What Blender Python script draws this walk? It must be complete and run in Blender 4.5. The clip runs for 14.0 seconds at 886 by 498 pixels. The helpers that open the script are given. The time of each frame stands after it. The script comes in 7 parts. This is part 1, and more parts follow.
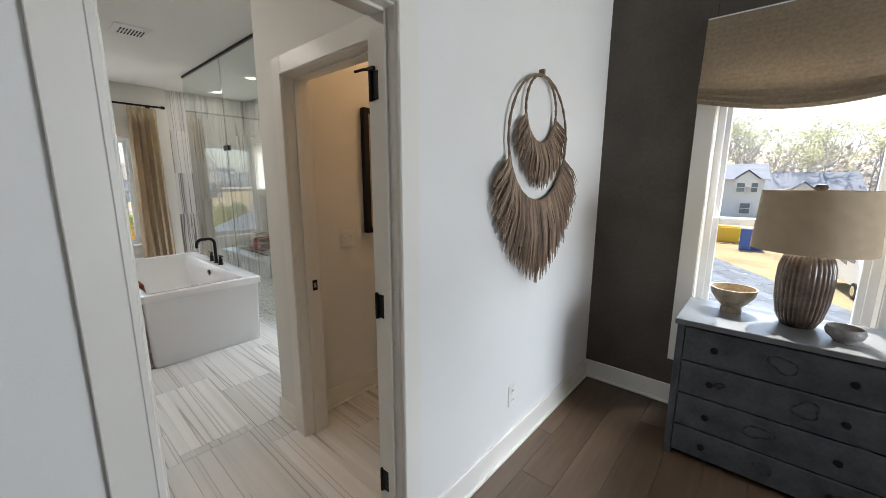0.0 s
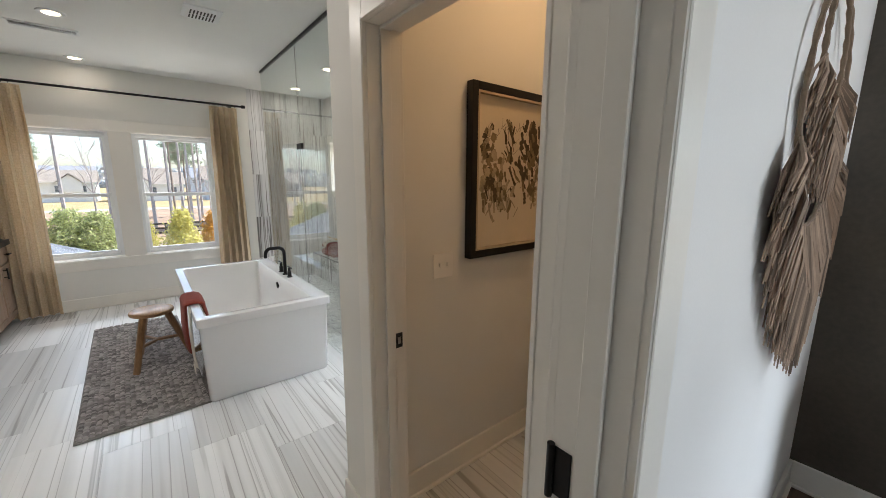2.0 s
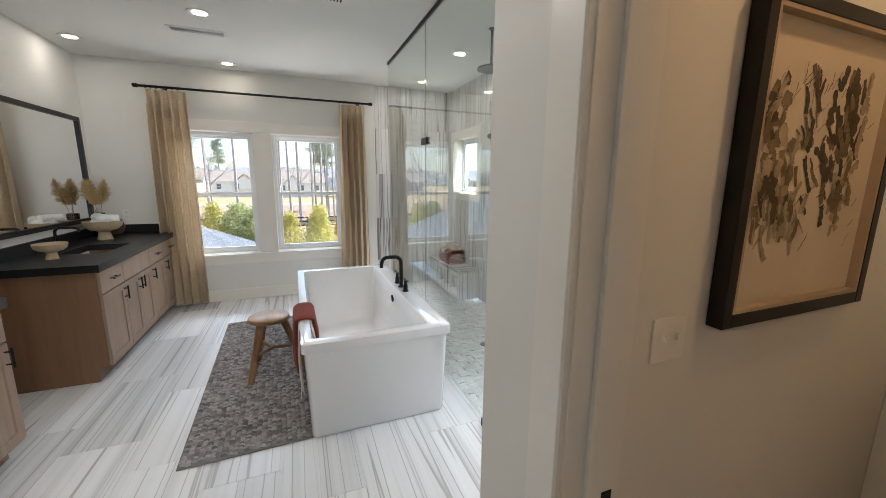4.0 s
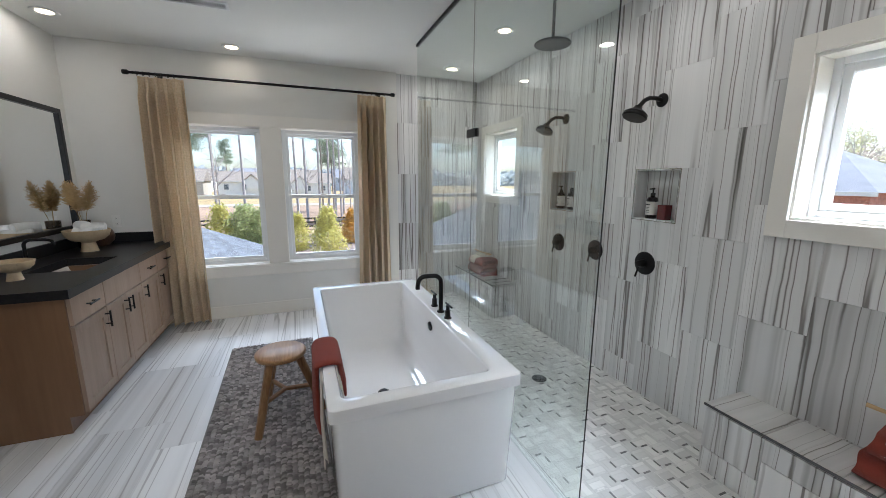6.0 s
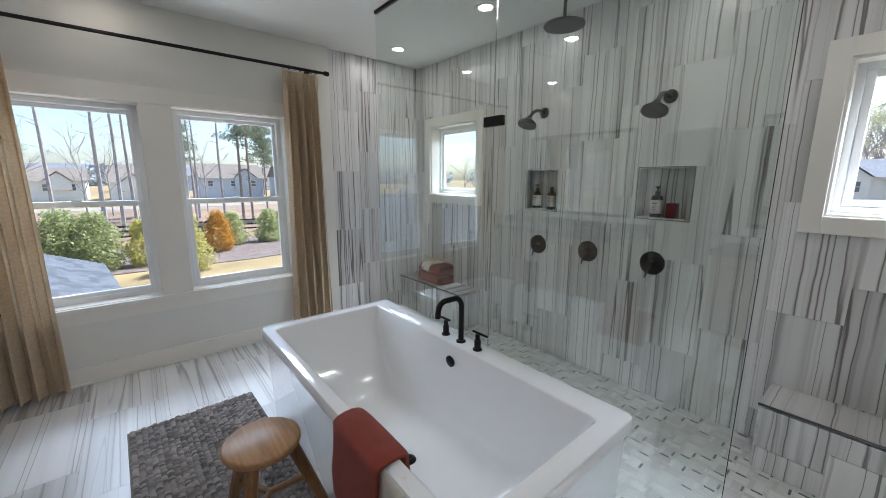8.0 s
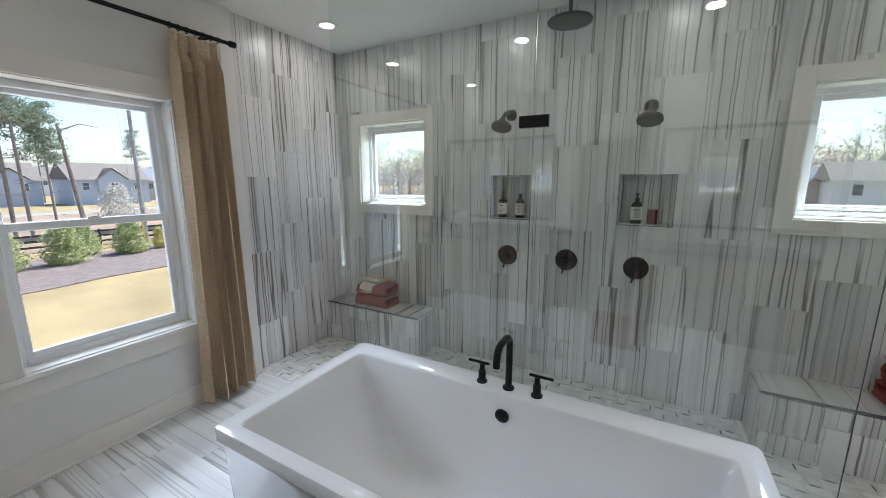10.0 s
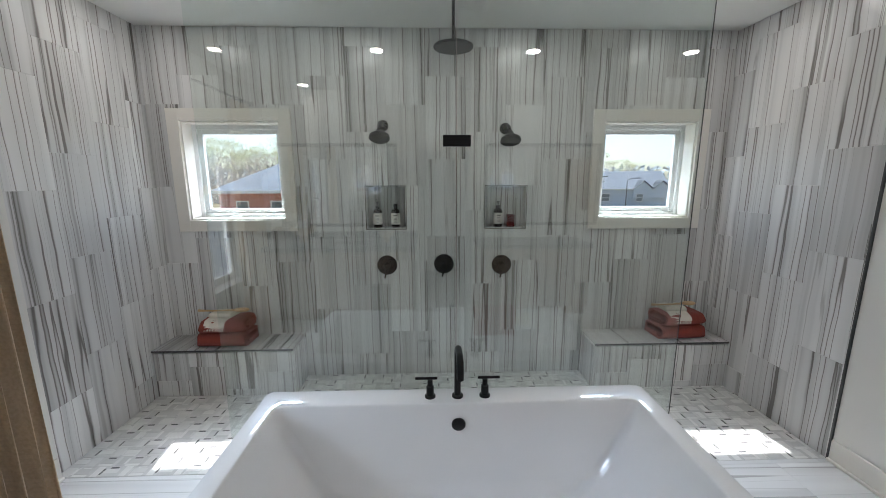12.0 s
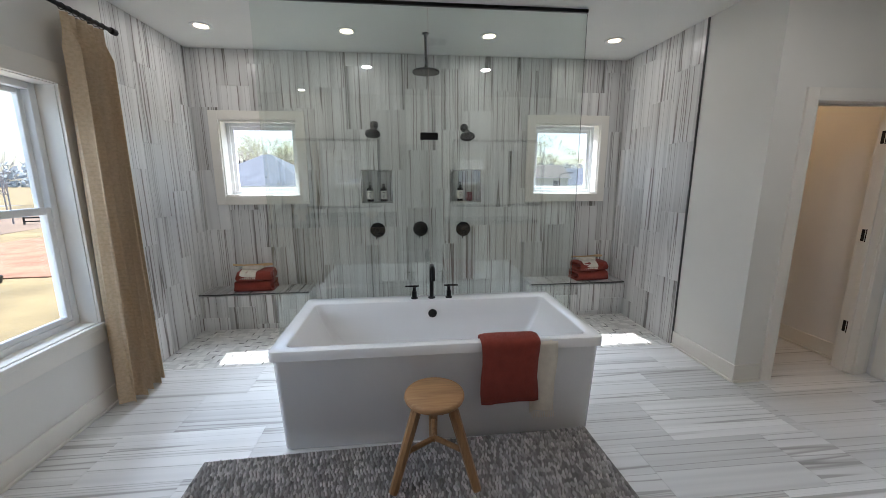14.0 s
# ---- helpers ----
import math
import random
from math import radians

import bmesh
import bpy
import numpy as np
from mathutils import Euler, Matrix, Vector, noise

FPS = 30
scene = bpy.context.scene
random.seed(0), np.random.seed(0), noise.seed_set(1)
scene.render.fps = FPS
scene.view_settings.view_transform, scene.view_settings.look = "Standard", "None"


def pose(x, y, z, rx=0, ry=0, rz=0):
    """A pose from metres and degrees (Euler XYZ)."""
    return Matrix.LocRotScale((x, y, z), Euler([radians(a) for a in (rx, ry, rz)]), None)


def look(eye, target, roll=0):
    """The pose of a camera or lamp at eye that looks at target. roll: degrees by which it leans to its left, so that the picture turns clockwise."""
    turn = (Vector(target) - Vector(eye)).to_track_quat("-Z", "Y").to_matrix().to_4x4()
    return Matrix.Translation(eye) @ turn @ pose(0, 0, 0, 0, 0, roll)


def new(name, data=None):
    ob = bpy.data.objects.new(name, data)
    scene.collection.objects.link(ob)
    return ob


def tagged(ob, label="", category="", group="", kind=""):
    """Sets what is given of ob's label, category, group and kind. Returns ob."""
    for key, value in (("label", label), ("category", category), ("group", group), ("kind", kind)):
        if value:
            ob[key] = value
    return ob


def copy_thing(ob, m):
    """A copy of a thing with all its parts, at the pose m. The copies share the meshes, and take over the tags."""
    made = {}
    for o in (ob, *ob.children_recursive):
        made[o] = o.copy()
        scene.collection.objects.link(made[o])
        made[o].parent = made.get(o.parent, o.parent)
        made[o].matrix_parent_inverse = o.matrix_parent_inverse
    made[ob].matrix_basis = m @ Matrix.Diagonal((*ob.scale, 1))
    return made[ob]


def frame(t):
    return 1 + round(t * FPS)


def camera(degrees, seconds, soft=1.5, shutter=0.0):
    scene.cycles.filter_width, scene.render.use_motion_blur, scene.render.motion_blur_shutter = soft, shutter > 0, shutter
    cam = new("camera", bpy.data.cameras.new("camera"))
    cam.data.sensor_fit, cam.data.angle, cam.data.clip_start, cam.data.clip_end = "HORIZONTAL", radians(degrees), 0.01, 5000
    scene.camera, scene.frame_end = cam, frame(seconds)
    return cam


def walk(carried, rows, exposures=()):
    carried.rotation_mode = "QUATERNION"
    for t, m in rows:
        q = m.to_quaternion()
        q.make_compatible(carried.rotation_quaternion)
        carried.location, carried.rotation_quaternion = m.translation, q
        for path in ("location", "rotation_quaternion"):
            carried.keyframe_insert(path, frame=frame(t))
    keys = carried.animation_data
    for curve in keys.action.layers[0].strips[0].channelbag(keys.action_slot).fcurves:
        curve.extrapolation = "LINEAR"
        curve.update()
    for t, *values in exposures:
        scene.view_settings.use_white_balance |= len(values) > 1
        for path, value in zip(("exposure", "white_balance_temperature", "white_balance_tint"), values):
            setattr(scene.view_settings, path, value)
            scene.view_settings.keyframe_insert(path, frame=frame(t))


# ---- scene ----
cam = camera(99.9, 14.0, 0.7)
PATH = [
    (0, (0.049, 0.226, 1.489), (-1.243, 1.71, 1.13), 0.2),
    (0.5, (-0.171, 0.327, 1.493), (-1.515, 1.763, 1.133), 0.3),
    (1, (-0.349, 0.434, 1.497), (-1.759, 1.806, 1.141), 0.3),
    (1.5, (-0.505, 0.51, 1.494), (-1.997, 1.792, 1.134), 0.2),
    (2, (-0.686, 0.577, 1.507), (-2.22, 1.809, 1.15), 0.3),
    (2.5, (-0.849, 0.621, 1.503), (-2.405, 1.828, 1.152), 0.3),
    (3, (-1.033, 0.684, 1.505), (-2.644, 1.815, 1.15), 0.3),
    (3.5, (-1.21, 0.755, 1.514), (-2.932, 1.706, 1.151), 0.4),
    (4, (-1.388, 0.775, 1.512), (-3.216, 1.503, 1.15), 0.5),
    (4.2, (-1.457, 0.774, 1.512), (-3.315, 1.42, 1.151), 0.0),
    (6.5, (-2.231, 0.646, 1.52), (-4.047, 1.403, 1.156), 0.7),
    (7, (-2.434, 0.517, 1.519), (-4.16, 1.459, 1.154), 0.7),
    (9.3, (-3.588, 0.071, 1.528), (-4.811, 1.611, 1.166), 0.3),
    (9.5, (-3.679, 0.073, 1.532), (-4.837, 1.664, 1.174), 0.4),
    (10, (-3.881, 0.049, 1.563), (-4.83, 1.772, 1.201), 0.0),
    (10.5, (-4.088, 0.061, 1.607), (-4.724, 1.923, 1.25), 0.1),
    (11, (-4.259, 0.099, 1.649), (-4.577, 2.04, 1.287), -0.0),
    (11.5, (-4.396, 0.098, 1.682), (-4.472, 2.063, 1.319), -0.1),
    (12, (-4.497, -0.057, 1.633), (-4.438, 1.91, 1.277), -0.2),
    (12.5, (-4.518, -0.284, 1.591), (-4.317, 1.673, 1.229), -0.3),
    (13, (-4.538, -0.55, 1.559), (-4.3, 1.403, 1.198), -0.3),
    (13.5, (-4.559, -0.857, 1.54), (-4.333, 1.096, 1.173), -0.2),
    (14, (-4.574, -1.144, 1.509), (-4.372, 0.81, 1.138), -0.2),
]
walk(cam, [(t, look(eye, target, roll)) for t, eye, target, roll in PATH], [(0.0, 1.27, 6400, 10), (2.5, 1.42, 6300, 10), (4.0, 1.48, 6150, 10), (6.5, 1.15, 5800, 10), (9.5, 0.98, 5800, 10), (11.5, 1.0, 5850, 10), (14.0, 1.05, 5850, 10)])

# ---------------------------------------------------------------- world, sun, lights
world = bpy.data.worlds.new("sky")
scene.world = world
world.use_nodes = True
wn = world.node_tree.nodes
sky = wn.new("ShaderNodeTexSky")
sky.sky_type = "NISHITA"
sky.sun_disc = False
SUN_DIR = Vector((0.09, -0.60, -1.0)).normalized()      # the way the sunlight travels
sky.sun_elevation = math.asin(-SUN_DIR.z)
sky.sun_rotation = math.atan2(-SUN_DIR.x, -SUN_DIR.y)
sky.air_density, sky.dust_density, sky.ozone_density = 1.0, 1.8, 1.2
world.node_tree.links.new(sky.outputs[0], wn["Background"].inputs[0])
wn["Background"].inputs[1].default_value = 0.145

sun = new("sun", bpy.data.lights.new("sun", "SUN"))
sun.data.energy, sun.data.angle, sun.data.color = 5.0, radians(0.5), (1.0, 0.95, 0.87)
sun.rotation_euler = SUN_DIR.to_track_quat("-Z", "Y").to_euler()


def soft_lamp(name, eye, target, w, h, watts, color=(0.86, 0.93, 1.0)):
    """A soft lamp, for the sky's light above a window outside or as added fill."""
    l = bpy.data.lights.new(name, "AREA")
    l.shape, l.size, l.size_y, l.energy, l.color = "RECTANGLE", w, h, watts, color
    ob = new(name, l)
    ob.matrix_world = look(eye, target)
    return ob


soft_lamp("window_light_west", (-9.4, 0.45, 3.45), (-5.0, 0.45, 0.9), 3.2, 1.0, 104, (0.80, 0.90, 1.0))
# added lamp below the windows, brightens the ceiling as ground bounce would
soft_lamp("window_light_west_ground", (-7.55, 1.3, -0.45), (-4.9, 0.9, 2.4), 1.9, 0.6, 22, (1.0, 0.98, 0.94))
soft_lamp("window_light_shower", (-6.25, 3.8, 2.95), (-4.3, 1.9, 0.5), 1.1, 0.7, 135)
soft_lamp("window_light_shower", (-2.45, 3.8, 2.95), (-4.7, 1.9, 0.5), 1.1, 0.7, 115)
soft_lamp("window_light_bedroom", (0.4, 4.2, 3.1), (0.3, 1.6, 0.9), 1.6, 1.0, 190)
# added fill in a made-up opening of the unseen east wall
soft_lamp("window_light_bedroom_east", (3.72, 2.2, 1.5), (-0.9, 1.9, 1.3), 1.35, 1.5, 40)


def can_lamp(x, y, watts, color=(1.0, 0.93, 0.85), z=2.742):
    l = bpy.data.lights.new("downlight_beam", "AREA")
    l.energy, l.color, l.shape, l.size = watts * 0.17, color, "DISK", 0.108
    ob = new("downlight_beam", l)
    ob.location = (x, y, z)


# last two unseen, added by spacing to brighten doorway wall and tub front
CANS = [(-6.2, 2.385), (-5.03, 2.385), (-3.79, 2.385), (-2.62, 2.385), (-6.33, 0.185), (-4.96, 0.19), (-5.98, -1.0), (-3.6, 0.19), (-2.2, 0.19)]
for cx, cy in CANS:
    can_lamp(cx, cy, 1.3 if (cx < -6.1 and cy < 1) else 3.5 if cy < -0.5 else 5.0 if cy > 2 and cx > -3 else 7.5 if cy > 2 else 7.0 if cx < -4.5 else 23 if cx < -3 else 14)
can_lamp(-1.5, 2.1, 11.5, (1.0, 0.60, 0.29))

# ---------------------------------------------------------------- materials
MATS = {}


def material(name, color=(0.8, 0.8, 0.8), rough=0.5, metal=0.0, var=0.06, scale=6.0, bump=0.0, bscale=80.0, spec=0.5, coat=0.0, island=0.0, sheen=0.0, leafy=0.0):
    """A plain surface with two scales of colour variation and a fine relief."""
    m = bpy.data.materials.new(name)
    m.use_nodes = True
    t, N, L = m.node_tree, m.node_tree.nodes, m.node_tree.links
    b = N["Principled BSDF"]
    b.inputs["Roughness"].default_value, b.inputs["Metallic"].default_value = rough, metal
    b.inputs["Specular IOR Level"].default_value, b.inputs["Coat Weight"].default_value = spec, coat
    b.inputs["Sheen Weight"].default_value = sheen
    tc = N.new("ShaderNodeTexCoord")
    n1, n2 = N.new("ShaderNodeTexNoise"), N.new("ShaderNodeTexNoise")
    n1.inputs["Scale"].default_value, n1.inputs["Detail"].default_value = scale, 4
    n2.inputs["Scale"].default_value, n2.inputs["Detail"].default_value = bscale, 3
    for n in (n1, n2):
        L.new(tc.outputs["Object"], n.inputs["Vector"])
    add = N.new("ShaderNodeMath"); add.operation = "MULTIPLY_ADD"
    L.new(n1.outputs["Fac"], add.inputs[0]); add.inputs[1].default_value = 0.65
    k = N.new("ShaderNodeMath"); k.operation = "MULTIPLY"; k.inputs[1].default_value = 0.35
    L.new(n2.outputs["Fac"], k.inputs[0]); L.new(k.outputs[0], add.inputs[2])
    r = N.new("ShaderNodeMapRange")
    r.inputs["From Min"].default_value, r.inputs["From Max"].default_value = 0.3, 0.7
    r.inputs["To Min"].default_value, r.inputs["To Max"].default_value = 1 - var * 1.6, 1 + var
    L.new(add.outputs[0], r.inputs["Value"])
    fac = r.outputs[0]
    if island:
        oi = N.new("ShaderNodeObjectInfo") if island < 0 else N.new("ShaderNodeNewGeometry")
        ir = N.new("ShaderNodeMapRange")
        ir.inputs["To Min"].default_value, ir.inputs["To Max"].default_value = 1 - abs(island), 1 + abs(island) * 0.6
        L.new(oi.outputs["Random"] if island < 0 else oi.outputs["Random Per Island"], ir.inputs["Value"])
        mm = N.new("ShaderNodeMath"); mm.operation = "MULTIPLY"
        L.new(fac, mm.inputs[0]); L.new(ir.outputs[0], mm.inputs[1])
        fac = mm.outputs[0]
    mix = N.new("ShaderNodeVectorMath"); mix.operation = "SCALE"
    mix.inputs[0].default_value = color
    L.new(fac, mix.inputs["Scale"])
    L.new(mix.outputs[0], b.inputs["Base Color"])
    if leafy:
        tl, ms = N.new("ShaderNodeBsdfTranslucent"), N.new("ShaderNodeMixShader")
        ms.inputs[0].default_value = leafy
        L.new(mix.outputs[0], tl.inputs[0]); L.new(b.outputs[0], ms.inputs[1]); L.new(tl.outputs[0], ms.inputs[2])
        L.new(ms.outputs[0], N["Material Output"].inputs[0])
    if bump:
        bp = N.new("ShaderNodeBump")
        bp.inputs["Strength"].default_value, bp.inputs["Distance"].default_value = bump, 0.004
        L.new(n2.outputs["Fac"], bp.inputs["Height"]); L.new(bp.outputs[0], b.inputs["Normal"])
    MATS[name] = m
    return m


def ramp(N, stops):
    r = N.new("ShaderNodeValToRGB")
    e = r.color_ramp.elements
    while len(e) < len(stops):
        e.new(0.5)
    for el, (pos, c) in zip(e, stops):
        el.position, el.color = pos, (*c, 1)
    return r


def striped(name, across, along, rough=0.3, base=(0.70, 0.692, 0.68), freq=1.0, dark=1.0, wander=0.018):
    """Vein-cut marble look: long streaks of grey on white that differ from tile to tile."""
    m = bpy.data.materials.new(name)
    m.use_nodes = True
    N, L = m.node_tree.nodes, m.node_tree.links
    b = N["Principled BSDF"]
    b.inputs["Roughness"].default_value = rough
    tc, sep, oi = N.new("ShaderNodeTexCoord"), N.new("ShaderNodeSeparateXYZ"), N.new("ShaderNodeObjectInfo")
    L.new(tc.outputs["Object"], sep.inputs[0])
    # slow wander of the streaks
    wob = N.new("ShaderNodeTexNoise"); wob.inputs["Scale"].default_value = 4.5; wob.inputs["Detail"].default_value = 3
    L.new(tc.outputs["Object"], wob.inputs["Vector"])

    def math2(op, a, bb, c=None):
        n = N.new("ShaderNodeMath"); n.operation = op
        for i, v in enumerate((a, bb, c)):
            if v is None:
                continue
            if isinstance(v, (int, float)):
                n.inputs[i].default_value = v
            else:
                L.new(v, n.inputs[i])
        return n.outputs[0]

    u, v = sep.outputs[across], sep.outputs[along]
    u = math2("MULTIPLY_ADD", wob.outputs["Fac"], wander, u)
    u = math2("MULTIPLY_ADD", v, 0.006, u)
    rnd = math2("MULTIPLY", oi.outputs["Random"], 41.0)

    def noise_at(fu, fv, off, detail, rough_):
        cv = N.new("ShaderNodeCombineXYZ")
        L.new(math2("MULTIPLY_ADD", u, fu * freq, rnd), cv.inputs[0])
        L.new(math2("MULTIPLY", v, fv * 0.7), cv.inputs[1])
        L.new(math2("ADD", rnd, off), cv.inputs[2])
        n = N.new("ShaderNodeTexNoise")
        n.inputs["Scale"].default_value, n.inputs["Detail"].default_value, n.inputs["Roughness"].default_value = 1.0, detail, rough_
        L.new(cv.outputs[0], n.inputs["Vector"])
        return n.outputs["Fac"]

    broad = ramp(N, [(0.34, tuple(c * (1 - 0.24 * dark) for c in base)), (0.44, tuple(c * (1 - 0.08 * dark) for c in base)), (0.50, base), (0.68, tuple(min(1, c * 1.06) for c in base))])
    L.new(noise_at(11, 0.22, 0.0, 2.5, 0.55), broad.inputs[0])
    bands = ramp(N, [(0.60, (1, 1, 1)), (0.63, (0.80, 0.795, 0.79)), (0.66, (0.64, 0.63, 0.62)), (0.672, (0.34, 0.325, 0.31)), (0.680, (0.86, 0.855, 0.85)), (0.72, (1, 1, 1))])
    L.new(noise_at(17, 0.16, 7.3, 1.6, 0.45), bands.inputs[0])
    veins = ramp(N, [(0.450, (1, 1, 1)), (0.470, (0.80, 0.79, 0.78)), (0.480, (0.29, 0.272, 0.255)), (0.488, (0.29, 0.272, 0.255)), (0.496, (0.94, 0.935, 0.93)), (0.585, (0.98, 0.98, 0.98)), (0.591, (0.60, 0.585, 0.57)), (0.598, (1, 1, 1))])
    L.new(noise_at(13, 0.2, 19.1, 1.2, 0.45), veins.inputs[0])
    x1, x2 = N.new("ShaderNodeMix"), N.new("ShaderNodeMix")
    for x in (x1, x2):
        x.data_type, x.blend_type = "RGBA", "MULTIPLY"
    x1.inputs[0].default_value, x2.inputs[0].default_value = 1.0 * dark, 1.0 * dark
    L.new(broad.outputs[0], x1.inputs[6]); L.new(bands.outputs[0], x1.inputs[7])
    L.new(x1.outputs[2], x2.inputs[6]); L.new(veins.outputs[0], x2.inputs[7])
    # tone differs a little from tile to tile
    tone = N.new("ShaderNodeMapRange"); tone.inputs["To Min"].default_value, tone.inputs["To Max"].default_value = 0.83, 1.09
    L.new(oi.outputs["Random"], tone.inputs["Value"])
    sc = N.new("ShaderNodeVectorMath"); sc.operation = "SCALE"
    L.new(x2.outputs[2], sc.inputs[0]); L.new(tone.outputs[0], sc.inputs["Scale"])
    L.new(sc.outputs[0], b.inputs["Base Color"])
    MATS[name] = m
    return m


def wooden(name, c0, c1, rough=0.5, axis=2, freq=14.0, bump=0.08):
    """Wood with grain along one axis, shifted from piece to piece."""
    m = bpy.data.materials.new(name)
    m.use_nodes = True
    N, L = m.node_tree.nodes, m.node_tree.links
    b = N["Principled BSDF"]
    b.inputs["Roughness"].default_value = rough
    tc, mp, oi = N.new("ShaderNodeTexCoord"), N.new("ShaderNodeMapping"), N.new("ShaderNodeObjectInfo")
    s = [freq, freq, freq]; s[axis] = freq * 0.09
    mp.inputs["Scale"].default_value = s
    add = N.new("ShaderNodeVectorMath"); add.operation = "MULTIPLY_ADD"
    cv = N.new("ShaderNodeCombineXYZ")
    for i in range(3):
        L.new(oi.outputs["Random"], cv.inputs[i])
    L.new(tc.outputs["Object"], mp.inputs["Vector"])
    L.new(cv.outputs[0], add.inputs[0]); add.inputs[1].default_value = (31, 17, 23)
    L.new(mp.outputs[0], add.inputs[2])
    n1, n2 = N.new("ShaderNodeTexNoise"), N.new("ShaderNodeTexNoise")
    n1.inputs["Scale"].default_value, n1.inputs["Detail"].default_value, n1.inputs["Distortion"].default_value = 1.0, 6, 1.2
    n2.inputs["Scale"].default_value, n2.inputs["Detail"].default_value = 5.0, 4
    for n in (n1, n2):
        L.new(add.outputs[0], n.inputs["Vector"])
    mid = tuple((a + c) / 2 for a, c in zip(c0, c1))
    r = ramp(N, [(0.3, c0), (0.5, mid), (0.68, c1)])
    av = N.new("ShaderNodeMath"); av.operation = "MULTIPLY_ADD"; av.inputs[1].default_value = 0.35
    k = N.new("ShaderNodeMath"); k.operation = "MULTIPLY"; k.inputs[1].default_value = 0.65
    L.new(n1.outputs["Fac"], k.inputs[0]); L.new(n2.outputs["Fac"], av.inputs[0]); L.new(k.outputs[0], av.inputs[2])
    L.new(av.outputs[0], r.inputs[0])
    tone = N.new("ShaderNodeMapRange"); tone.inputs["To Min"].default_value, tone.inputs["To Max"].default_value = 0.88, 1.1
    L.new(oi.outputs["Random"], tone.inputs["Value"])
    sc = N.new("ShaderNodeVectorMath"); sc.operation = "SCALE"
    L.new(r.outputs[0], sc.inputs[0]); L.new(tone.outputs[0], sc.inputs["Scale"])
    L.new(sc.outputs[0], b.inputs["Base Color"])
    bp = N.new("ShaderNodeBump"); bp.inputs["Strength"].default_value = bump; bp.inputs["Distance"].default_value = 0.002
    L.new(n2.outputs["Fac"], bp.inputs["Height"]); L.new(bp.outputs[0], b.inputs["Normal"])
    MATS[name] = m
    return m


def glass(name, tint=(0.97, 1.0, 0.985), gloss=0.08):
    m = bpy.data.materials.new(name)
    m.use_nodes = True
    N, L = m.node_tree.nodes, m.node_tree.links
    N.remove(N["Principled BSDF"])
    tr, gl, mx, fr = N.new("ShaderNodeBsdfTransparent"), N.new("ShaderNodeBsdfGlossy"), N.new("ShaderNodeMixShader"), N.new("ShaderNodeLayerWeight")
    tr.inputs[0].default_value = (*tint, 1)
    gl.inputs["Roughness"].default_value = 0.0
    fr.inputs["Blend"].default_value = 0.5
    pw, ma = N.new("ShaderNodeMath"), N.new("ShaderNodeMath")
    pw.operation, ma.operation = "POWER", "MULTIPLY_ADD"
    pw.inputs[1].default_value, ma.inputs[1].default_value, ma.inputs[2].default_value = 5.0, 0.92, gloss
    L.new(fr.outputs["Facing"], pw.inputs[0]); L.new(pw.outputs[0], ma.inputs[0])
    L.new(ma.outputs[0], mx.inputs[0]); L.new(tr.outputs[0], mx.inputs[1]); L.new(gl.outputs[0], mx.inputs[2])
    L.new(mx.outputs[0], N["Material Output"].inputs[0])
    MATS[name] = m
    return m


def glowing(name, color, strength):
    m = bpy.data.materials.new(name)
    m.use_nodes = True
    b = m.node_tree.nodes["Principled BSDF"]
    b.inputs["Base Color"].default_value = (0.9, 0.9, 0.9, 1)
    b.inputs["Emission Color"].default_value, b.inputs["Emission Strength"].default_value = (*color, 1), strength
    MATS[name] = m
    return m


M_WALL = material("wall_paint", (0.76, 0.745, 0.70), 0.62, var=0.02, scale=2.5, bump=0.05, bscale=220)
M_CEIL = material("ceiling_paint", (0.80, 0.80, 0.77), 0.8, var=0.015, scale=2.0, bump=0.04, bscale=160)
M_TRIM = material("trim_paint", (0.80, 0.77, 0.71), 0.32, var=0.015, scale=5.0, bump=0.02, bscale=120)
M_BEDWALL = material("bedroom_paint", (0.80, 0.79, 0.77), 0.55, var=0.02, scale=2.5, bump=0.05, bscale=220)
M_DARKWALL = material("dark_wall_covering", (0.085, 0.070, 0.055), 0.6, var=0.22, scale=3.2, bump=0.15, bscale=45)
M_VINYL = material("white_vinyl", (0.82, 0.83, 0.83), 0.35, var=0.01)
M_BLACK = material("matte_black_metal", (0.016, 0.015, 0.015), 0.38, 0.6, var=0.1, scale=30)
M_ACRYLIC = material("white_acrylic", (0.84, 0.84, 0.845), 0.07, var=0.008, coat=0.8)
M_CERAMIC = material("toilet_china", (0.80, 0.76, 0.70), 0.15, var=0.01, coat=0.4)
M_GROUT = material("grout", (0.60, 0.59, 0.57), 0.85, var=0.05, bump=0.1)
M_TILE_X = striped("striped_tile_north", 0, 2, freq=0.98)
M_TILE_Y = striped("striped_tile_side", 1, 2, freq=0.98)
M_TILE_F = striped("striped_tile_floor", 1, 0, rough=0.33, base=(0.75, 0.745, 0.735), freq=0.85, dark=0.60, wander=0.006)
M_TILE_BX = striped("striped_tile_bench", 0, 1, rough=0.48, base=(0.62, 0.61, 0.595), freq=0.98)
M_MOSAIC = material("mosaic_white", (0.68, 0.67, 0.64), 0.3, var=0.05, island=0.2)
M_MOSAIC_D = material("mosaic_grey", (0.17, 0.165, 0.16), 0.3, var=0.1, island=0.6)
M_GLASS = glass("clear_glass", (0.955, 0.985, 0.97), 0.115)
M_PANE = glass("window_glass", (0.99, 1.0, 0.995), 0.035)
M_CHROME = material("brushed_nickel", (0.62, 0.60, 0.57), 0.22, 1.0, var=0.03)
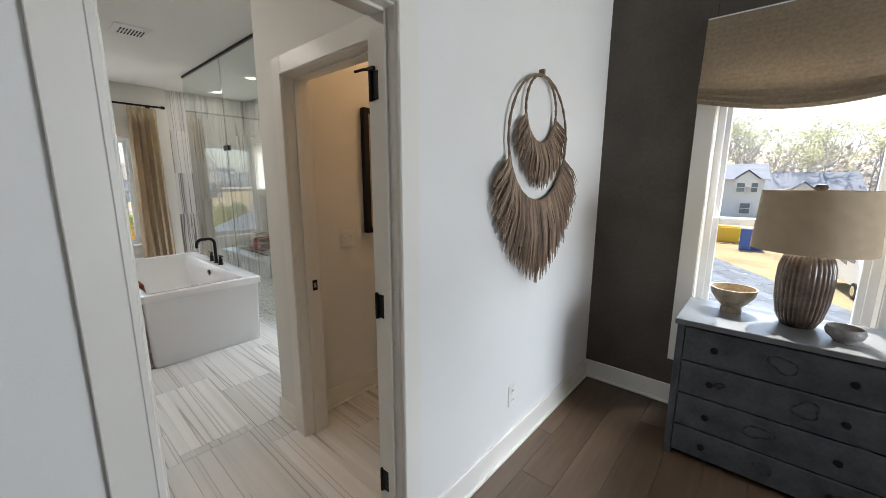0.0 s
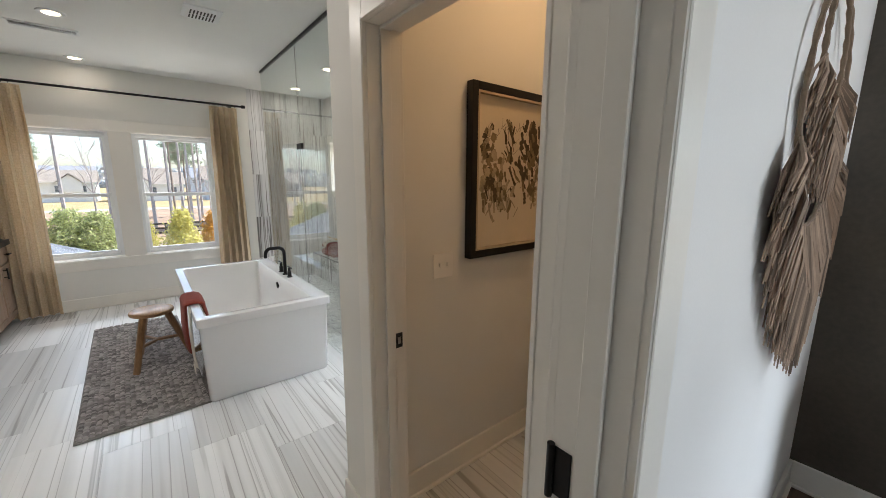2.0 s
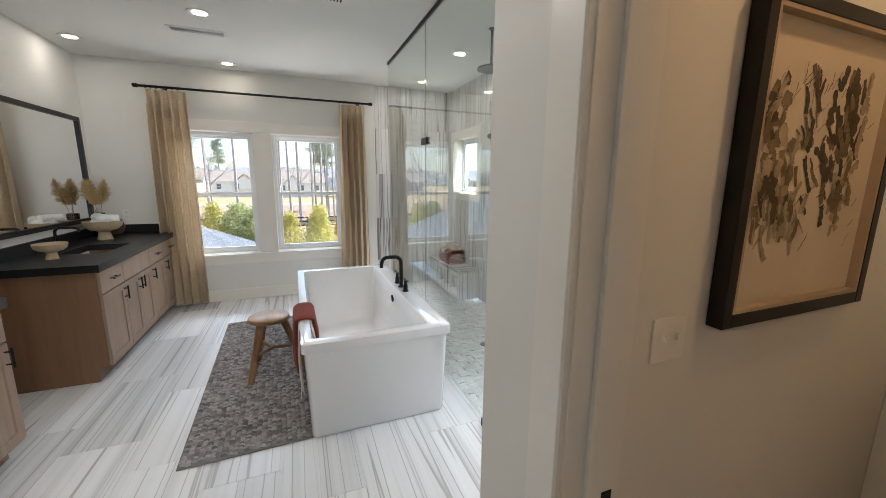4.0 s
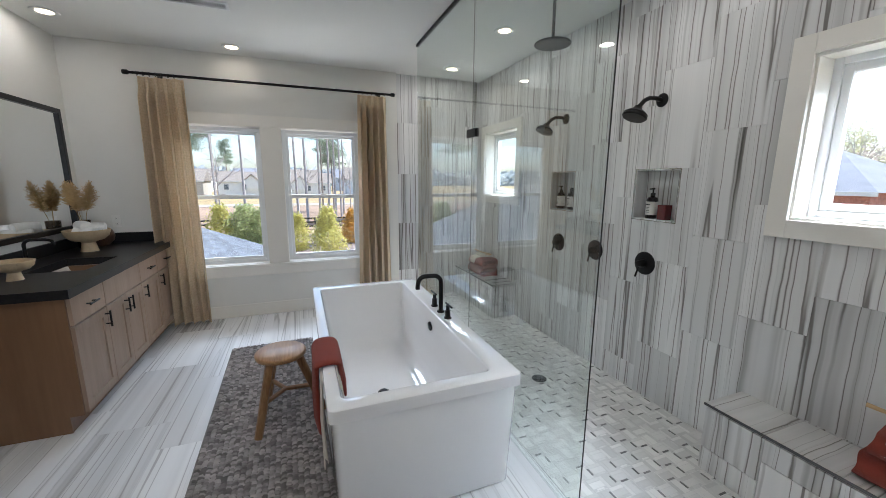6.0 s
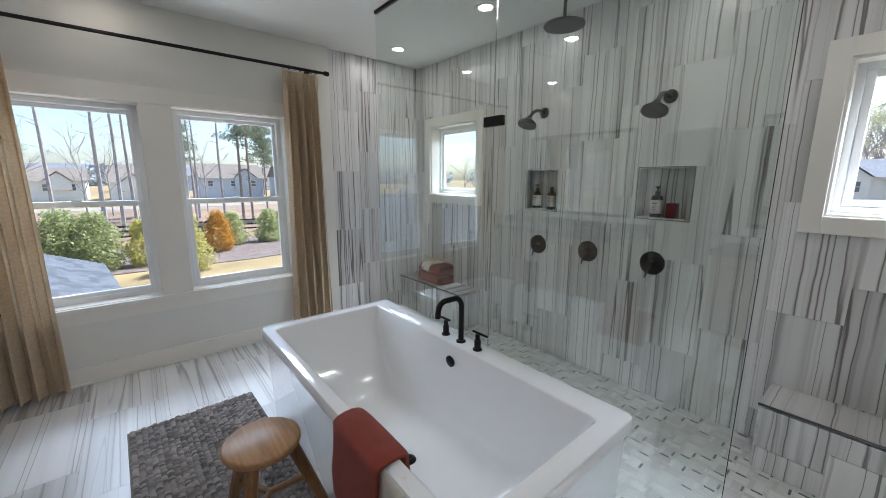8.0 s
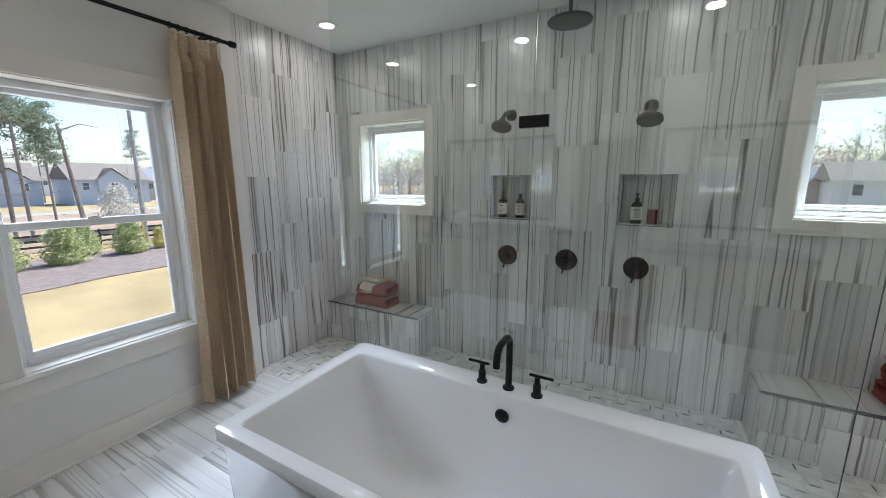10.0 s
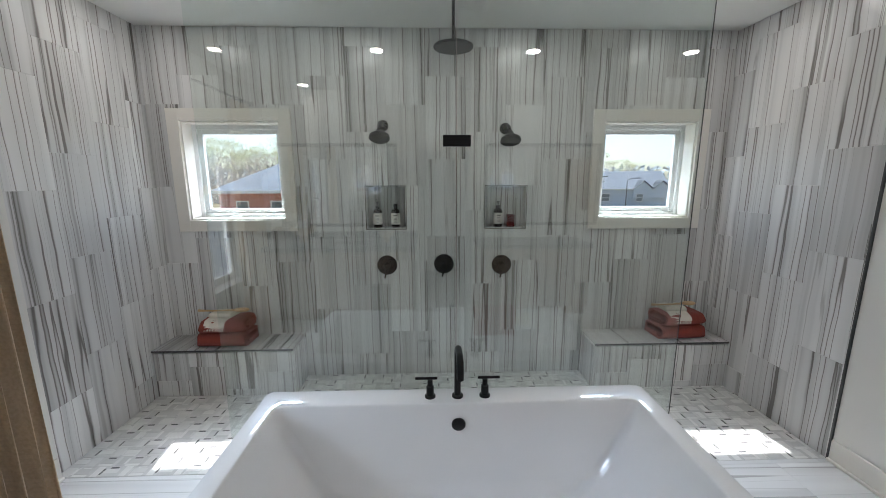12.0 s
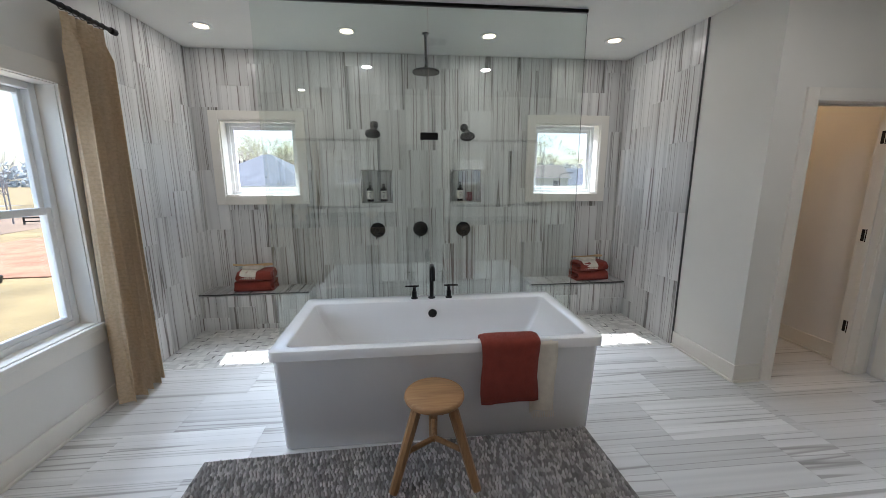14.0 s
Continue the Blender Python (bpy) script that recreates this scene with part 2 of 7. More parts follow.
M_STEEL = material("dark_steel_trim", (0.10, 0.10, 0.10), 0.4, 0.8, var=0.05)
M_TOWEL_R = material("rust_terry", (0.25, 0.040, 0.024), 0.95, var=0.12, scale=20, bump=0.9, bscale=520, sheen=0.08)
M_TOWEL_W = material("cream_terry", (0.74, 0.69, 0.60), 0.95, var=0.08, scale=20, bump=0.9, bscale=420, sheen=0.1)
M_OAK = wooden("stool_wood", (0.17, 0.080, 0.030), (0.34, 0.185, 0.078), 0.45, 2, 22)
M_OAK_TOP = wooden("stool_seat_wood", (0.22, 0.105, 0.04), (0.42, 0.24, 0.105), 0.42, 0, 22)
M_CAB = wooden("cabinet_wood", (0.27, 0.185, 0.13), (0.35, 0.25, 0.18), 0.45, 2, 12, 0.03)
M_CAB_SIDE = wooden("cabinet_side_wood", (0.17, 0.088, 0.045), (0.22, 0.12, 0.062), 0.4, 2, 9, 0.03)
M_STONE_BLK = material("black_counter", (0.014, 0.014, 0.015), 0.36, var=0.25, scale=40, bump=0.05, spec=0.3)
M_RUG = material("grey_wool", (0.42, 0.39, 0.375), 0.95, var=0.2, scale=30, bump=0.8, bscale=500, island=0.6)
M_RUG_B = material("rug_backing", (0.20, 0.185, 0.17), 0.95, var=0.1)
M_RAFFIA = material("raffia", (0.36, 0.255, 0.18), 0.8, var=0.15, scale=20, bump=0.3, bscale=300, island=0.6)
M_RATTAN = material("rattan_cane", (0.20, 0.135, 0.085), 0.65, var=0.2, scale=30, bump=0.4, bscale=200)
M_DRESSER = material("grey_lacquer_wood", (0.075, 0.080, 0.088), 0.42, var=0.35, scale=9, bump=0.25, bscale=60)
# the top's pale sheen is put into a lighter base colour
M_DRESSER_SHEEN = material("grey_lacquer_top_sheen", (0.16, 0.165, 0.17), 0.28, var=0.1, scale=9, bump=0.08, bscale=60)
M_LAMP = material("brown_glaze", (0.12, 0.082, 0.062), 0.22, var=0.35, scale=14, coat=0.4)
M_SHADE = material("oatmeal_linen_shade", (0.45, 0.35, 0.235), 0.9, var=0.06, scale=20, bump=0.3, bscale=500)
M_BOWL = material("marbled_alabaster", (0.42, 0.34, 0.23), 0.35, var=0.35, scale=11)
M_BOWL2 = material("grey_stoneware", (0.27, 0.25, 0.23), 0.45, var=0.3, scale=22)
M_PLANK = wooden("floor_oak", (0.078, 0.048, 0.029), (0.135, 0.086, 0.053), 0.35, 1, 10, 0.05)
M_CANLIGHT = glowing("lit_lens", (1.0, 0.74, 0.45), 6.0)
M_PAPER = material("paper_white", (0.62, 0.53, 0.40), 0.8, var=0.03)
M_INK = material("brown_ink", (0.075, 0.052, 0.028), 0.8, var=0.4, scale=30)
M_CERAM_T = material("sand_ceramic", (0.55, 0.42, 0.26), 0.5, var=0.1, scale=15)
M_PAMPAS = material("dried_grass", (0.55, 0.38, 0.18), 0.9, var=0.2, island=0.3)
M_VASE = material("brown_vase", (0.10, 0.055, 0.035), 0.3, var=0.2)
M_AMBER = material("dark_amber_bottle", (0.012, 0.006, 0.005), 0.15, var=0.1, coat=0.5)
M_LABEL = material("bottle_label", (0.75, 0.72, 0.66), 0.7, var=0.02)
M_RED = material("oxblood_glass", (0.10, 0.006, 0.008), 0.2, var=0.1, coat=0.4)
M_PLATE = material("switch_plate", (0.82, 0.80, 0.76), 0.35, var=0.01)
M_DARK = material("slot_black", (0.02, 0.02, 0.02), 0.6)
M_MIRROR = material("mirror_silver", (0.92, 0.93, 0.93), 0.01, 1.0, var=0.0)
M_WOOD_SPOON = wooden("light_wood", (0.55, 0.36, 0.18), (0.68, 0.48, 0.26), 0.5, 0, 20)

# ---------------------------------------------------------------- building helpers
def part(name, bm, mat, parent=None, label="", smooth=False, loc=None):
    """Links a bmesh as one mesh object, under a thing or part where one is given."""
    me = bpy.data.meshes.new(name)
    bmesh.ops.recalc_face_normals(bm, faces=bm.faces[:])
    if smooth:
        for f in bm.faces:
            f.smooth = True
    bm.to_mesh(me)
    bm.free()
    if smooth:
        me.set_sharp_from_angle(angle=radians(40))
    me.materials.append(mat)
    ob = new(name, me)
    if loc:
        ob.location = loc
    if parent:
        ob.parent = parent
    if label:
        ob["label"] = label
    return ob


def thing(name, loc, label, category, group="", kind="", rz=0.0):
    ob = new(name)
    ob.empty_display_size = 0.1
    ob.location, ob.rotation_euler = loc, (0, 0, radians(rz))
    return tagged(ob, label, category, group, kind)


def add_box(bm, x0, x1, y0, y1, z0, z1, bevel=0.0, seg=1):
    g = bmesh.ops.create_cube(bm, size=1.0, matrix=Matrix.LocRotScale(((x0 + x1) / 2, (y0 + y1) / 2, (z0 + z1) / 2), None, (x1 - x0, y1 - y0, z1 - z0)))
    if bevel:
        es = list({e for v in g["verts"] for e in v.link_edges})
        bmesh.ops.bevel(bm, geom=es, offset=bevel, segments=seg, affect="EDGES", profile=0.5, clamp_overlap=True)
    return bm


def box(x0, x1, y0, y1, z0, z1, bevel=0.0, seg=1):
    return add_box(bmesh.new(), x0, x1, y0, y1, z0, z1, bevel, seg)


def boxes(rows, bevel=0.0):
    bm = bmesh.new()
    for r in rows:
        add_box(bm, *r, bevel)
    return bm


def add_tube(bm, pts, radius, seg=12, radii=None, cap=True):
    """A round bar along a polyline."""
    pts = [Vector(p) for p in pts]
    rings = []
    up = None
    for i, p in enumerate(pts):
        d = (pts[min(i + 1, len(pts) - 1)] - pts[max(i - 1, 0)]).normalized()
        if up is None:
            up = Vector((0, 0, 1)) if abs(d.z) < 0.9 else Vector((1, 0, 0))
        a = d.cross(up).normalized()
        up = a.cross(d).normalized()
        r = radii[i] if radii else radius
        rings.append([bm.verts.new(p + (a * math.cos(2 * math.pi * k / seg) + up * math.sin(2 * math.pi * k / seg)) * r) for k in range(seg)])
    for r0, r1 in zip(rings, rings[1:]):
        for k in range(seg):
            bm.faces.new((r0[k], r0[(k + 1) % seg], r1[(k + 1) % seg], r1[k]))
    if cap:
        bm.faces.new(rings[0][::-1])
        bm.faces.new(rings[-1])
    return bm


def tube(pts, radius, seg=12, radii=None):
    return add_tube(bmesh.new(), pts, radius, seg, radii)


def add_lathe(bm, profile, seg=32, centre=(0, 0, 0), flute=0.0, flutes=0):
    """Turns rows of (radius, height) about z."""
    cx, cy, cz = centre
    rings = []
    for r, z in profile:
        if r < 1e-5:
            rings.append([bm.verts.new((cx, cy, cz + z))])
        else:
            ring = []
            for k in range(seg):
                a = 2 * math.pi * k / seg
                rr = r * (1 + flute * (abs(math.sin(a * flutes / 2)) - 0.5)) if flutes else r
                ring.append(bm.verts.new((cx + rr * math.cos(a), cy + rr * math.sin(a), cz + z)))
            rings.append(ring)
    for a, b in zip(rings, rings[1:]):
        n = max(len(a), len(b))
        for k in range(n):
            f = [a[k % len(a)], a[(k + 1) % len(a)], b[(k + 1) % len(b)], b[k % len(b)]]
            f = list(dict.fromkeys(f))
            if len(f) > 2:
                bm.faces.new(f)
    return bm


def lathe(profile, seg=32, centre=(0, 0, 0), flute=0.0, flutes=0):
    return add_lathe(bmesh.new(), profile, seg, centre, flute, flutes)


def slab(axis, p0, p1, us, zs, openings):
    """A wall between p0 and p1 on an axis, from us[0] to us[1] along the other, with openings (u0, u1, z0, z1) cut through it."""
    bm = bmesh.new()
    ug = sorted({us[0], us[1], *[v for o in openings for v in o[:2]]})
    zg = sorted({zs[0], zs[1], *[v for o in openings for v in o[2:]]})
    solid = {}
    for i in range(len(ug) - 1):
        for j in range(len(zg) - 1):
            u, z = (ug[i] + ug[i + 1]) / 2, (zg[j] + zg[j + 1]) / 2
            solid[i, j] = not any(o[0] < u < o[1] and o[2] < z < o[3] for o in openings)
    cache = {}

    def v(u, z, p):
        key = (u, z, p)
        if key not in cache:
            cache[key] = bm.verts.new((p, u, z) if axis == "x" else (u, p, z))
        return cache[key]

    for (i, j), s in solid.items():
        if not s:
            continue
        a, b, c, d = ug[i], ug[i + 1], zg[j], zg[j + 1]
        for p in (p0, p1):
            bm.faces.new((v(a, c, p), v(b, c, p), v(b, d, p), v(a, d, p)))
        for di, dj, q in ((-1, 0, (a, c, a, d)), (1, 0, (b, c, b, d)), (0, -1, (a, c, b, c)), (0, 1, (a, d, b, d))):
            if not solid.get((i + di, j + dj), False):
                bm.faces.new((v(q[0], q[1], p0), v(q[2], q[3], p0), v(q[2], q[3], p1), v(q[0], q[1], p1)))
    return bm


def setting(name, bm, mat, label, category="", smooth=False):
    return tagged(part(name, bm, mat, None, "", smooth), label, category or name.split("_")[0], "", "structure")

# ---------------------------------------------------------------- the rooms
H = 2.75                                   # ceiling height
XW, XWT = -6.585, -6.637                   # west wall: painted face, face behind the tiles
YN = 2.945                                 # north wall behind the tiles
YS = -1.24                                 # south wall of the bathroom
XE = -1.0                                  # east wall of the bathroom
WEST_WINDOWS = [(-0.486, 0.349), (0.55, 1.385)]
WZ0, WZ1 = 0.59, 2.06
SHOWER_WINDOWS = [(-6.39, -5.648), (-3.146, -2.406)]
SZ0, SZ1 = 1.34, 2.09
NICHES = [(-5.02, -4.70), (-4.07, -3.735)]
NZ0, NZ1 = 1.258, 1.60

setting("wall_west", slab("x", XW - 0.2, XW, (-3.2, 1.84), (0, H), [(a, b, WZ0, WZ1) for a, b in WEST_WINDOWS]), M_WALL, "warm white painted wall with two tall windows", "wall")
setting("wall_west_shower", slab("x", XW - 0.2, XWT, (1.84, YN), (0, H), []), M_GROUT, "shower end wall behind striped tile", "wall")
north = setting("wall_north_shower", slab("y", YN, YN + 0.2, (XW - 0.2, -2.0), (0, H), [(a, b, SZ0, SZ1) for a, b in SHOWER_WINDOWS] + [(a, b, NZ0, NZ1) for a, b in NICHES]), M_GROUT, "shower back wall with two square windows and two niches", "wall")
setting("wall_north_toilet", slab("y", 2.93, YN + 0.2, (-1.998, XE), (0, H), []), M_WALL, "warm white painted wall behind the toilet", "wall")
setting("wall_toilet_west", slab("x", -2.145, -2.0, (1.192, 2.93), (0, H), []), M_WALL, "warm white partition between shower and toilet room", "wall")
setting("wall_toilet_south", slab("y", 1.19, 1.31, (-2.147, XE), (0, H), [(-1.86, -1.125, -0.01, 2.035)]), M_WALL, "warm white wall with the doorway of the toilet room", "wall")
setting("wall_east", slab("x", XE, -0.885, (-3.2, 3.0), (0, H), [(0.344, 1.08, -0.01, 2.04)]), M_BEDWALL, "white wall with the doorway between bedroom and bathroom", "wall")
setting("wall_south", slab("y", YS - 0.12, YS, (XW, XE), (0, H), [(-4.69, -3.93, -0.01, 2.05)]), M_WALL, "warm white wall behind the vanities", "wall")
setting("wall_closet", boxes([(-5.3, -5.2, -3.2, YS - 0.12, 0, H), (-3.5, -3.4, -3.2, YS - 0.12, 0, H), (-5.2, -3.5, -3.2, -3.1, 0, H)]), M_WALL, "plain white walls of the passage behind", "wall")
setting("wall_bedroom_north", slab("y", 3.0, 3.2, (-0.885, 3.8), (0, H), [(-0.25, 0.53, 0.42, 2.08)]), M_DARKWALL, "dark brown-grey textured wall covering with a tall window", "wall")
# unseen wall; its opening is made up for the added fill lamp
setting("wall_bedroom_east", slab("x", 3.7, 3.8, (-3.2, 3.0), (0, H), [(1.5, 2.9, 0.7, 2.3)]), M_BEDWALL, "plain white bedroom wall", "wall")
setting("wall_bedroom_south", boxes([(-0.885, 3.8, -3.3, -3.2, 0, H)]), M_BEDWALL, "plain white bedroom wall", "wall")
setting("ceiling_bathroom", box(XW - 0.2, -0.945, -3.2, YN + 0.2, H, H + 0.15), M_CEIL, "smooth white painted ceiling", "ceiling")
setting("ceiling_bedroom", box(-0.945, 3.8, -3.3, 3.2, H + 0.002, H + 0.15), M_CEIL, "smooth white painted ceiling", "ceiling")
floor_bath = setting("floor_bathroom", box(XW - 0.2, -0.945, -3.2, YN + 0.2, -0.25, -0.008), M_GROUT, "striped marble-look porcelain floor tiles in a running pattern", "floor")
floor_bed = setting("floor_bedroom", box(-0.945, 3.8, -3.3, 3.2, -0.25, -0.006), M_PLANK, "brown oak plank floor", "floor")

# skirting: face board with an eased top and a quarter-round shoe at the floor
BB = 0.135


def skirting(name, x0, x1, y0, y1, face, label="white painted skirting board with shoe moulding"):
    """face: the side that shows, as 'x+', 'x-', 'y+' or 'y-'."""
    bm = add_box(bmesh.new(), x0, x1, y0, y1, 0.0, BB, 0.003)
    s = 0.014
    if face == "x+":
        add_box(bm, x1 - 0.002, x1 + s, y0, y1, 0, 0.018, 0.005, 2)
    elif face == "x-":
        add_box(bm, x0 - s, x0 + 0.002, y0, y1, 0, 0.018, 0.005, 2)
    elif face == "y-":
        add_box(bm, x0, x1, y0 - s, y0 + 0.002, 0, 0.018, 0.005, 2)
    else:
        add_box(bm, x0, x1, y1 - 0.002, y1 + s, 0, 0.018, 0.005, 2)
    return setting(name, bm, M_TRIM, label, "baseboard")


skirting("baseboard_west", XW, XW + 0.014, -0.70, 1.828, "x+")
skirting("baseboard_partition", -2.159, -2.145, 1.178, 1.828, "x-")
skirting("baseboard_toilet_front", -2.159, -1.945, 1.176, 1.19, "y-")
skirting("baseboard_toilet_west", -2.0, -1.986, 1.312, 2.93, "x+")
skirting("baseboard_toilet_north", -1.986, XE, 2.916, 2.93, "y-")
skirting("baseboard_toilet_east", XE - 0.014, XE, 1.312, 2.916, "x-")
skirting("baseboard_bedroom_west", -0.885, -0.871, 1.172, 3.0, "x+")
skirting("baseboard_bedroom_west", -0.885, -0.871, -3.2, 0.272, "x+")
skirting("baseboard_bedroom_north", -0.871, 3.7, 2.986, 3.0, "y-")
skirting("baseboard_south", XW, -6.5, YS, YS + 0.014, "y+")


def casing(name, axis, plane, out, u0, u1, z1, width=0.088, z0=0.0, label="white painted door casing"):
    """Flat casing round a door opening with a raised inner bead; out is +1 or -1, the side it stands on."""
    bm = bmesh.new()
    rows = []
    t = 0.017
    rows.append((u0 - width, u0, z0, z1 + width, t))
    rows.append((u1, u1 + width, z0, z1 + width, t))
    rows.append((u0, u1, z1, z1 + width, t))
    rows.append((u0 - 0.016, u0 - 0.002, z0, z1 + 0.014, t + 0.003))
    rows.append((u1 + 0.002, u1 + 0.016, z0, z1 + 0.014, t + 0.003))
    rows.append((u0 - 0.002, u1 + 0.002, z1 + 0.002, z1 + 0.016, t + 0.003))
    for a, b, c, d, th in rows:
        p = sorted((plane, plane + out * th))
        if axis == "x":
            add_box(bm, p[0], p[1], a, b, c, d, 0.002)
        else:
            add_box(bm, a, b, p[0], p[1], c, d, 0.002)
    return setting(name, bm, M_TRIM, label, "trim")


def jamb(name, axis, p0, p1, u0, u1, z1, stop):
    """The lining of a door opening with its stop moulding at the depth `stop`."""
    bm = bmesh.new()
    th = 0.018
    for a, b, c, d, q0, q1 in ((u0 - th, u0, 0, z1 + th, p0, p1), (u1, u1 + th, 0, z1 + th, p0, p1), (u0, u1, z1, z1 + th, p0, p1),
                               (u0, u0 + 0.011, 0, z1, stop, stop + 0.036), (u1 - 0.011, u1, 0, z1, stop, stop + 0.036), (u0 + 0.011, u1 - 0.011, z1 - 0.011, z1, stop, stop + 0.036)):
        if axis == "x":
            add_box(bm, q0, q1, a, b, c, d, 0.0015)
        else:
            add_box(bm, a, b, q0, q1, c, d, 0.0015)
    return setting(name, bm, M_TRIM, "white painted door jamb with stop", "trim")


jamb("door_jamb_entry", "x", XE - 0.003, -0.882, 0.364, 1.066, 2.015, -0.955)
casing("trim_entry_bedroom", "x", -0.885, 1, 0.364, 1.068, 2.02)
casing("trim_entry_bathroom", "x", XE, -1, 0.364, 1.066, 2.02)
jamb("door_jamb_toilet", "y", 1.187, 1.313, -1.842, -1.145, 2.0, 1.235)
casing("trim_toilet_bathroom", "y", 1.19, -1, -1.845, -1.14, 2.003, 0.086)
casing("trim_toilet_inside", "y", 1.31, 1, -1.845, -1.14, 2.003, 0.086)
jamb("door_jamb_passage", "y", YS - 0.123, YS + 0.003, -4.672, -3.948, 2.03, -1.31)
casing("trim_passage", "y", YS, 1, -4.672, -3.948, 2.035, 0.088)


def hinge(x, y, z, axis, stop=False, group="door hinges"):
    """A butt hinge without its door: one leaf on the jamb and the knuckle."""
    t = thing("door_hinge", (x, y, z), "matte black hinge on a bare white door jamb", "hinge", group)
    s = 0.045
    if axis == "y":      # leaf lies on a face looking to -y, knuckle to -x
        part("leaf", box(0.004, 0.036, -0.003, 0.0, -s, s, 0.0012), M_BLACK, t)
        part("knuckle", tube([(0, -0.006, -s - 0.004), (0, -0.006, s + 0.004)], 0.0065, 12), M_BLACK, t, smooth=True)
        if stop:
            part("pin_stop", tube([(0.0, -0.006, s + 0.008), (-0.03, -0.016, s + 0.008), (-0.062, -0.022, s + 0.006)], 0.005, 8), M_BLACK, t, smooth=True)
            part("pin_collar", box(-0.012, 0.022, -0.013, 0.0, s + 0.002, s + 0.014, 0.002), M_BLACK, t)
    else:                # leaf on a face looking to -x, knuckle to -y
        part("leaf", box(-0.003, 0.0, 0.004, 0.036, -s, s, 0.0012), M_BLACK, t)
        part("knuckle", tube([(-0.006, 0, -s - 0.004), (-0.006, 0, s + 0.004)], 0.0065, 12), M_BLACK, t, smooth=True)
    return t


for hz in (0.30, 1.035, 1.80):
    hinge(-1.0, 1.066, hz, "y", hz > 1.5)
for hz in (0.36, 1.08, 1.79):
    hinge(-1.145, 1.262, hz, "x")
strike = thing("strike_plate", (-1.842, 1.29, 0.905), "matte black strike plate in the door jamb", "strike plate")
part("plate", box(0.0, 0.002, -0.014, 0.016, -0.03, 0.03, 0.0008), M_BLACK, strike)
part("latch_hole", box(0.0015, 0.0028, -0.006, 0.008, -0.014, 0.014), M_CHROME, strike)


# ---- windows
def sash(bm, axis, p0, p1, u0, u1, z0, z1, w):
    for a, b, c, d in ((u0, u0 + w, z0, z1), (u1 - w, u1, z0, z1), (u0 + w, u1 - w, z0, z0 + w), (u0 + w, u1 - w, z1 - w, z1)):
        if axis == "x":
            add_box(bm, p0, p1, a, b, c, d, 0.003)
        else:
            add_box(bm, a, b, p0, p1, c, d, 0.003)
    return bm


def pane(axis, p, u0, u1, z0, z1, parent):
    bm = box(p - 0.003, p + 0.003, u0, u1, z0, z1) if axis == "x" else box(u0, u1, p - 0.003, p + 0.003, z0, z1)
    ob = part("pane", bm, M_PANE, parent)
    ob.visible_shadow = False
    return ob


def hung_window(name, axis, inner, out, u0, u1, z0, z1, label):
    """A white double-hung window: frame, two sashes with panes, lock. inner: the room's wall face; out: +1 or -1 towards outdoors."""
    t = thing(name, (0, 0, 0), label, "window", kind="structure")
    f0, f1 = sorted((inner + out * 0.105, inner + out * 0.185))
    part("window_frame", sash(bmesh.new(), axis, f0, f1, u0, u1, z0, z1, 0.042), M_VINYL, t)
    zm = (z0 + z1) / 2
    a0, a1 = sorted((inner + out * 0.112, inner + out * 0.142))
    b0, b1 = sorted((inner + out * 0.146, inner + out * 0.176))
    lower = part("lower_sash", sash(bmesh.new(), axis, a0, a1, u0 + 0.03, u1 - 0.03, z0 + 0.03, zm + 0.022, 0.042), M_VINYL, t)
    upper = part("upper_sash", sash(bmesh.new(), axis, b0, b1, u0 + 0.03, u1 - 0.03, zm - 0.018, z1 - 0.03, 0.040), M_VINYL, t)
    pane(axis, (a0 + a1) / 2, u0 + 0.07, u1 - 0.07, z0 + 0.07, zm - 0.02, lower)
    pane(axis, (b0 + b1) / 2, u0 + 0.07, u1 - 0.07, zm + 0.02, z1 - 0.07, upper)
    um = (u0 + u1) / 2
    if axis == "x":
        part("sash_lock", box(a1 - 0.02, a1 - 0.002, um - 0.03, um + 0.03, zm + 0.0205, zm + 0.034, 0.003), M_VINYL, lower)
    return t


for k, (a, b) in enumerate(WEST_WINDOWS):
    hung_window("window_%d" % (k + 1), "x", XW, -1, a, b, WZ0, WZ1, "white double-hung window, both sashes closed")
    # the lining of the opening
    setting("trim_window_lining", sash(bmesh.new(), "x", XW - 0.105, XW + 0.002, a, b, WZ0, WZ1, 0.004), M_TRIM, "white painted window lining", "trim")
# flat casing round both windows, with sill and apron
cas = bmesh.new()
y0, y1 = WEST_WINDOWS[0][0], WEST_WINDOWS[1][1]
for a, b, c, d, th in ((y0 - 0.09, y0, WZ0, WZ1 + 0.001, 0.018), (y1, y1 + 0.09, WZ0, WZ1 + 0.001, 0.018), (WEST_WINDOWS[0][1], WEST_WINDOWS[1][0], WZ0, WZ1 + 0.001, 0.018),
                       (y0 - 0.09, y1 + 0.09, WZ1 + 0.002, WZ1 + 0.12, 0.02), (y0 - 0.11, y1 + 0.11, WZ0 - 0.03, WZ0 - 0.001, 0.034), (y0 - 0.09, y1 + 0.09, WZ0 - 0.13, WZ0 - 0.031, 0.018)):
    add_box(cas, XW, XW + th, a, b, c, d, 0.002)
setting("trim_west_windows", cas, M_TRIM, "flat white casing, sill and apron round the window pair", "trim")

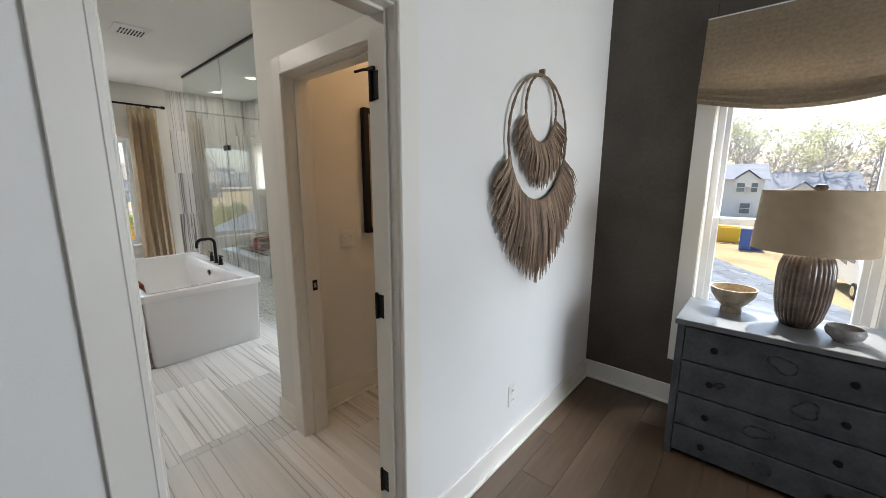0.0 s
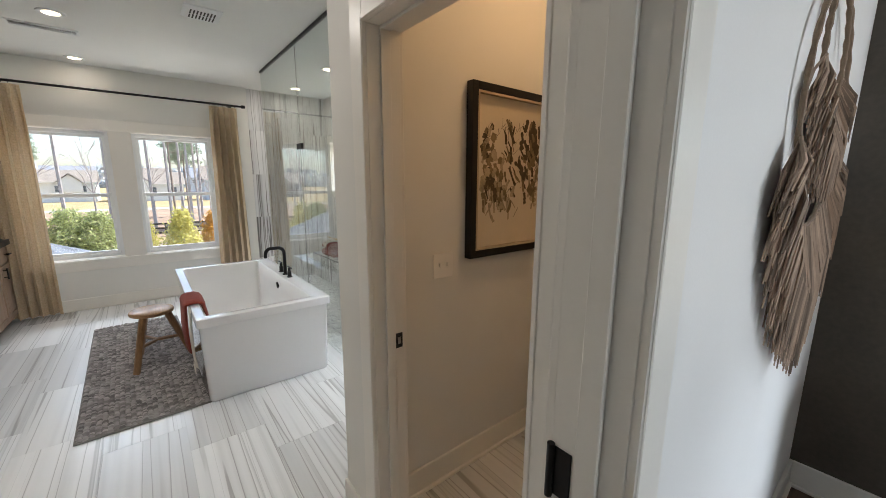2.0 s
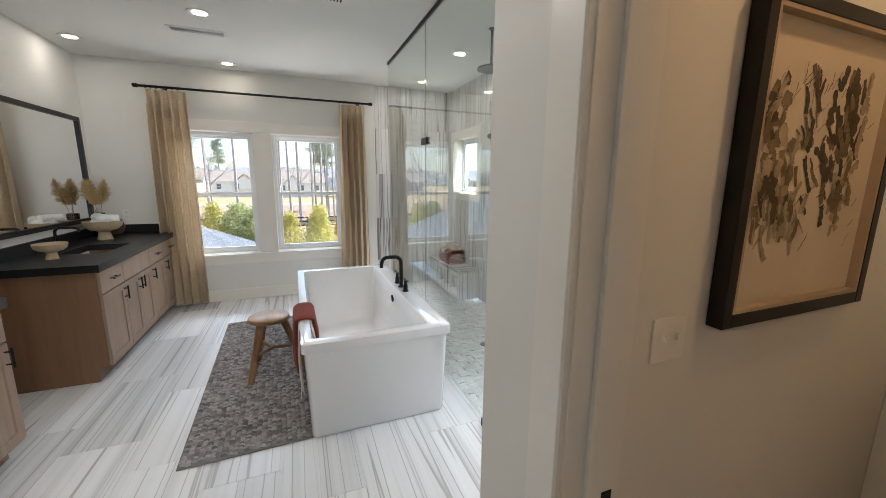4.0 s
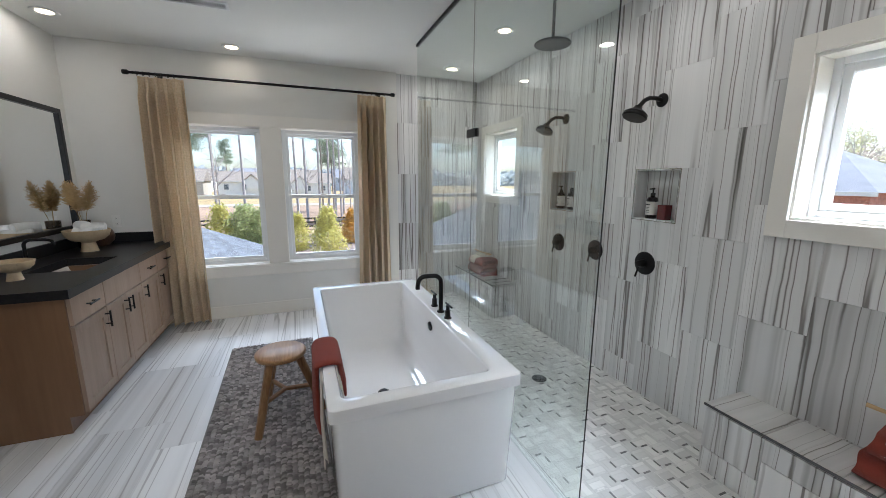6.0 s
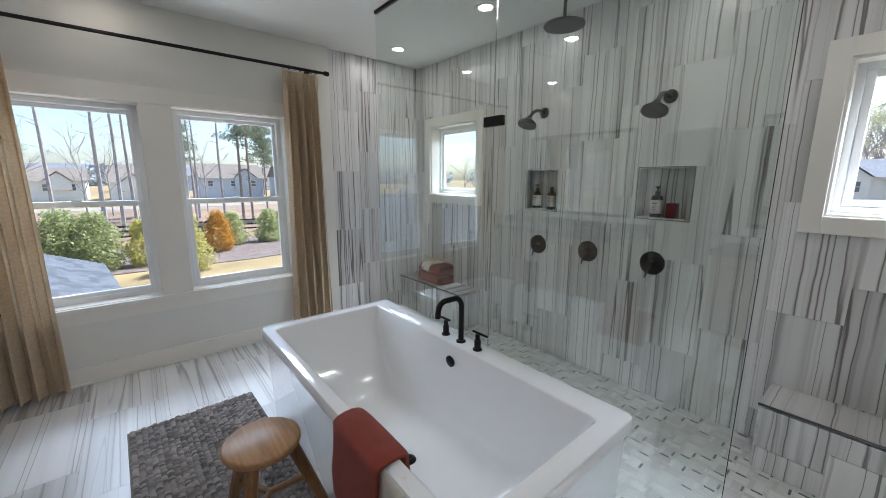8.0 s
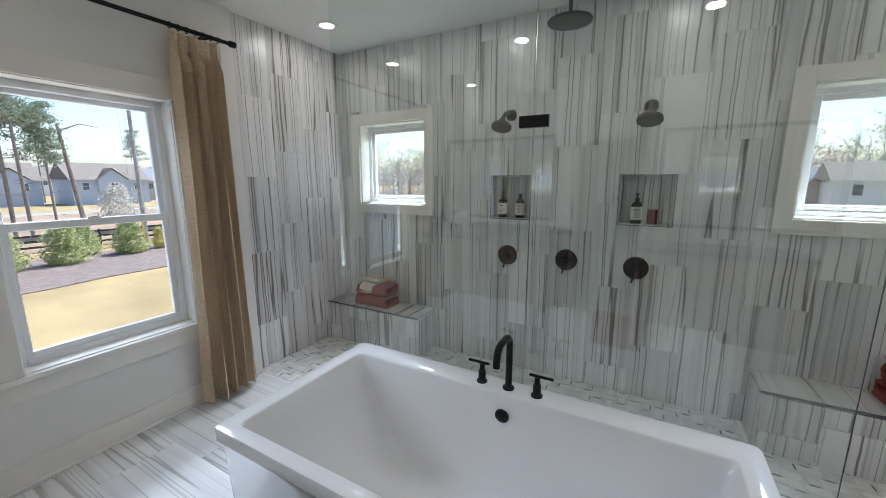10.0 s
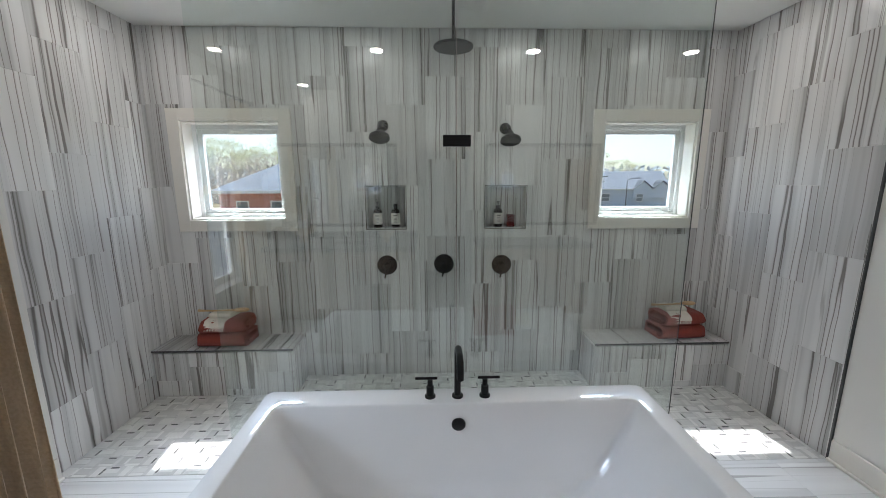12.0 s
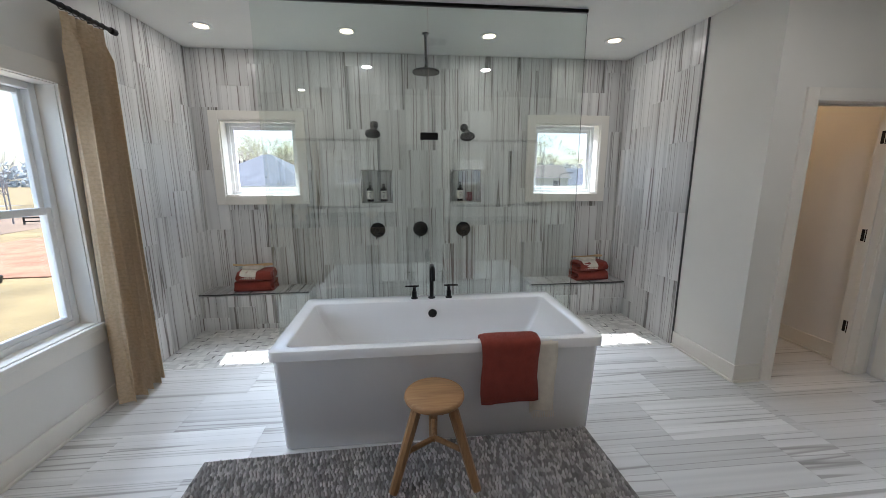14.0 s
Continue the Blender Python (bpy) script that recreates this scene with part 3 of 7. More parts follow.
for k, (a, b) in enumerate(SHOWER_WINDOWS):
    t = thing("window_%d" % (k + 3), (0, 0, 0), "square white fixed shower window with a deep lining", "window", kind="structure")
    part("window_frame", sash(bmesh.new(), "y", YN + 0.105, YN + 0.175, a, b, SZ0, SZ1, 0.045), M_VINYL, t)
    part("glazing_bead", sash(bmesh.new(), "y", YN + 0.118, YN + 0.15, a + 0.045, b - 0.045, SZ0 + 0.045, SZ1 - 0.045, 0.036), M_VINYL, t)
    pane("y", YN + 0.135, a + 0.05, b - 0.05, SZ0 + 0.05, SZ1 - 0.05, t)
    lin = bmesh.new()
    w = 0.012
    for r in ((a, a + w, SZ0, SZ1), (b - w, b, SZ0, SZ1), (a + w, b - w, SZ0, SZ0 + w), (a + w, b - w, SZ1 - w, SZ1)):
        add_box(lin, r[0], r[1], YN - 0.012, YN + 0.105, r[2], r[3])
    setting("trim_shower_window_lining", lin, M_TRIM, "white painted window lining", "trim")
    c = bmesh.new()
    o = 0.088
    for r in ((a - o, a, SZ0 - o, SZ1 + o), (b, b + o, SZ0 - o, SZ1 + o), (a, b, SZ0 - o, SZ0), (a, b, SZ1, SZ1 + o)):
        add_box(c, r[0], r[1], 2.913, YN, r[2], r[3], 0.002)
    setting("trim_shower_window", c, M_TRIM, "flat white casing round the square shower window", "trim")

hung_window("window_5", "y", 3.0, 1, -0.25, 0.53, 0.42, 2.08, "white double-hung bedroom window behind the dresser")
c = bmesh.new()
for r in ((-0.345, -0.25, 0.32, 2.18), (0.53, 0.625, 0.32, 2.18), (-0.25, 0.53, 2.08, 2.18), (-0.25, 0.53, 0.32, 0.42)):
    add_box(c, r[0], r[1], 2.98, 3.0, r[2], r[3], 0.002)
setting("trim_bedroom_window", c, M_TRIM, "flat white casing round the bedroom window", "trim")
setting("trim_bedroom_window_lining", sash(bmesh.new(), "y", 2.998, 3.105, -0.25, 0.53, 0.42, 2.08, 0.004), M_TRIM, "white painted window lining", "trim")

# metal edge strips where the tile meets the paint
setting("trim_tile_edge_west", box(XWT, -6.62, 1.831, 1.840, 0, H - 0.002), M_STEEL, "dark metal tile edge strip", "trim")
setting("trim_tile_edge_east", box(-2.158, -2.140, 1.831, 1.840, 0, H - 0.002), M_STEEL, "dark metal tile edge strip", "trim")

# ---- tile pieces
G = 0.0007
TILE_MESHES = {}


def tile_mesh(kind, a, b, mat):
    """A tile of a by b metres, 10 mm thick, with eased edges. kind: 'y' faces -y, 'x' faces +-x, 'z' faces up."""
    key = (kind, round(a, 3), round(b, 3), mat.name)
    if key not in TILE_MESHES:
        bm = bmesh.new()
        d = {"y": (a, 0.010, b), "x": (0.010, a, b), "z": (a, b, 0.008)}[kind]
        add_box(bm, -d[0] / 2, d[0] / 2, -d[1] / 2, d[1] / 2, -d[2] / 2, d[2] / 2)
        me = bpy.data.meshes.new("tile")
        bm.to_mesh(me); bm.free()
        me.materials.append(mat)
        TILE_MESHES[key] = me
    return TILE_MESHES[key]


def minus(rect, hole):
    """What is left of a rectangle (u0, u1, v0, v1) when a hole is cut out of it."""
    a, b, c, d = rect
    e, f, g, h = hole
    if e >= b or f <= a or g >= d or h <= c:
        return [rect]
    out = []
    if a < e:
        out.append((a, e, c, d))
    if f < b:
        out.append((f, b, c, d))
    lo, hi = max(a, e), min(b, f)
    if c < g:
        out.append((lo, hi, c, g))
    if h < d:
        out.append((lo, hi, h, d))
    return out


def lay(parent, kind, mat, plane, u0, u1, v0, v1, w, hgt, first_u, offsets, holes=(), along="v"):
    """Lays tiles on a plane in columns of width w, each column's joints shifted."""
    k = math.floor((u0 - first_u) / w)
    while first_u + k * w < u1 - 0.004:
        a, b = max(u0, first_u + k * w), min(u1, first_u + (k + 1) * w)
        off = offsets[k % len(offsets)]
        j = math.floor((v0 - off) / hgt)
        while off + j * hgt < v1 - 0.004:
            c, d = max(v0, off + j * hgt), min(v1, off + (j + 1) * hgt)
            rects = [(a, b, c, d)]
            for hole in holes:
                rects = [q for r in rects for q in minus(r, hole)]
            for p, q, r, s in rects:
                if q - p < 0.006 or s - r < 0.006:
                    continue
                cu, cv = (p + q) / 2, (r + s) / 2
                if along == "v":
                    ob = new("tile", tile_mesh(kind, q - p - 2 * G, s - r - 2 * G, mat))
                    ob.location = {"y": (cu, plane, cv), "x": (plane, cu, cv), "z": (cu, cv, plane)}[kind]
                else:
                    ob = new("tile", tile_mesh(kind, s - r - 2 * G, q - p - 2 * G, mat))
                    ob.location = {"z": (cv, cu, plane)}[kind]
                ob.parent = parent
            j += 1
        k += 1

# ---------------------------------------------------------------- bath tub
def rounded_rect(x0, x1, y0, y1, r, seg=6):
    pts = []
    for cx, cy, a0 in ((x1 - r, y1 - r, 0), (x0 + r, y1 - r, 90), (x0 + r, y0 + r, 180), (x1 - r, y0 + r, 270)):
        for i in range(seg + 1):
            a = radians(a0 + 90 * i / seg)
            pts.append((cx + r * math.cos(a), cy + r * math.sin(a)))
    return pts


def loft(loops, cap_first=True, cap_last=True):
    bm = bmesh.new()
    rings = [[bm.verts.new((x, y, z)) for x, y in pts] for pts, z in loops]
    n = len(rings[0])
    for a, b in zip(rings, rings[1:]):
        for k in range(n):
            bm.faces.new((a[k], a[(k + 1) % n], b[(k + 1) % n], b[k]))
    if cap_first:
        bm.faces.new(rings[0][::-1])
    if cap_last:
        bm.faces.new(rings[-1])
    return bm


tub = thing("bathtub", (-4.38, 1.21, 0), "white acrylic rectangular freestanding bathtub on the tiled floor", "bathtub")
L2, W2 = 0.933, 0.449
shell = []
for z, inset, r in ((0.0, 0.048, 0.03), (0.012, 0.038, 0.035), (0.545, 0.016, 0.035), (0.552, 0.012, 0.035)):
    shell.append((rounded_rect(-L2 + inset, L2 - inset, -W2 + inset * 0.85, W2 - inset * 0.85, r), z))
for z, inset, r in ((0.556, 0.0, 0.03), (0.604, 0.0, 0.03), (0.6105, 0.003, 0.03), (0.613, 0.009, 0.03)):
    shell.append((rounded_rect(-L2 + inset, L2 - inset, -W2 + inset, W2 - inset, r), z))
for z, sx, fy, by, r in ((0.613, 0.078, 0.055, 0.125, 0.03), (0.6115, 0.082, 0.059, 0.129, 0.032), (0.604, 0.087, 0.064, 0.134, 0.035),
                         (0.50, 0.125, 0.078, 0.152, 0.04), (0.36, 0.20, 0.095, 0.165, 0.045), (0.24, 0.29, 0.115, 0.18, 0.05), (0.18, 0.35, 0.135, 0.195, 0.06), (0.155, 0.40, 0.165, 0.22, 0.08), (0.148, 0.47, 0.21, 0.26, 0.06)):
    shell.append((rounded_rect(-L2 + sx, L2 - sx, -W2 + fy, W2 - by, r), z))
part("shell", loft(shell), M_ACRYLIC, tub, smooth=True)
ov = part("overflow", lathe([(0, 0.014), (0.026, 0.014), (0.032, 0.010), (0.033, 0.0)], 28), M_BLACK, tub, "matte black overflow cover", True)
ov.matrix_local = pose(0.0, 0.30, 0.518, 97, 0, 0)
part("drain", lathe([(0, 0.012), (0.022, 0.012), (0.026, 0.006), (0.036, 0.003), (0.038, 0.0)], 28, (0.1, -0.06, 0.148)), M_BLACK, tub, "matte black drain plug", True)

faucet = thing("tub_faucet", (-4.38, 1.585, 0.613), "matte black deck-mounted tub faucet with gooseneck spout", "faucet")
part("base_ring", lathe([(0.0, 0.0), (0.027, 0.0), (0.027, 0.008), (0.020, 0.013), (0.0, 0.013)], 24), M_BLACK, faucet, smooth=True)
sp = [(0, 0, 0.0), (0, 0, 0.21)] + [(0, -0.055 + 0.055 * math.cos(a), 0.21 + 0.055 * math.sin(a)) for a in [i * math.pi / 16 for i in range(1, 9)]]
sp += [(0, -0.115, 0.265)] + [(0, -0.115 - 0.05 * math.sin(a), 0.215 + 0.05 * math.cos(a)) for a in [i * math.pi / 16 for i in range(1, 8)]] + [(0, -0.167, 0.205), (0, -0.168, 0.18)]
part("spout", tube(sp, 0.0155, 16), M_BLACK, faucet, smooth=True)
for hx, side in ((-0.132, -1), (0.132, 1)):
    h_ = part("handle", lathe([(0, 0), (0.026, 0.0), (0.026, 0.007), (0.018, 0.012), (0.018, 0.055), (0.0125, 0.06), (0.0125, 0.088), (0, 0.09)], 24), M_BLACK, faucet, smooth=True)
    h_.location = (hx, 0, 0)
    part("lever", tube([(-0.035 if side > 0 else -0.07, 0, 0.096), (0.07 if side > 0 else 0.035, 0, 0.096)], 0.0065, 12), M_BLACK, h_, smooth=True)

# ---------------------------------------------------------------- stool
stool = thing("stool", (-4.446, 0.539, 0.018), "round three-legged stool of oiled brown wood on the rug", "stool", rz=0)
part("seat", lathe([(0, 0.415), (0.135, 0.415), (0.146, 0.420), (0.150, 0.431), (0.148, 0.443), (0.141, 0.449), (0, 0.451)], 48), M_OAK_TOP, stool, smooth=True)
LEGS = [radians(a) for a in (209, 324, 88)]
for a in LEGS:
    bm = bmesh.new()
    c, s = math.cos(a), math.sin(a)
    add_tube(bm, [(c * 0.24, s * 0.24, 0.0), (c * 0.095, s * 0.095, 0.418)], 0.02, 8, [0.023, 0.027])
    part("leg", bm, M_OAK, stool, smooth=False)
zc, rc = 0.185, 0.178
mid = [(math.cos(a) * rc, math.sin(a) * rc, zc) for a in LEGS]
for m_ in mid:
    part("stretcher", tube([m_, (0.0, 0.012, zc)], 0.014, 8), M_OAK, stool)

# ---------------------------------------------------------------- rug
rug = thing("rug", (-4.58, 0.43, 0.0), "grey hand-woven wool pebble rug on the tile floor", "rug", rz=1.6)
RX, RY = 1.09, 0.345
part("backing", box(-RX, RX, -RY, RY, 0.001, 0.009, 0.003), M_RUG_B, rug)
vs, fs = [], []
rr = random.Random(3)
PEB = [(-1, 0, 0), (-0.6, -0.75, 0), (0.6, -0.75, 0), (1, 0, 0), (0.6, 0.75, 0), (-0.6, 0.75, 0), (-0.5, -0.3, 1), (0.5, -0.3, 1), (0.5, 0.3, 1), (-0.5, 0.3, 1)]
PEF = [(0, 1, 6), (1, 2, 7, 6), (2, 3, 7), (3, 8, 7), (3, 4, 8), (4, 5, 9, 8), (5, 0, 9), (0, 6, 9), (6, 7, 8, 9)]
nx, ny = 122, 24
for i in range(nx):
    for j in range(ny):
        cx = -RX + 0.012 + (i + 0.5 * (j % 2)) * (2 * RX - 0.024) / nx + rr.uniform(-0.004, 0.004)
        cy = -RY + 0.010 + (j + 0.5) * (2 * RY - 0.02) / ny + rr.uniform(-0.003, 0.003)
        a, lx, ly, lz = 1.57 + (0.22 if j % 2 else -0.22) + rr.uniform(-0.2, 0.2), rr.uniform(0.0155, 0.019), rr.uniform(0.0078, 0.0095), rr.uniform(0.011, 0.016)
        o = len(vs)
        for px, py, pz in PEB:
            x, y = px * lx, py * ly
            vs.append((cx + x * math.cos(a) - y * math.sin(a), cy + x * math.sin(a) + y * math.cos(a), 0.008 + pz * lz))
        fs += [tuple(o + q for q in f) for f in PEF]
me = bpy.data.meshes.new("wool_surface")
me.from_pydata(vs, [], fs)
me.polygons.foreach_set("use_smooth", [True] * len(fs))
me.materials.append(M_RUG)
pile = new("wool_surface", me); pile.parent = rug; pile["kind"] = "stuff"

# ---------------------------------------------------------------- shower
def bench(x0, x1, label):
    t = thing("shower_bench", ((x0 + x1) / 2, 2.79, 0), label, "bench", "shower benches")
    hw = (x1 - x0) / 2
    part("core", box(-hw, hw, -0.135, 0.143, 0.0, 0.355), M_GROUT, t)
    part("edge_strip", box(-hw - 0.012, hw + 0.012, -0.1535, -0.150, 0.366, 0.379, 0.0005), M_STEEL, t)
    n = 4
    for i in range(n):
        a, b = -hw - 0.01 + i * (2 * hw + 0.02) / n, -hw - 0.01 + (i + 1) * (2 * hw + 0.02) / n
        ob = new("top_tile", tile_mesh("z", b - a - 0.003, 0.296, M_TILE_BX)); ob.parent = t; ob.location = ((a + b) / 2, -0.002, 0.375)
    off = (0.13, 0.24, 0.05, 0.19)
    for i in range(n):
        a, b = -hw + i * 2 * hw / n, -hw + (i + 1) * 2 * hw / n
        zz = off[i]
        for c, d in ((0.0, zz), (zz, 0.356)):
            ob = new("front_tile", tile_mesh("y", b - a - 0.003, d - c - 0.003, M_TILE_X)); ob.parent = t; ob.location = ((a + b) / 2, -0.14, (c + d) / 2)
    return t, hw


bl, hw = bench(-6.622, -5.575, "striped tile shower bench below the square window")
ob = new("side_tile", tile_mesh("x", 0.275, 0.352, M_TILE_Y)); ob.parent = bl; ob.location = (hw + 0.005, 0.003, 0.177)
br, hw = bench(-3.215, -2.155, "striped tile shower bench below the square window")
ob = new("side_tile", tile_mesh("x", 0.275, 0.352, M_TILE_Y)); ob.parent = br; ob.location = (-hw - 0.005, 0.003, 0.177)

# frameless glass screen, two sheets with a ceiling channel
YG = 1.80
screen = thing("shower_screen", (-4.36, YG, 0), "frameless clear glass shower screen in a black ceiling channel", "shower screen")
for a, b in ((-5.60, -4.378), (-4.370, -3.175)):
    g = part("glass_sheet", box(a + 4.36, b + 4.36, -0.005, 0.005, 0.004, H - 0.022, 0.001), M_GLASS, screen)
    g.visible_shadow = False
part("ceiling_channel", box(-1.245, 1.19, -0.011, 0.011, H - 0.024, H - 0.001, 0.001), M_BLACK, screen)
part("clamp", box(-0.08, 0.054, -0.014, 0.014, 1.80, 1.853, 0.002), M_BLACK, screen, "matte black glass clamp")
part("floor_clamp", box(1.105, 1.165, -0.016, 0.016, 0.0, 0.052, 0.002), M_BLACK, screen, "matte black glass clamp")
# strip added to draw the bright line of light at the sheet gap
part("joint_seal", box(-0.016, -0.012, -0.003, 0.003, 0.004, H - 0.03), M_CHROME, screen, "thin pale line drawn in the gap between the glass sheets")
part("edge_seal", box(1.1853, 1.1868, -0.003, 0.003, 0.004, H - 0.03), M_DARK, screen, "dark polished glass edge")


def shower_head(x, z):
    t = thing("wall_shower", (x, 2.935, z), "matte black wall shower head on a curved arm", "shower", "wall showers")
    f = part("flange", lathe([(0, 0.012), (0.028, 0.010), (0.034, 0.004), (0.034, 0)], 28), M_BLACK, t, smooth=True); f.matrix_local = pose(0, 0, 0, 90, 0, 0)
    part("arm", tube([(0, 0, 0), (0, -0.05, 0.006), (0, -0.09, 0.004), (0, -0.125, -0.012), (0, -0.155, -0.042), (0, -0.165, -0.058)], 0.011, 12), M_BLACK, t, smooth=True)
    h_ = part("head", lathe([(0, 0.052), (0.017, 0.050), (0.022, 0.035), (0.044, 0.020), (0.058, 0.008), (0.060, -0.006), (0.054, -0.012), (0, -0.013)], 32), M_BLACK, t, smooth=True)
    h_.matrix_local = pose(0, -0.178, -0.088, -22, 0, 0)
    t.scale = (1.25, 1.25, 1.25)
    return t


shower_head(-4.866, 2.055); shower_head(-3.922, 2.036)
rain = thing("rain_shower", (-4.357, 2.38, H), "matte black round rain shower on a ceiling pipe", "shower")
part("ceiling_flange", lathe([(0, -0.010), (0.026, -0.010), (0.032, -0.003), (0.032, 0)], 28), M_BLACK, rain, smooth=True)
part("pipe", tube([(0, 0, 0), (0, 0, -0.275)], 0.0105, 14), M_BLACK, rain, smooth=True)
part("head", lathe([(0, -0.268), (0.020, -0.272), (0.026, -0.288), (0.07, -0.298), (0.118, -0.306), (0.122, -0.313), (0.118, -0.321), (0, -0.322)], 48), M_BLACK, rain, smooth=True)


def valve(x, z, lever):
    t = thing("shower_valve", (x, 2.935, z), "matte black round shower valve with a small lever", "shower valve", "shower valves")
    p = part("plate", lathe([(0, 0.012), (0.072, 0.011), (0.080, 0.006), (0.081, 0)], 40), M_BLACK, t, smooth=True); p.matrix_local = pose(0, 0, 0, 90, 0, 0)
    k = part("knob", lathe([(0, 0.062), (0.02, 0.06), (0.024, 0.052), (0.028, 0.012)], 28), M_BLACK, t, smooth=True); k.matrix_local = pose(0, 0, 0, 90, 0, 0)
    part("lever", tube([(0, -0.048, -0.01), (lever * 0.4, -0.056, -0.05), (lever, -0.058, -0.095)], 0.0065, 10), M_BLACK, t, smooth=True)


valve(-4.864, 0.962, -0.015); valve(-4.40, 0.968, -0.015); valve(-3.925, 0.958, -0.02)

# niches lined with tile and edged with metal
for a, b in NICHES:
    t = thing("shower_niche", ((a + b) / 2, YN, NZ0), "tiled recess in the shower wall with a metal edge", "niche", "shower niches")
    w = (b - a) / 2
    hgt = NZ1 - NZ0
    part("back", box(-w, w, 0.092, 0.1, 0, hgt), M_TILE_X, t)
    part("side", box(-w, -w + 0.008, -0.008, 0.092, 0, hgt), M_TILE_Y, t)
    part("side", box(w - 0.008, w, -0.008, 0.092, 0, hgt), M_TILE_Y, t)
    part("shelf", box(-w + 0.008, w - 0.008, -0.008, 0.092, 0, 0.01), M_TILE_BX, t)
    part("top", box(-w + 0.008, w - 0.008, -0.008, 0.092, hgt - 0.008, hgt), M_TILE_BX, t)
    part("edge", boxes([(-w - 0.004, -w + 0.002, -0.013, -0.008, -0.004, hgt + 0.004), (w - 0.002, w + 0.004, -0.013, -0.008, -0.004, hgt + 0.004), (-w + 0.002, w - 0.002, -0.013, -0.008, -0.004, 0.002), (-w + 0.002, w - 0.002, -0.013, -0.008, hgt - 0.002, hgt + 0.004)]), M_CHROME, t)


def bottle(x, y, z, pump=True):
    t = thing("soap_bottle", (x, y, z), "dark amber bottle with a white label and black pump" if pump else "dark amber bottle with a white label and black cap", "bottle", "niche bottles")
    part("body", lathe([(0, 0), (0.033, 0), (0.036, 0.004), (0.036, 0.125), (0.030, 0.142), (0.015, 0.150), (0.014, 0.158), (0, 0.158)], 28), M_AMBER, t, smooth=True)
    lab = part("label", lathe([(0.0365, 0.025), (0.0368, 0.026), (0.0368, 0.115), (0.0365, 0.116)], 28), M_LABEL, t, smooth=True)
    rows = [(-0.016, 0.016, -0.0376, -0.0366, 0.092, 0.099)] + [(-0.012, 0.012, -0.0376, -0.0366, 0.075 - i * 0.011, 0.078 - i * 0.011) for i in range(4)]
    part("print", boxes(rows), M_DARK, lab)
    if pump:
        part("pump", add_tube(add_lathe(bmesh.new(), [(0, 0.155), (0.015, 0.155), (0.015, 0.172), (0.005, 0.175), (0.005, 0.196), (0.011, 0.198), (0.011, 0.208), (0, 0.209)], 16), [(0, 0, 0.203), (0, -0.032, 0.200)], 0.0045, 8), M_DARK, t, smooth=True)
    else:
        part("cap", lathe([(0, 0.155), (0.016, 0.155), (0.016, 0.188), (0.014, 0.19), (0, 0.19)], 18), M_DARK, t, smooth=True)


bottle(-4.935, 2.985, NZ0 + 0.01); bottle(-4.79, 2.985, NZ0 + 0.01, False); bottle(-3.955, 2.98, NZ0 + 0.01)
cdl = thing("candle_jar", (-3.855, 2.98, NZ0 + 0.01), "oxblood glass candle jar in the niche", "candle")
part("jar", loft([(rounded_rect(-0.032, 0.032, -0.032, 0.032, 0.008), z) for z in (0, 0.098)] + [(rounded_rect(-0.028, 0.028, -0.028, 0.028, 0.006), z) for z in (0.098, 0.08)]), M_RED, cdl)

drain = thing("floor_drain", (-4.28, 2.37, 0.004), "round black shower floor drain", "drain")
part("grate", lathe([(0, 0.004), (0.05, 0.004), (0.055, 0.002), (0.056, 0)], 32), M_BLACK, drain, smooth=True)


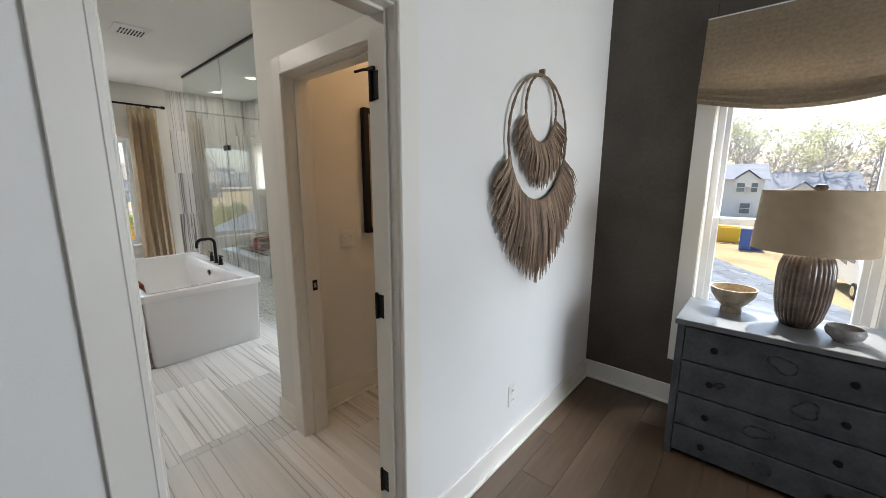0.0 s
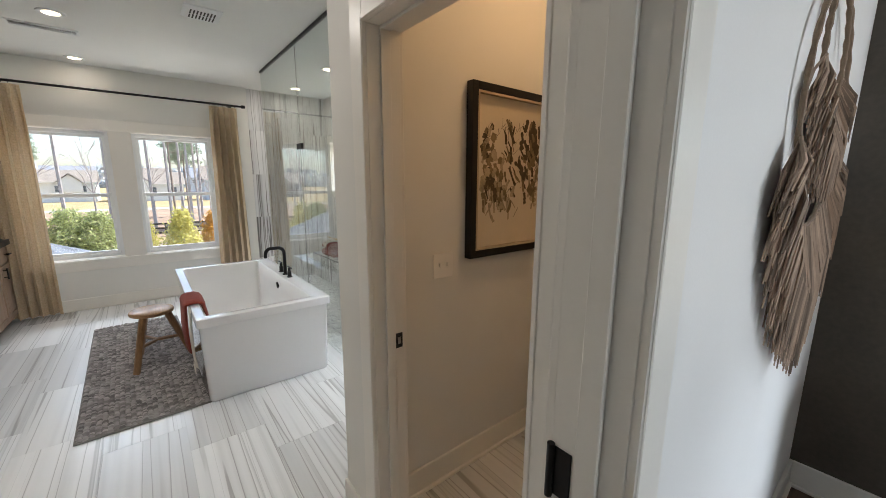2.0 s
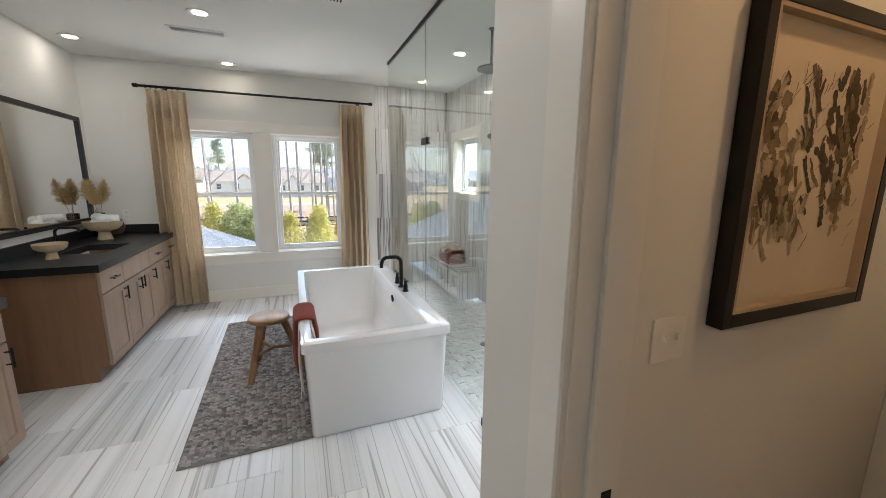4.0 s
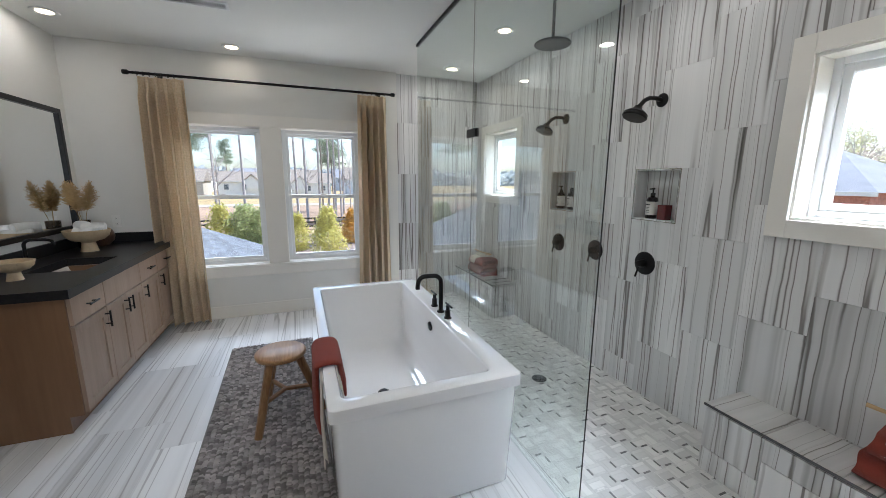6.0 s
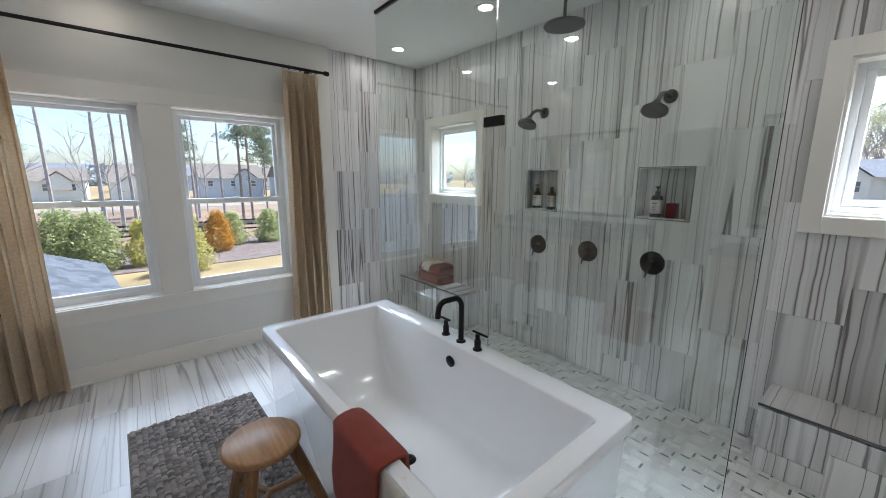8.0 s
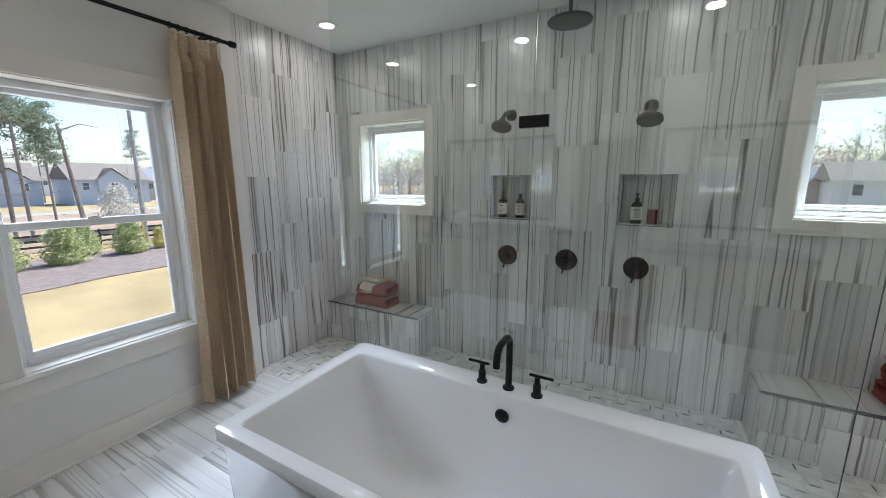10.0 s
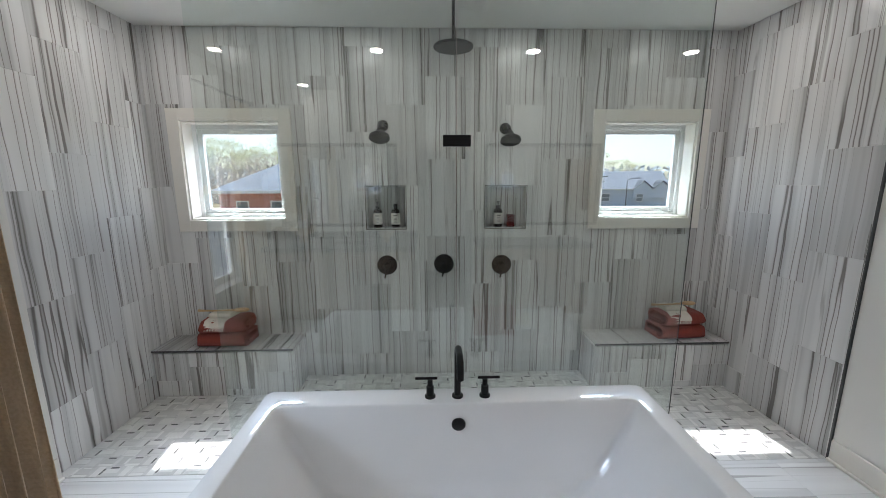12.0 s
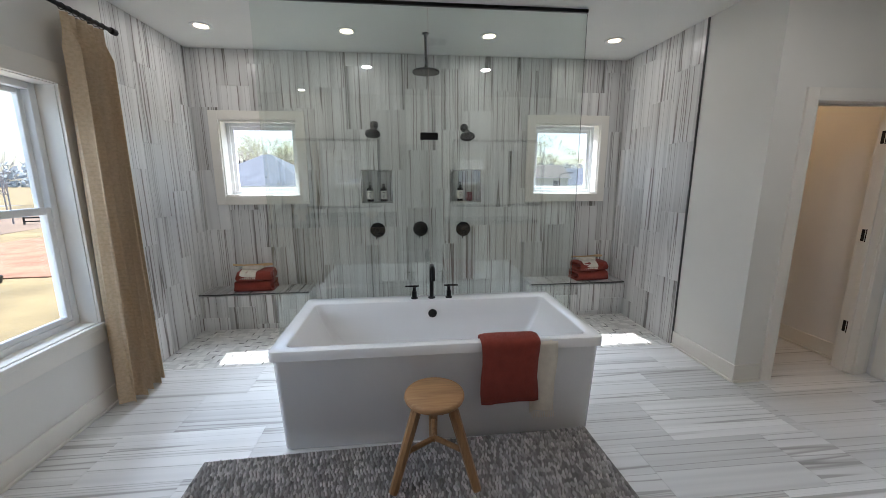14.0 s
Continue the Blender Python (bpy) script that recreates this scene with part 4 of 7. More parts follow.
def folded(w, d, h, thick=0.017, seed=0):
    """One towel folded on itself: a thick sheet that rolls round in front and again inside."""
    r1, r2 = h / 2 - thick / 2, h / 2 - thick * 1.55
    mid = h / 2
    path = [(d / 2 - 0.004, thick / 2)] + [(y, thick / 2) for y in (d / 4, 0, -d / 4)]
    path += [(-d / 2 + r1 - r1 * math.sin(a), mid - r1 * math.cos(a)) for a in [math.pi * k / 10 for k in range(11)]]
    path += [(y, h - thick / 2) for y in (-d / 8, d / 8)]
    rb = (r1 + r2) / 2
    path += [(d / 2 - rb + rb * math.sin(a) - 0.006, h - thick / 2 - rb + rb * math.cos(a)) for a in [math.pi * k / 10 for k in range(11)]]
    zi = h - thick / 2 - 2 * rb
    path += [(0.0, zi), (-d / 2 + h * 0.62, zi)]
    pts = [Vector((0, y, z)) for y, z in path]
    ring = []
    for sgn in (1, -1):
        side = []
        for k, p in enumerate(pts):
            tg = (pts[min(k + 1, len(pts) - 1)] - pts[max(k - 1, 0)]).normalized()
            side.append(p + Vector((0, -tg.z, tg.y)) * thick * 0.47 * sgn)
        ring += side if sgn > 0 else side[::-1]
    rr = random.Random(seed)
    ph = [rr.uniform(0, 6) for k in range(4)]
    bm, rows, n = bmesh.new(), [], 14
    for i in range(n + 1):
        u = i / n * 2 - 1
        edge = 1 - 0.05 * abs(u) ** 6
        row = []
        for k, p in enumerate(ring):
            lift = p.z / h
            row.append(bm.verts.new((u * w / 2 + 0.006 * math.sin(p.z * 60 + ph[0]) * u, p.y * edge + 0.004 * math.sin(u * 4 + ph[1]) * lift, p.z * (1 - 0.07 * lift * abs(u) ** 3) + 0.0022 * lift * math.sin(u * 7 + p.y * 22 + ph[2]))))
        rows.append(row)
    m = len(ring)
    for a, b in zip(rows, rows[1:]):
        for k in range(m):
            bm.faces.new((a[k], a[(k + 1) % m], b[(k + 1) % m], b[k]))
    half = m // 2
    for row in (rows[0], rows[-1]):
        for k in range(half - 1):
            bm.faces.new((row[k], row[k + 1], row[m - 2 - k], row[m - 1 - k]))
    bmesh.ops.recalc_face_normals(bm, faces=bm.faces[:])
    return bm


def towel_stack(x, y, z, rz):
    g = "folded towels on the benches"
    t = thing("folded_towel", (x, y, z), "thick rust-red folded bath towel on the shower bench", "towel", g, rz=rz)
    part("terry", folded(0.36, 0.235, 0.108, 0.021, 1), M_TOWEL_R, t, smooth=True)
    t2 = thing("folded_towel", (x + 0.006, y + 0.006, z + 0.1075), "rust-red folded hand towel on a bath towel", "towel", g, rz=rz + 4)
    part("terry", folded(0.335, 0.225, 0.104, 0.021, 2), M_TOWEL_R, t2, smooth=True)
    t3 = thing("face_cloth", (x - 0.03, y - 0.01, z + 0.209), "cream fringed face cloth draped over folded towels", "cloth", g, rz=rz - 5)
    bm = bmesh.new()
    path = [(0.09, 0.003), (0.02, 0.004), (-0.05, 0.003), (-0.085, -0.006), (-0.106, -0.024), (-0.114, -0.046)]
    rows = [[bm.verts.new((-0.08 + 0.16 * i / 12 + 0.004 * math.sin(k * 1.7), yy, zz + 0.0012 * math.sin(i * 1.3 + k))) for k, (yy, zz) in enumerate(path)] for i in range(13)]
    for ra, rb in zip(rows, rows[1:]):
        for k in range(len(path) - 1):
            bm.faces.new((ra[k], rb[k], rb[k + 1], ra[k + 1]))
    bmesh.ops.recalc_face_normals(bm, faces=bm.faces[:])
    bmesh.ops.solidify(bm, geom=bm.faces[:], thickness=-0.005)
    part("cloth", bm, M_TOWEL_W, t3, smooth=True)
    part("folded_end", folded(0.165, 0.13, 0.034, 0.009, 3), M_TOWEL_W, t3, smooth=True).location = (0.0, 0.03, 0.005)
    fr = bmesh.new()
    for i in range(22):
        xx = -0.078 + i * 0.0074
        add_tube(fr, [(xx, -0.114, -0.043), (xx + 0.002 * math.sin(i * 2.3), -0.117, -0.07)], 0.0022, 4)
    part("fringe", fr, M_TOWEL_W, t3)
    b = thing("bath_brush", (x - 0.015, y + 0.01, z + 0.250), "light wooden bath brush lying on the towels", "brush", g, rz=rz + 3)
    part("handle", tube([(-0.20, 0, 0.013), (-0.1, 0, 0.008), (0.02, 0, 0.008), (0.09, 0, 0.01)], 0.008, 8, [0.010, 0.007, 0.007, 0.011]), M_WOOD_SPOON, b, smooth=True)
    hd = part("head", lathe([(0, 0.02), (0.03, 0.018), (0.036, 0.009), (0.03, 0.0), (0, 0)], 20), M_WOOD_SPOON, b, smooth=True)
    hd.matrix_local = Matrix.Translation((0.13, 0, 0.0)) @ Matrix.Diagonal((1.6, 1.0, 1.0, 1))


towel_stack(-6.12, 2.79, 0.381, 0); towel_stack(-2.50, 2.80, 0.381, 3)

# ---------------------------------------------------------------- cloth over the tub's edge
def draped(x0, x1, drop_out, drop_in, thick, mat, thing_, off, wav):
    """A towel folded over the front rim of the tub: a soft-edged thick band bent over it."""
    ye, yi = -0.004 - off - thick / 2, 0.064 + off + thick / 2
    zt = 0.004 + off + thick / 2
    mid, half = (ye + yi) / 2, (yi - ye) / 2
    path = [(ye + 0.004, -drop_out), (ye - 0.004, -drop_out * 0.8), (ye - 0.007, -drop_out * 0.55), (ye - 0.004, -drop_out * 0.3), (ye, -0.045), (ye, -0.02)]
    path += [(mid - half * math.cos(u), zt - 0.03 + 0.03 * math.sin(u) ** 0.7) for u in [math.pi * k / 12 for k in range(1, 12)]]
    path += [(yi, -0.02), (yi + 0.006, -0.05), (yi + 0.014, -drop_in * 0.6), (yi + 0.02, -drop_in)]
    pts = [Vector((0, y, z)) for y, z in path]
    bm, rings, m = bmesh.new(), [], 28
    for k, p in enumerate(pts):
        tg = (pts[min(k + 1, len(pts) - 1)] - pts[max(k - 1, 0)]).normalized()
        nor = Vector((0, -tg.z, tg.y))
        hang = min(1, max(0, -p.z) / 0.2)
        sway = 0.010 * hang * math.sin(p.z * 11 + wav)
        end = 0.55 if k in (0, len(pts) - 1) else 1.0
        ring = []
        for i in range(m):
            a = 2 * math.pi * i / m
            c, s_ = math.cos(a), math.sin(a)
            u = math.copysign(abs(c) ** 0.5, c)
            h_ = math.copysign(abs(s_) ** 0.6, s_) * thick / 2 * end
            fold = 0.006 * hang * math.sin(u * 4.2 + wav + p.z * 3) + 0.002 * math.sin(u * 9 + wav * 2)
            ring.append(bm.verts.new(Vector(((x0 + x1) / 2 + u * (x1 - x0) / 2 * (1 + 0.03 * math.sin(p.z * 17 + wav)) + sway, 0, 0.006 * math.sin(u * 3 + wav) * (k == 0))) + p + nor * (h_ + fold * (1 if p.y < mid else 0.3))))
        rings.append(ring)
    for ra, rb in zip(rings, rings[1:]):
        for i in range(m):
            bm.faces.new((ra[i], ra[(i + 1) % m], rb[(i + 1) % m], rb[i]))
    bm.faces.new(rings[0][::-1]); bm.faces.new(rings[-1])
    bmesh.ops.recalc_face_normals(bm, faces=bm.faces[:])
    return part("cloth", bm, mat, thing_, smooth=True)


tw = thing("bath_towel", (-3.99, 0.762, 0.60), "rust-red terry towel folded over the rim of the tub", "towel")
draped(-0.175, 0.155, 0.345, 0.17, 0.030, M_TOWEL_R, tw, 0.009, 0.4)
tw2 = thing("hand_towel", (-3.80, 0.762, 0.60), "cream fringed towel hanging over the tub rim beside the rust one", "towel")
draped(-0.07, 0.075, 0.43, 0.10, 0.006, M_TOWEL_W, tw2, 0.002, 1.9)
fr = bmesh.new()
for i in range(20):
    add_tube(fr, [(-0.062 + i * 0.0068, -0.014, -0.425), (-0.06 + i * 0.0068 + 0.003 * math.sin(i * 2.7), -0.016, -0.465)], 0.0022, 4)
part("fringe", fr, M_TOWEL_W, tw2)


# ---------------------------------------------------------------- curtains
def curtain(name, top, bottom, z1, z0, label):
    """top and bottom: y from and to. Pleated cloth, full length, with pinched pleats under the rod."""
    t = thing("curtain", (0, 0, 0), label, "curtain", "linen curtains")
    bm = bmesh.new()
    n, m = 120, 26
    rows = []
    rr = random.Random(len(name))
    ph = rr.uniform(0, 6)
    for j in range(m + 1):
        s = j / m
        z = z1 + (z0 - z1) * s
        a = top[0] + (bottom[0] - top[0]) * min(1, s * 1.1)
        b = top[1] + (bottom[1] - top[1]) * min(1, s * 1.1)
        row = []
        for i in range(n + 1):
            u = i / n
            amp = 0.058 + 0.014 * s + 0.012 * math.sin(5 * u + ph)
            if s < 0.05:
                amp = 0.016
            k = 5.0
            y = a + (b - a) * u + 0.010 * math.sin(2 * math.pi * k * u * 2 + ph) * (0.4 + s)
            x = -6.47 + amp * math.sin(2 * math.pi * k * u + ph + 0.5 * math.sin(3 * s + u * 4)) + 0.008 * math.sin(17 * u + 3 * s)
            row.append(bm.verts.new((x, y, z)))
        rows.append(row)
    for r0, r1 in zip(rows, rows[1:]):
        for i in range(n):
            bm.faces.new((r0[i], r0[i + 1], r1[i + 1], r1[i]))
    c = part("cloth", bm, M_CURTAIN, t, smooth=True)
    return t


def curtain_cloth(name, c0=(0.60, 0.47, 0.315), c1=(0.69, 0.56, 0.395)):
    """Linen with an open checked weave that lets some daylight through."""
    m = bpy.data.materials.new(name)
    m.use_nodes = True
    N, L = m.node_tree.nodes, m.node_tree.links
    b = N["Principled BSDF"]
    tc, sep = N.new("ShaderNodeTexCoord"), N.new("ShaderNodeSeparateXYZ")
    L.new(tc.outputs["Object"], sep.inputs[0])
    nz = N.new("ShaderNodeTexNoise"); nz.inputs["Scale"].default_value = 60; nz.inputs["Detail"].default_value = 5
    L.new(tc.outputs["Object"], nz.inputs["Vector"])
    waves = []
    for ax, f in ((1, 38), (2, 38)):
        mu = N.new("ShaderNodeMath"); mu.operation = "MULTIPLY"; mu.inputs[1].default_value = f * 2 * math.pi
        si = N.new("ShaderNodeMath"); si.operation = "SINE"
        L.new(sep.outputs[ax], mu.inputs[0]); L.new(mu.outputs[0], si.inputs[0])
        waves.append(si.outputs[0])
    mx = N.new("ShaderNodeMath"); mx.operation = "MAXIMUM"
    L.new(waves[0], mx.inputs[0]); L.new(waves[1], mx.inputs[1])
    r = ramp(N, [(0.35, c0), (0.65, c1)])
    L.new(nz.outputs["Fac"], r.inputs[0])
    wv = N.new("ShaderNodeMapRange"); wv.inputs["From Min"].default_value = 0.0; wv.inputs["From Max"].default_value = 1.0
    wv.inputs["To Min"].default_value, wv.inputs["To Max"].default_value = 1.03, 0.95
    L.new(mx.outputs[0], wv.inputs["Value"])
    cs = N.new("ShaderNodeVectorMath"); cs.operation = "SCALE"
    L.new(r.outputs[0], cs.inputs[0]); L.new(wv.outputs[0], cs.inputs["Scale"])
    L.new(cs.outputs[0], b.inputs["Base Color"])
    b.inputs["Roughness"].default_value = 0.9
    bp = N.new("ShaderNodeBump"); bp.inputs["Strength"].default_value = 0.12; bp.inputs["Distance"].default_value = 0.002
    L.new(mx.outputs[0], bp.inputs["Height"]); L.new(bp.outputs[0], b.inputs["Normal"])
    tl, ms = N.new("ShaderNodeBsdfTranslucent"), N.new("ShaderNodeMixShader")
    L.new(r.outputs[0], tl.inputs[0])
    mr = N.new("ShaderNodeMapRange"); mr.inputs["From Min"].default_value = -0.2; mr.inputs["From Max"].default_value = 0.9
    mr.inputs["To Min"].default_value, mr.inputs["To Max"].default_value = 0.40, 0.08
    L.new(mx.outputs[0], mr.inputs["Value"])
    L.new(mr.outputs[0], ms.inputs[0]); L.new(b.outputs[0], ms.inputs[1]); L.new(tl.outputs[0], ms.inputs[2])
    L.new(ms.outputs[0], N["Material Output"].inputs[0])
    return m


M_CURTAIN = curtain_cloth("curtain_linen")
curtain("a", (-0.63, -0.27), (-0.66, -0.25), 2.445, 0.03, "beige linen pinch-pleat curtain hanging open beside the window")
curtain("bb", (1.37, 1.69), (1.33, 1.72), 2.445, 0.03, "beige linen pinch-pleat curtain hanging open beside the tiled wall")
rod = thing("curtain_rod", (-6.47, 0.52, 2.475), "long matte black curtain rod with end caps", "curtain rod")
part("bar", tube([(0, -1.22, 0), (0, 1.23, 0)], 0.0125, 14), M_BLACK, rod, smooth=True)
for e in (-1.235, 1.245):
    part("finial", tube([(0, e - 0.025, 0), (0, e - 0.018, 0), (0, e + 0.018, 0), (0, e + 0.025, 0)], 0.02, 16, [0.014, 0.021, 0.021, 0.014]), M_BLACK, rod, smooth=True)
for e in (-1.0, 1.1):
    part("bracket", tube([(-0.113, e, 0), (-0.1, e, 0), (-0.098, e, 0), (0, e, 0)], 0.008, 10, [0.022, 0.022, 0.008, 0.008]), M_BLACK, rod, smooth=True)
rr = random.Random(5)
for base in (-1.15, 0.86):
    for i in range(7):
        y = base + i * 0.048
        g = bmesh.new()
        add_tube(g, [(0.018 * math.cos(a), y, 0.018 * math.sin(a) - 0.004) for a in [k * math.pi / 6 for k in range(13)]], 0.0028, 6, cap=False)
        part("ring", g, M_BLACK, rod, smooth=True)

# ---------------------------------------------------------------- ceiling fixtures
def downlight(x, y, z=H):
    t = thing("recessed_downlight", (x, y, z), "round white recessed downlight, switched on", "downlight", "recessed downlights")
    part("trim_ring", lathe([(0.052, -0.004), (0.058, -0.007), (0.082, -0.006), (0.086, -0.001), (0.086, 0.0)], 36), M_VINYL, t, smooth=True)
    part("lens", lathe([(0, -0.0035), (0.054, -0.0035), (0.054, -0.001), (0, -0.001)], 36), M_CANLIGHT, t)


# includes the two unseen fittings added for their light
for cx, cy in CANS:
    downlight(cx, cy)
downlight(-1.5, 2.1)

reg = thing("air_register", (-5.38, 0.09, H), "white metal ceiling air register with a row of slats", "air vent")
part("frame", boxes([(-0.062, -0.044, -0.215, 0.215, -0.008, 0), (0.044, 0.062, -0.215, 0.215, -0.008, 0), (-0.044, 0.044, -0.215, -0.195, -0.008, 0), (-0.044, 0.044, 0.195, 0.215, -0.008, 0), (-0.044, 0.044, -0.07, -0.06, -0.007, 0), (-0.044, 0.044, 0.06, 0.07, -0.007, 0)], 0.001), M_VINYL, reg)
part("backing", box(-0.044, 0.044, -0.195, 0.195, -0.0015, 0), M_DARK, reg)
for i in range(26):
    y = -0.185 + i * 0.0148
    s = part("slat", box(-0.043, 0.043, -0.001, 0.001, -0.007, 0.007), M_VINYL, reg)
    s.matrix_local = pose(0, y, -0.004, 48 if i < 13 else -48, 0, 0)
    s.scale = (1, 1, 0.45)
fan = thing("exhaust_fan", (-4.24, 1.08, H), "square white ceiling exhaust fan grille", "exhaust fan")
part("cover", loft([(rounded_rect(-0.125, 0.125, -0.125, 0.125, 0.012), 0.0), (rounded_rect(-0.125, 0.125, -0.125, 0.125, 0.012), -0.008), (rounded_rect(-0.105, 0.105, -0.105, 0.105, 0.012), -0.020)]), M_VINYL, fan)
for k in range(2):
    for i in range(8):
        part("slot", box(-0.085 + k * 0.09, -0.008 + k * 0.09, -0.082 + i * 0.022, -0.072 + i * 0.022, -0.0215, -0.0195), M_DARK, fan)


# ---------------------------------------------------------------- toilet room
toilet = thing("toilet", (-1.49, 2.93, 0), "white two-piece toilet with closed lid and nickel lever", "toilet")
part("tank", loft([(rounded_rect(-0.20, 0.20, -0.205, -0.02, 0.035), 0.38), (rounded_rect(-0.225, 0.225, -0.215, -0.015, 0.035), 0.45), (rounded_rect(-0.235, 0.235, -0.222, -0.012, 0.035), 0.70)]), M_CERAMIC, toilet, smooth=True)
part("tank_lid", loft([(rounded_rect(-0.235, 0.235, -0.225, -0.01, 0.035), 0.70), (rounded_rect(-0.25, 0.25, -0.24, -0.006, 0.04), 0.712), (rounded_rect(-0.25, 0.25, -0.24, -0.006, 0.04), 0.735), (rounded_rect(-0.235, 0.235, -0.225, -0.012, 0.04), 0.748)]), M_CERAMIC, toilet, smooth=True)


def egg(w, y_back, y_front, n=40):
    pts = []
    cy, ry = (y_back + y_front) / 2, (y_back - y_front) / 2
    for i in range(n):
        a = 2 * math.pi * i / n
        s = math.sin(a)
        k = w * (1 - 0.10 * max(0, -s) ** 2)
        pts.append((k * math.cos(a), cy + ry * s))
    return pts


part("bowl", loft([(egg(0.115, -0.16, -0.50), 0.0), (egg(0.105, -0.16, -0.50), 0.06), (egg(0.11, -0.16, -0.53), 0.16), (egg(0.15, -0.16, -0.62), 0.28), (egg(0.182, -0.18, -0.68), 0.36), (egg(0.186, -0.19, -0.69), 0.385)]), M_CERAMIC, toilet, smooth=True)
part("seat", loft([(egg(0.187, -0.20, -0.695), 0.388), (egg(0.190, -0.20, -0.70), 0.396), (egg(0.187, -0.20, -0.695), 0.404)]), M_CERAMIC, toilet, smooth=True)
part("lid", loft([(egg(0.186, -0.20, -0.692), 0.408), (egg(0.190, -0.20, -0.70), 0.416), (egg(0.184, -0.21, -0.69), 0.426), (egg(0.15, -0.24, -0.64), 0.431)]), M_CERAMIC, toilet, smooth=True)
part("deck", loft([(rounded_rect(-0.16, 0.16, -0.24, -0.03, 0.03), 0.30), (rounded_rect(-0.185, 0.185, -0.25, -0.02, 0.03), 0.382)]), M_CERAMIC, toilet, smooth=True)
part("lever", tube([(-0.19, -0.222, 0.645), (-0.19, -0.245, 0.645), (-0.21, -0.25, 0.643), (-0.265, -0.252, 0.633)], 0.009, 10, [0.014, 0.012, 0.009, 0.011]), M_CHROME, toilet, "brushed nickel flush lever", True)

sconce = thing("candle_sconce", (-1.525, 2.93, 1.38), "black iron wall sconce holding a cream pillar candle", "wall sconce")
part("back_bar", box(-0.012, 0.012, -0.012, 0.0, -0.10, 0.36, 0.002), M_BLACK, sconce)
part("shelf", lathe([(0, 0), (0.058, 0.0), (0.058, 0.008), (0, 0.008)], 28, (0, -0.075, 0.0)), M_BLACK, sconce)
part("bracket", box(-0.008, 0.008, -0.075, -0.010, -0.014, 0.0), M_BLACK, sconce)
part("candle", lathe([(0, 0), (0.036, 0.0), (0.038, 0.004), (0.038, 0.125), (0.034, 0.13), (0, 0.124)], 28, (0, -0.075, 0.0085)), M_TOWEL_W, sconce, "cream wax pillar candle", True)

sw = thing("light_switch", (-2.0, 1.63, 1.125), "white double rocker light switch plate", "light switch")
part("plate", box(0.0, 0.006, -0.058, 0.058, -0.058, 0.058, 0.002), M_PLATE, sw)
for s in (-0.023, 0.023):
    part("toggle", box(0.006, 0.016, s - 0.005, s + 0.005, -0.004, 0.014, 0.001), M_PLATE, sw)

pic = thing("framed_picture", (-2.0, 2.099, 1.546), "black framed abstract brown ink drawing on cream paper", "picture")
PW, PH = 0.338, 0.402
part("frame", boxes([(0.004, 0.046, -PW, -PW + 0.036, -PH, PH), (0.004, 0.046, PW - 0.036, PW, -PH, PH), (0.004, 0.046, -PW + 0.036, PW - 0.036, -PH, -PH + 0.036), (0.004, 0.046, -PW + 0.036, PW - 0.036, PH - 0.036, PH)], 0.002), M_BLACK, pic)
part("spacer", boxes([(0.02, 0.044, -PW + 0.036, -PW + 0.046, -PH + 0.036, PH - 0.036), (0.02, 0.044, PW - 0.046, PW - 0.036, -PH + 0.036, PH - 0.036), (0.02, 0.044, -PW + 0.046, PW - 0.046, -PH + 0.036, -PH + 0.046), (0.02, 0.044, -PW + 0.046, PW - 0.046, PH - 0.046, PH - 0.036)]), M_SHADE, pic)
paper = part("paper", box(0.012, 0.02, -PW + 0.03, PW - 0.03, -PH + 0.03, PH - 0.03), M_PAPER, pic)


def stroke(bm, y, z, ang, ln, w, rr, layer):
    """One brush stroke: a thin tapering ribbon."""
    n = 7
    pts = []
    a = ang
    for i in range(n + 1):
        pts.append((y, z, a))
        y += math.cos(a) * ln / n
        z += math.sin(a) * ln / n
        a += rr.uniform(-0.3, 0.3)
    prev = None
    for i, (py, pz, pa) in enumerate(pts):
        k = w * (0.82 + 0.18 * math.sin(math.pi * (i + 0.6) / (n + 1.2))) * rr.uniform(0.6, 1.15)
        ny, nz = -math.sin(pa), math.cos(pa)
        lim = lambda v, m: max(-m, min(m, v))
        q = (bm.verts.new((0.0203 + layer, lim(py + ny * k, 0.285), lim(pz + nz * k, 0.345))), bm.verts.new((0.0203 + layer, lim(py - ny * k, 0.285), lim(pz - nz * k, 0.345))))
        if prev:
            bm.faces.new((prev[0], prev[1], q[1], q[0]))
        prev = q


def ink(name, color, rough=0.8):
    return material(name, color, rough, var=0.35, scale=18, bscale=120)


INKS = [ink("ink_pale", (0.40, 0.32, 0.21)), ink("ink_mid", (0.20, 0.145, 0.078)), M_INK]
rr = random.Random(21)
layers = [bmesh.new() for _ in range(3)]
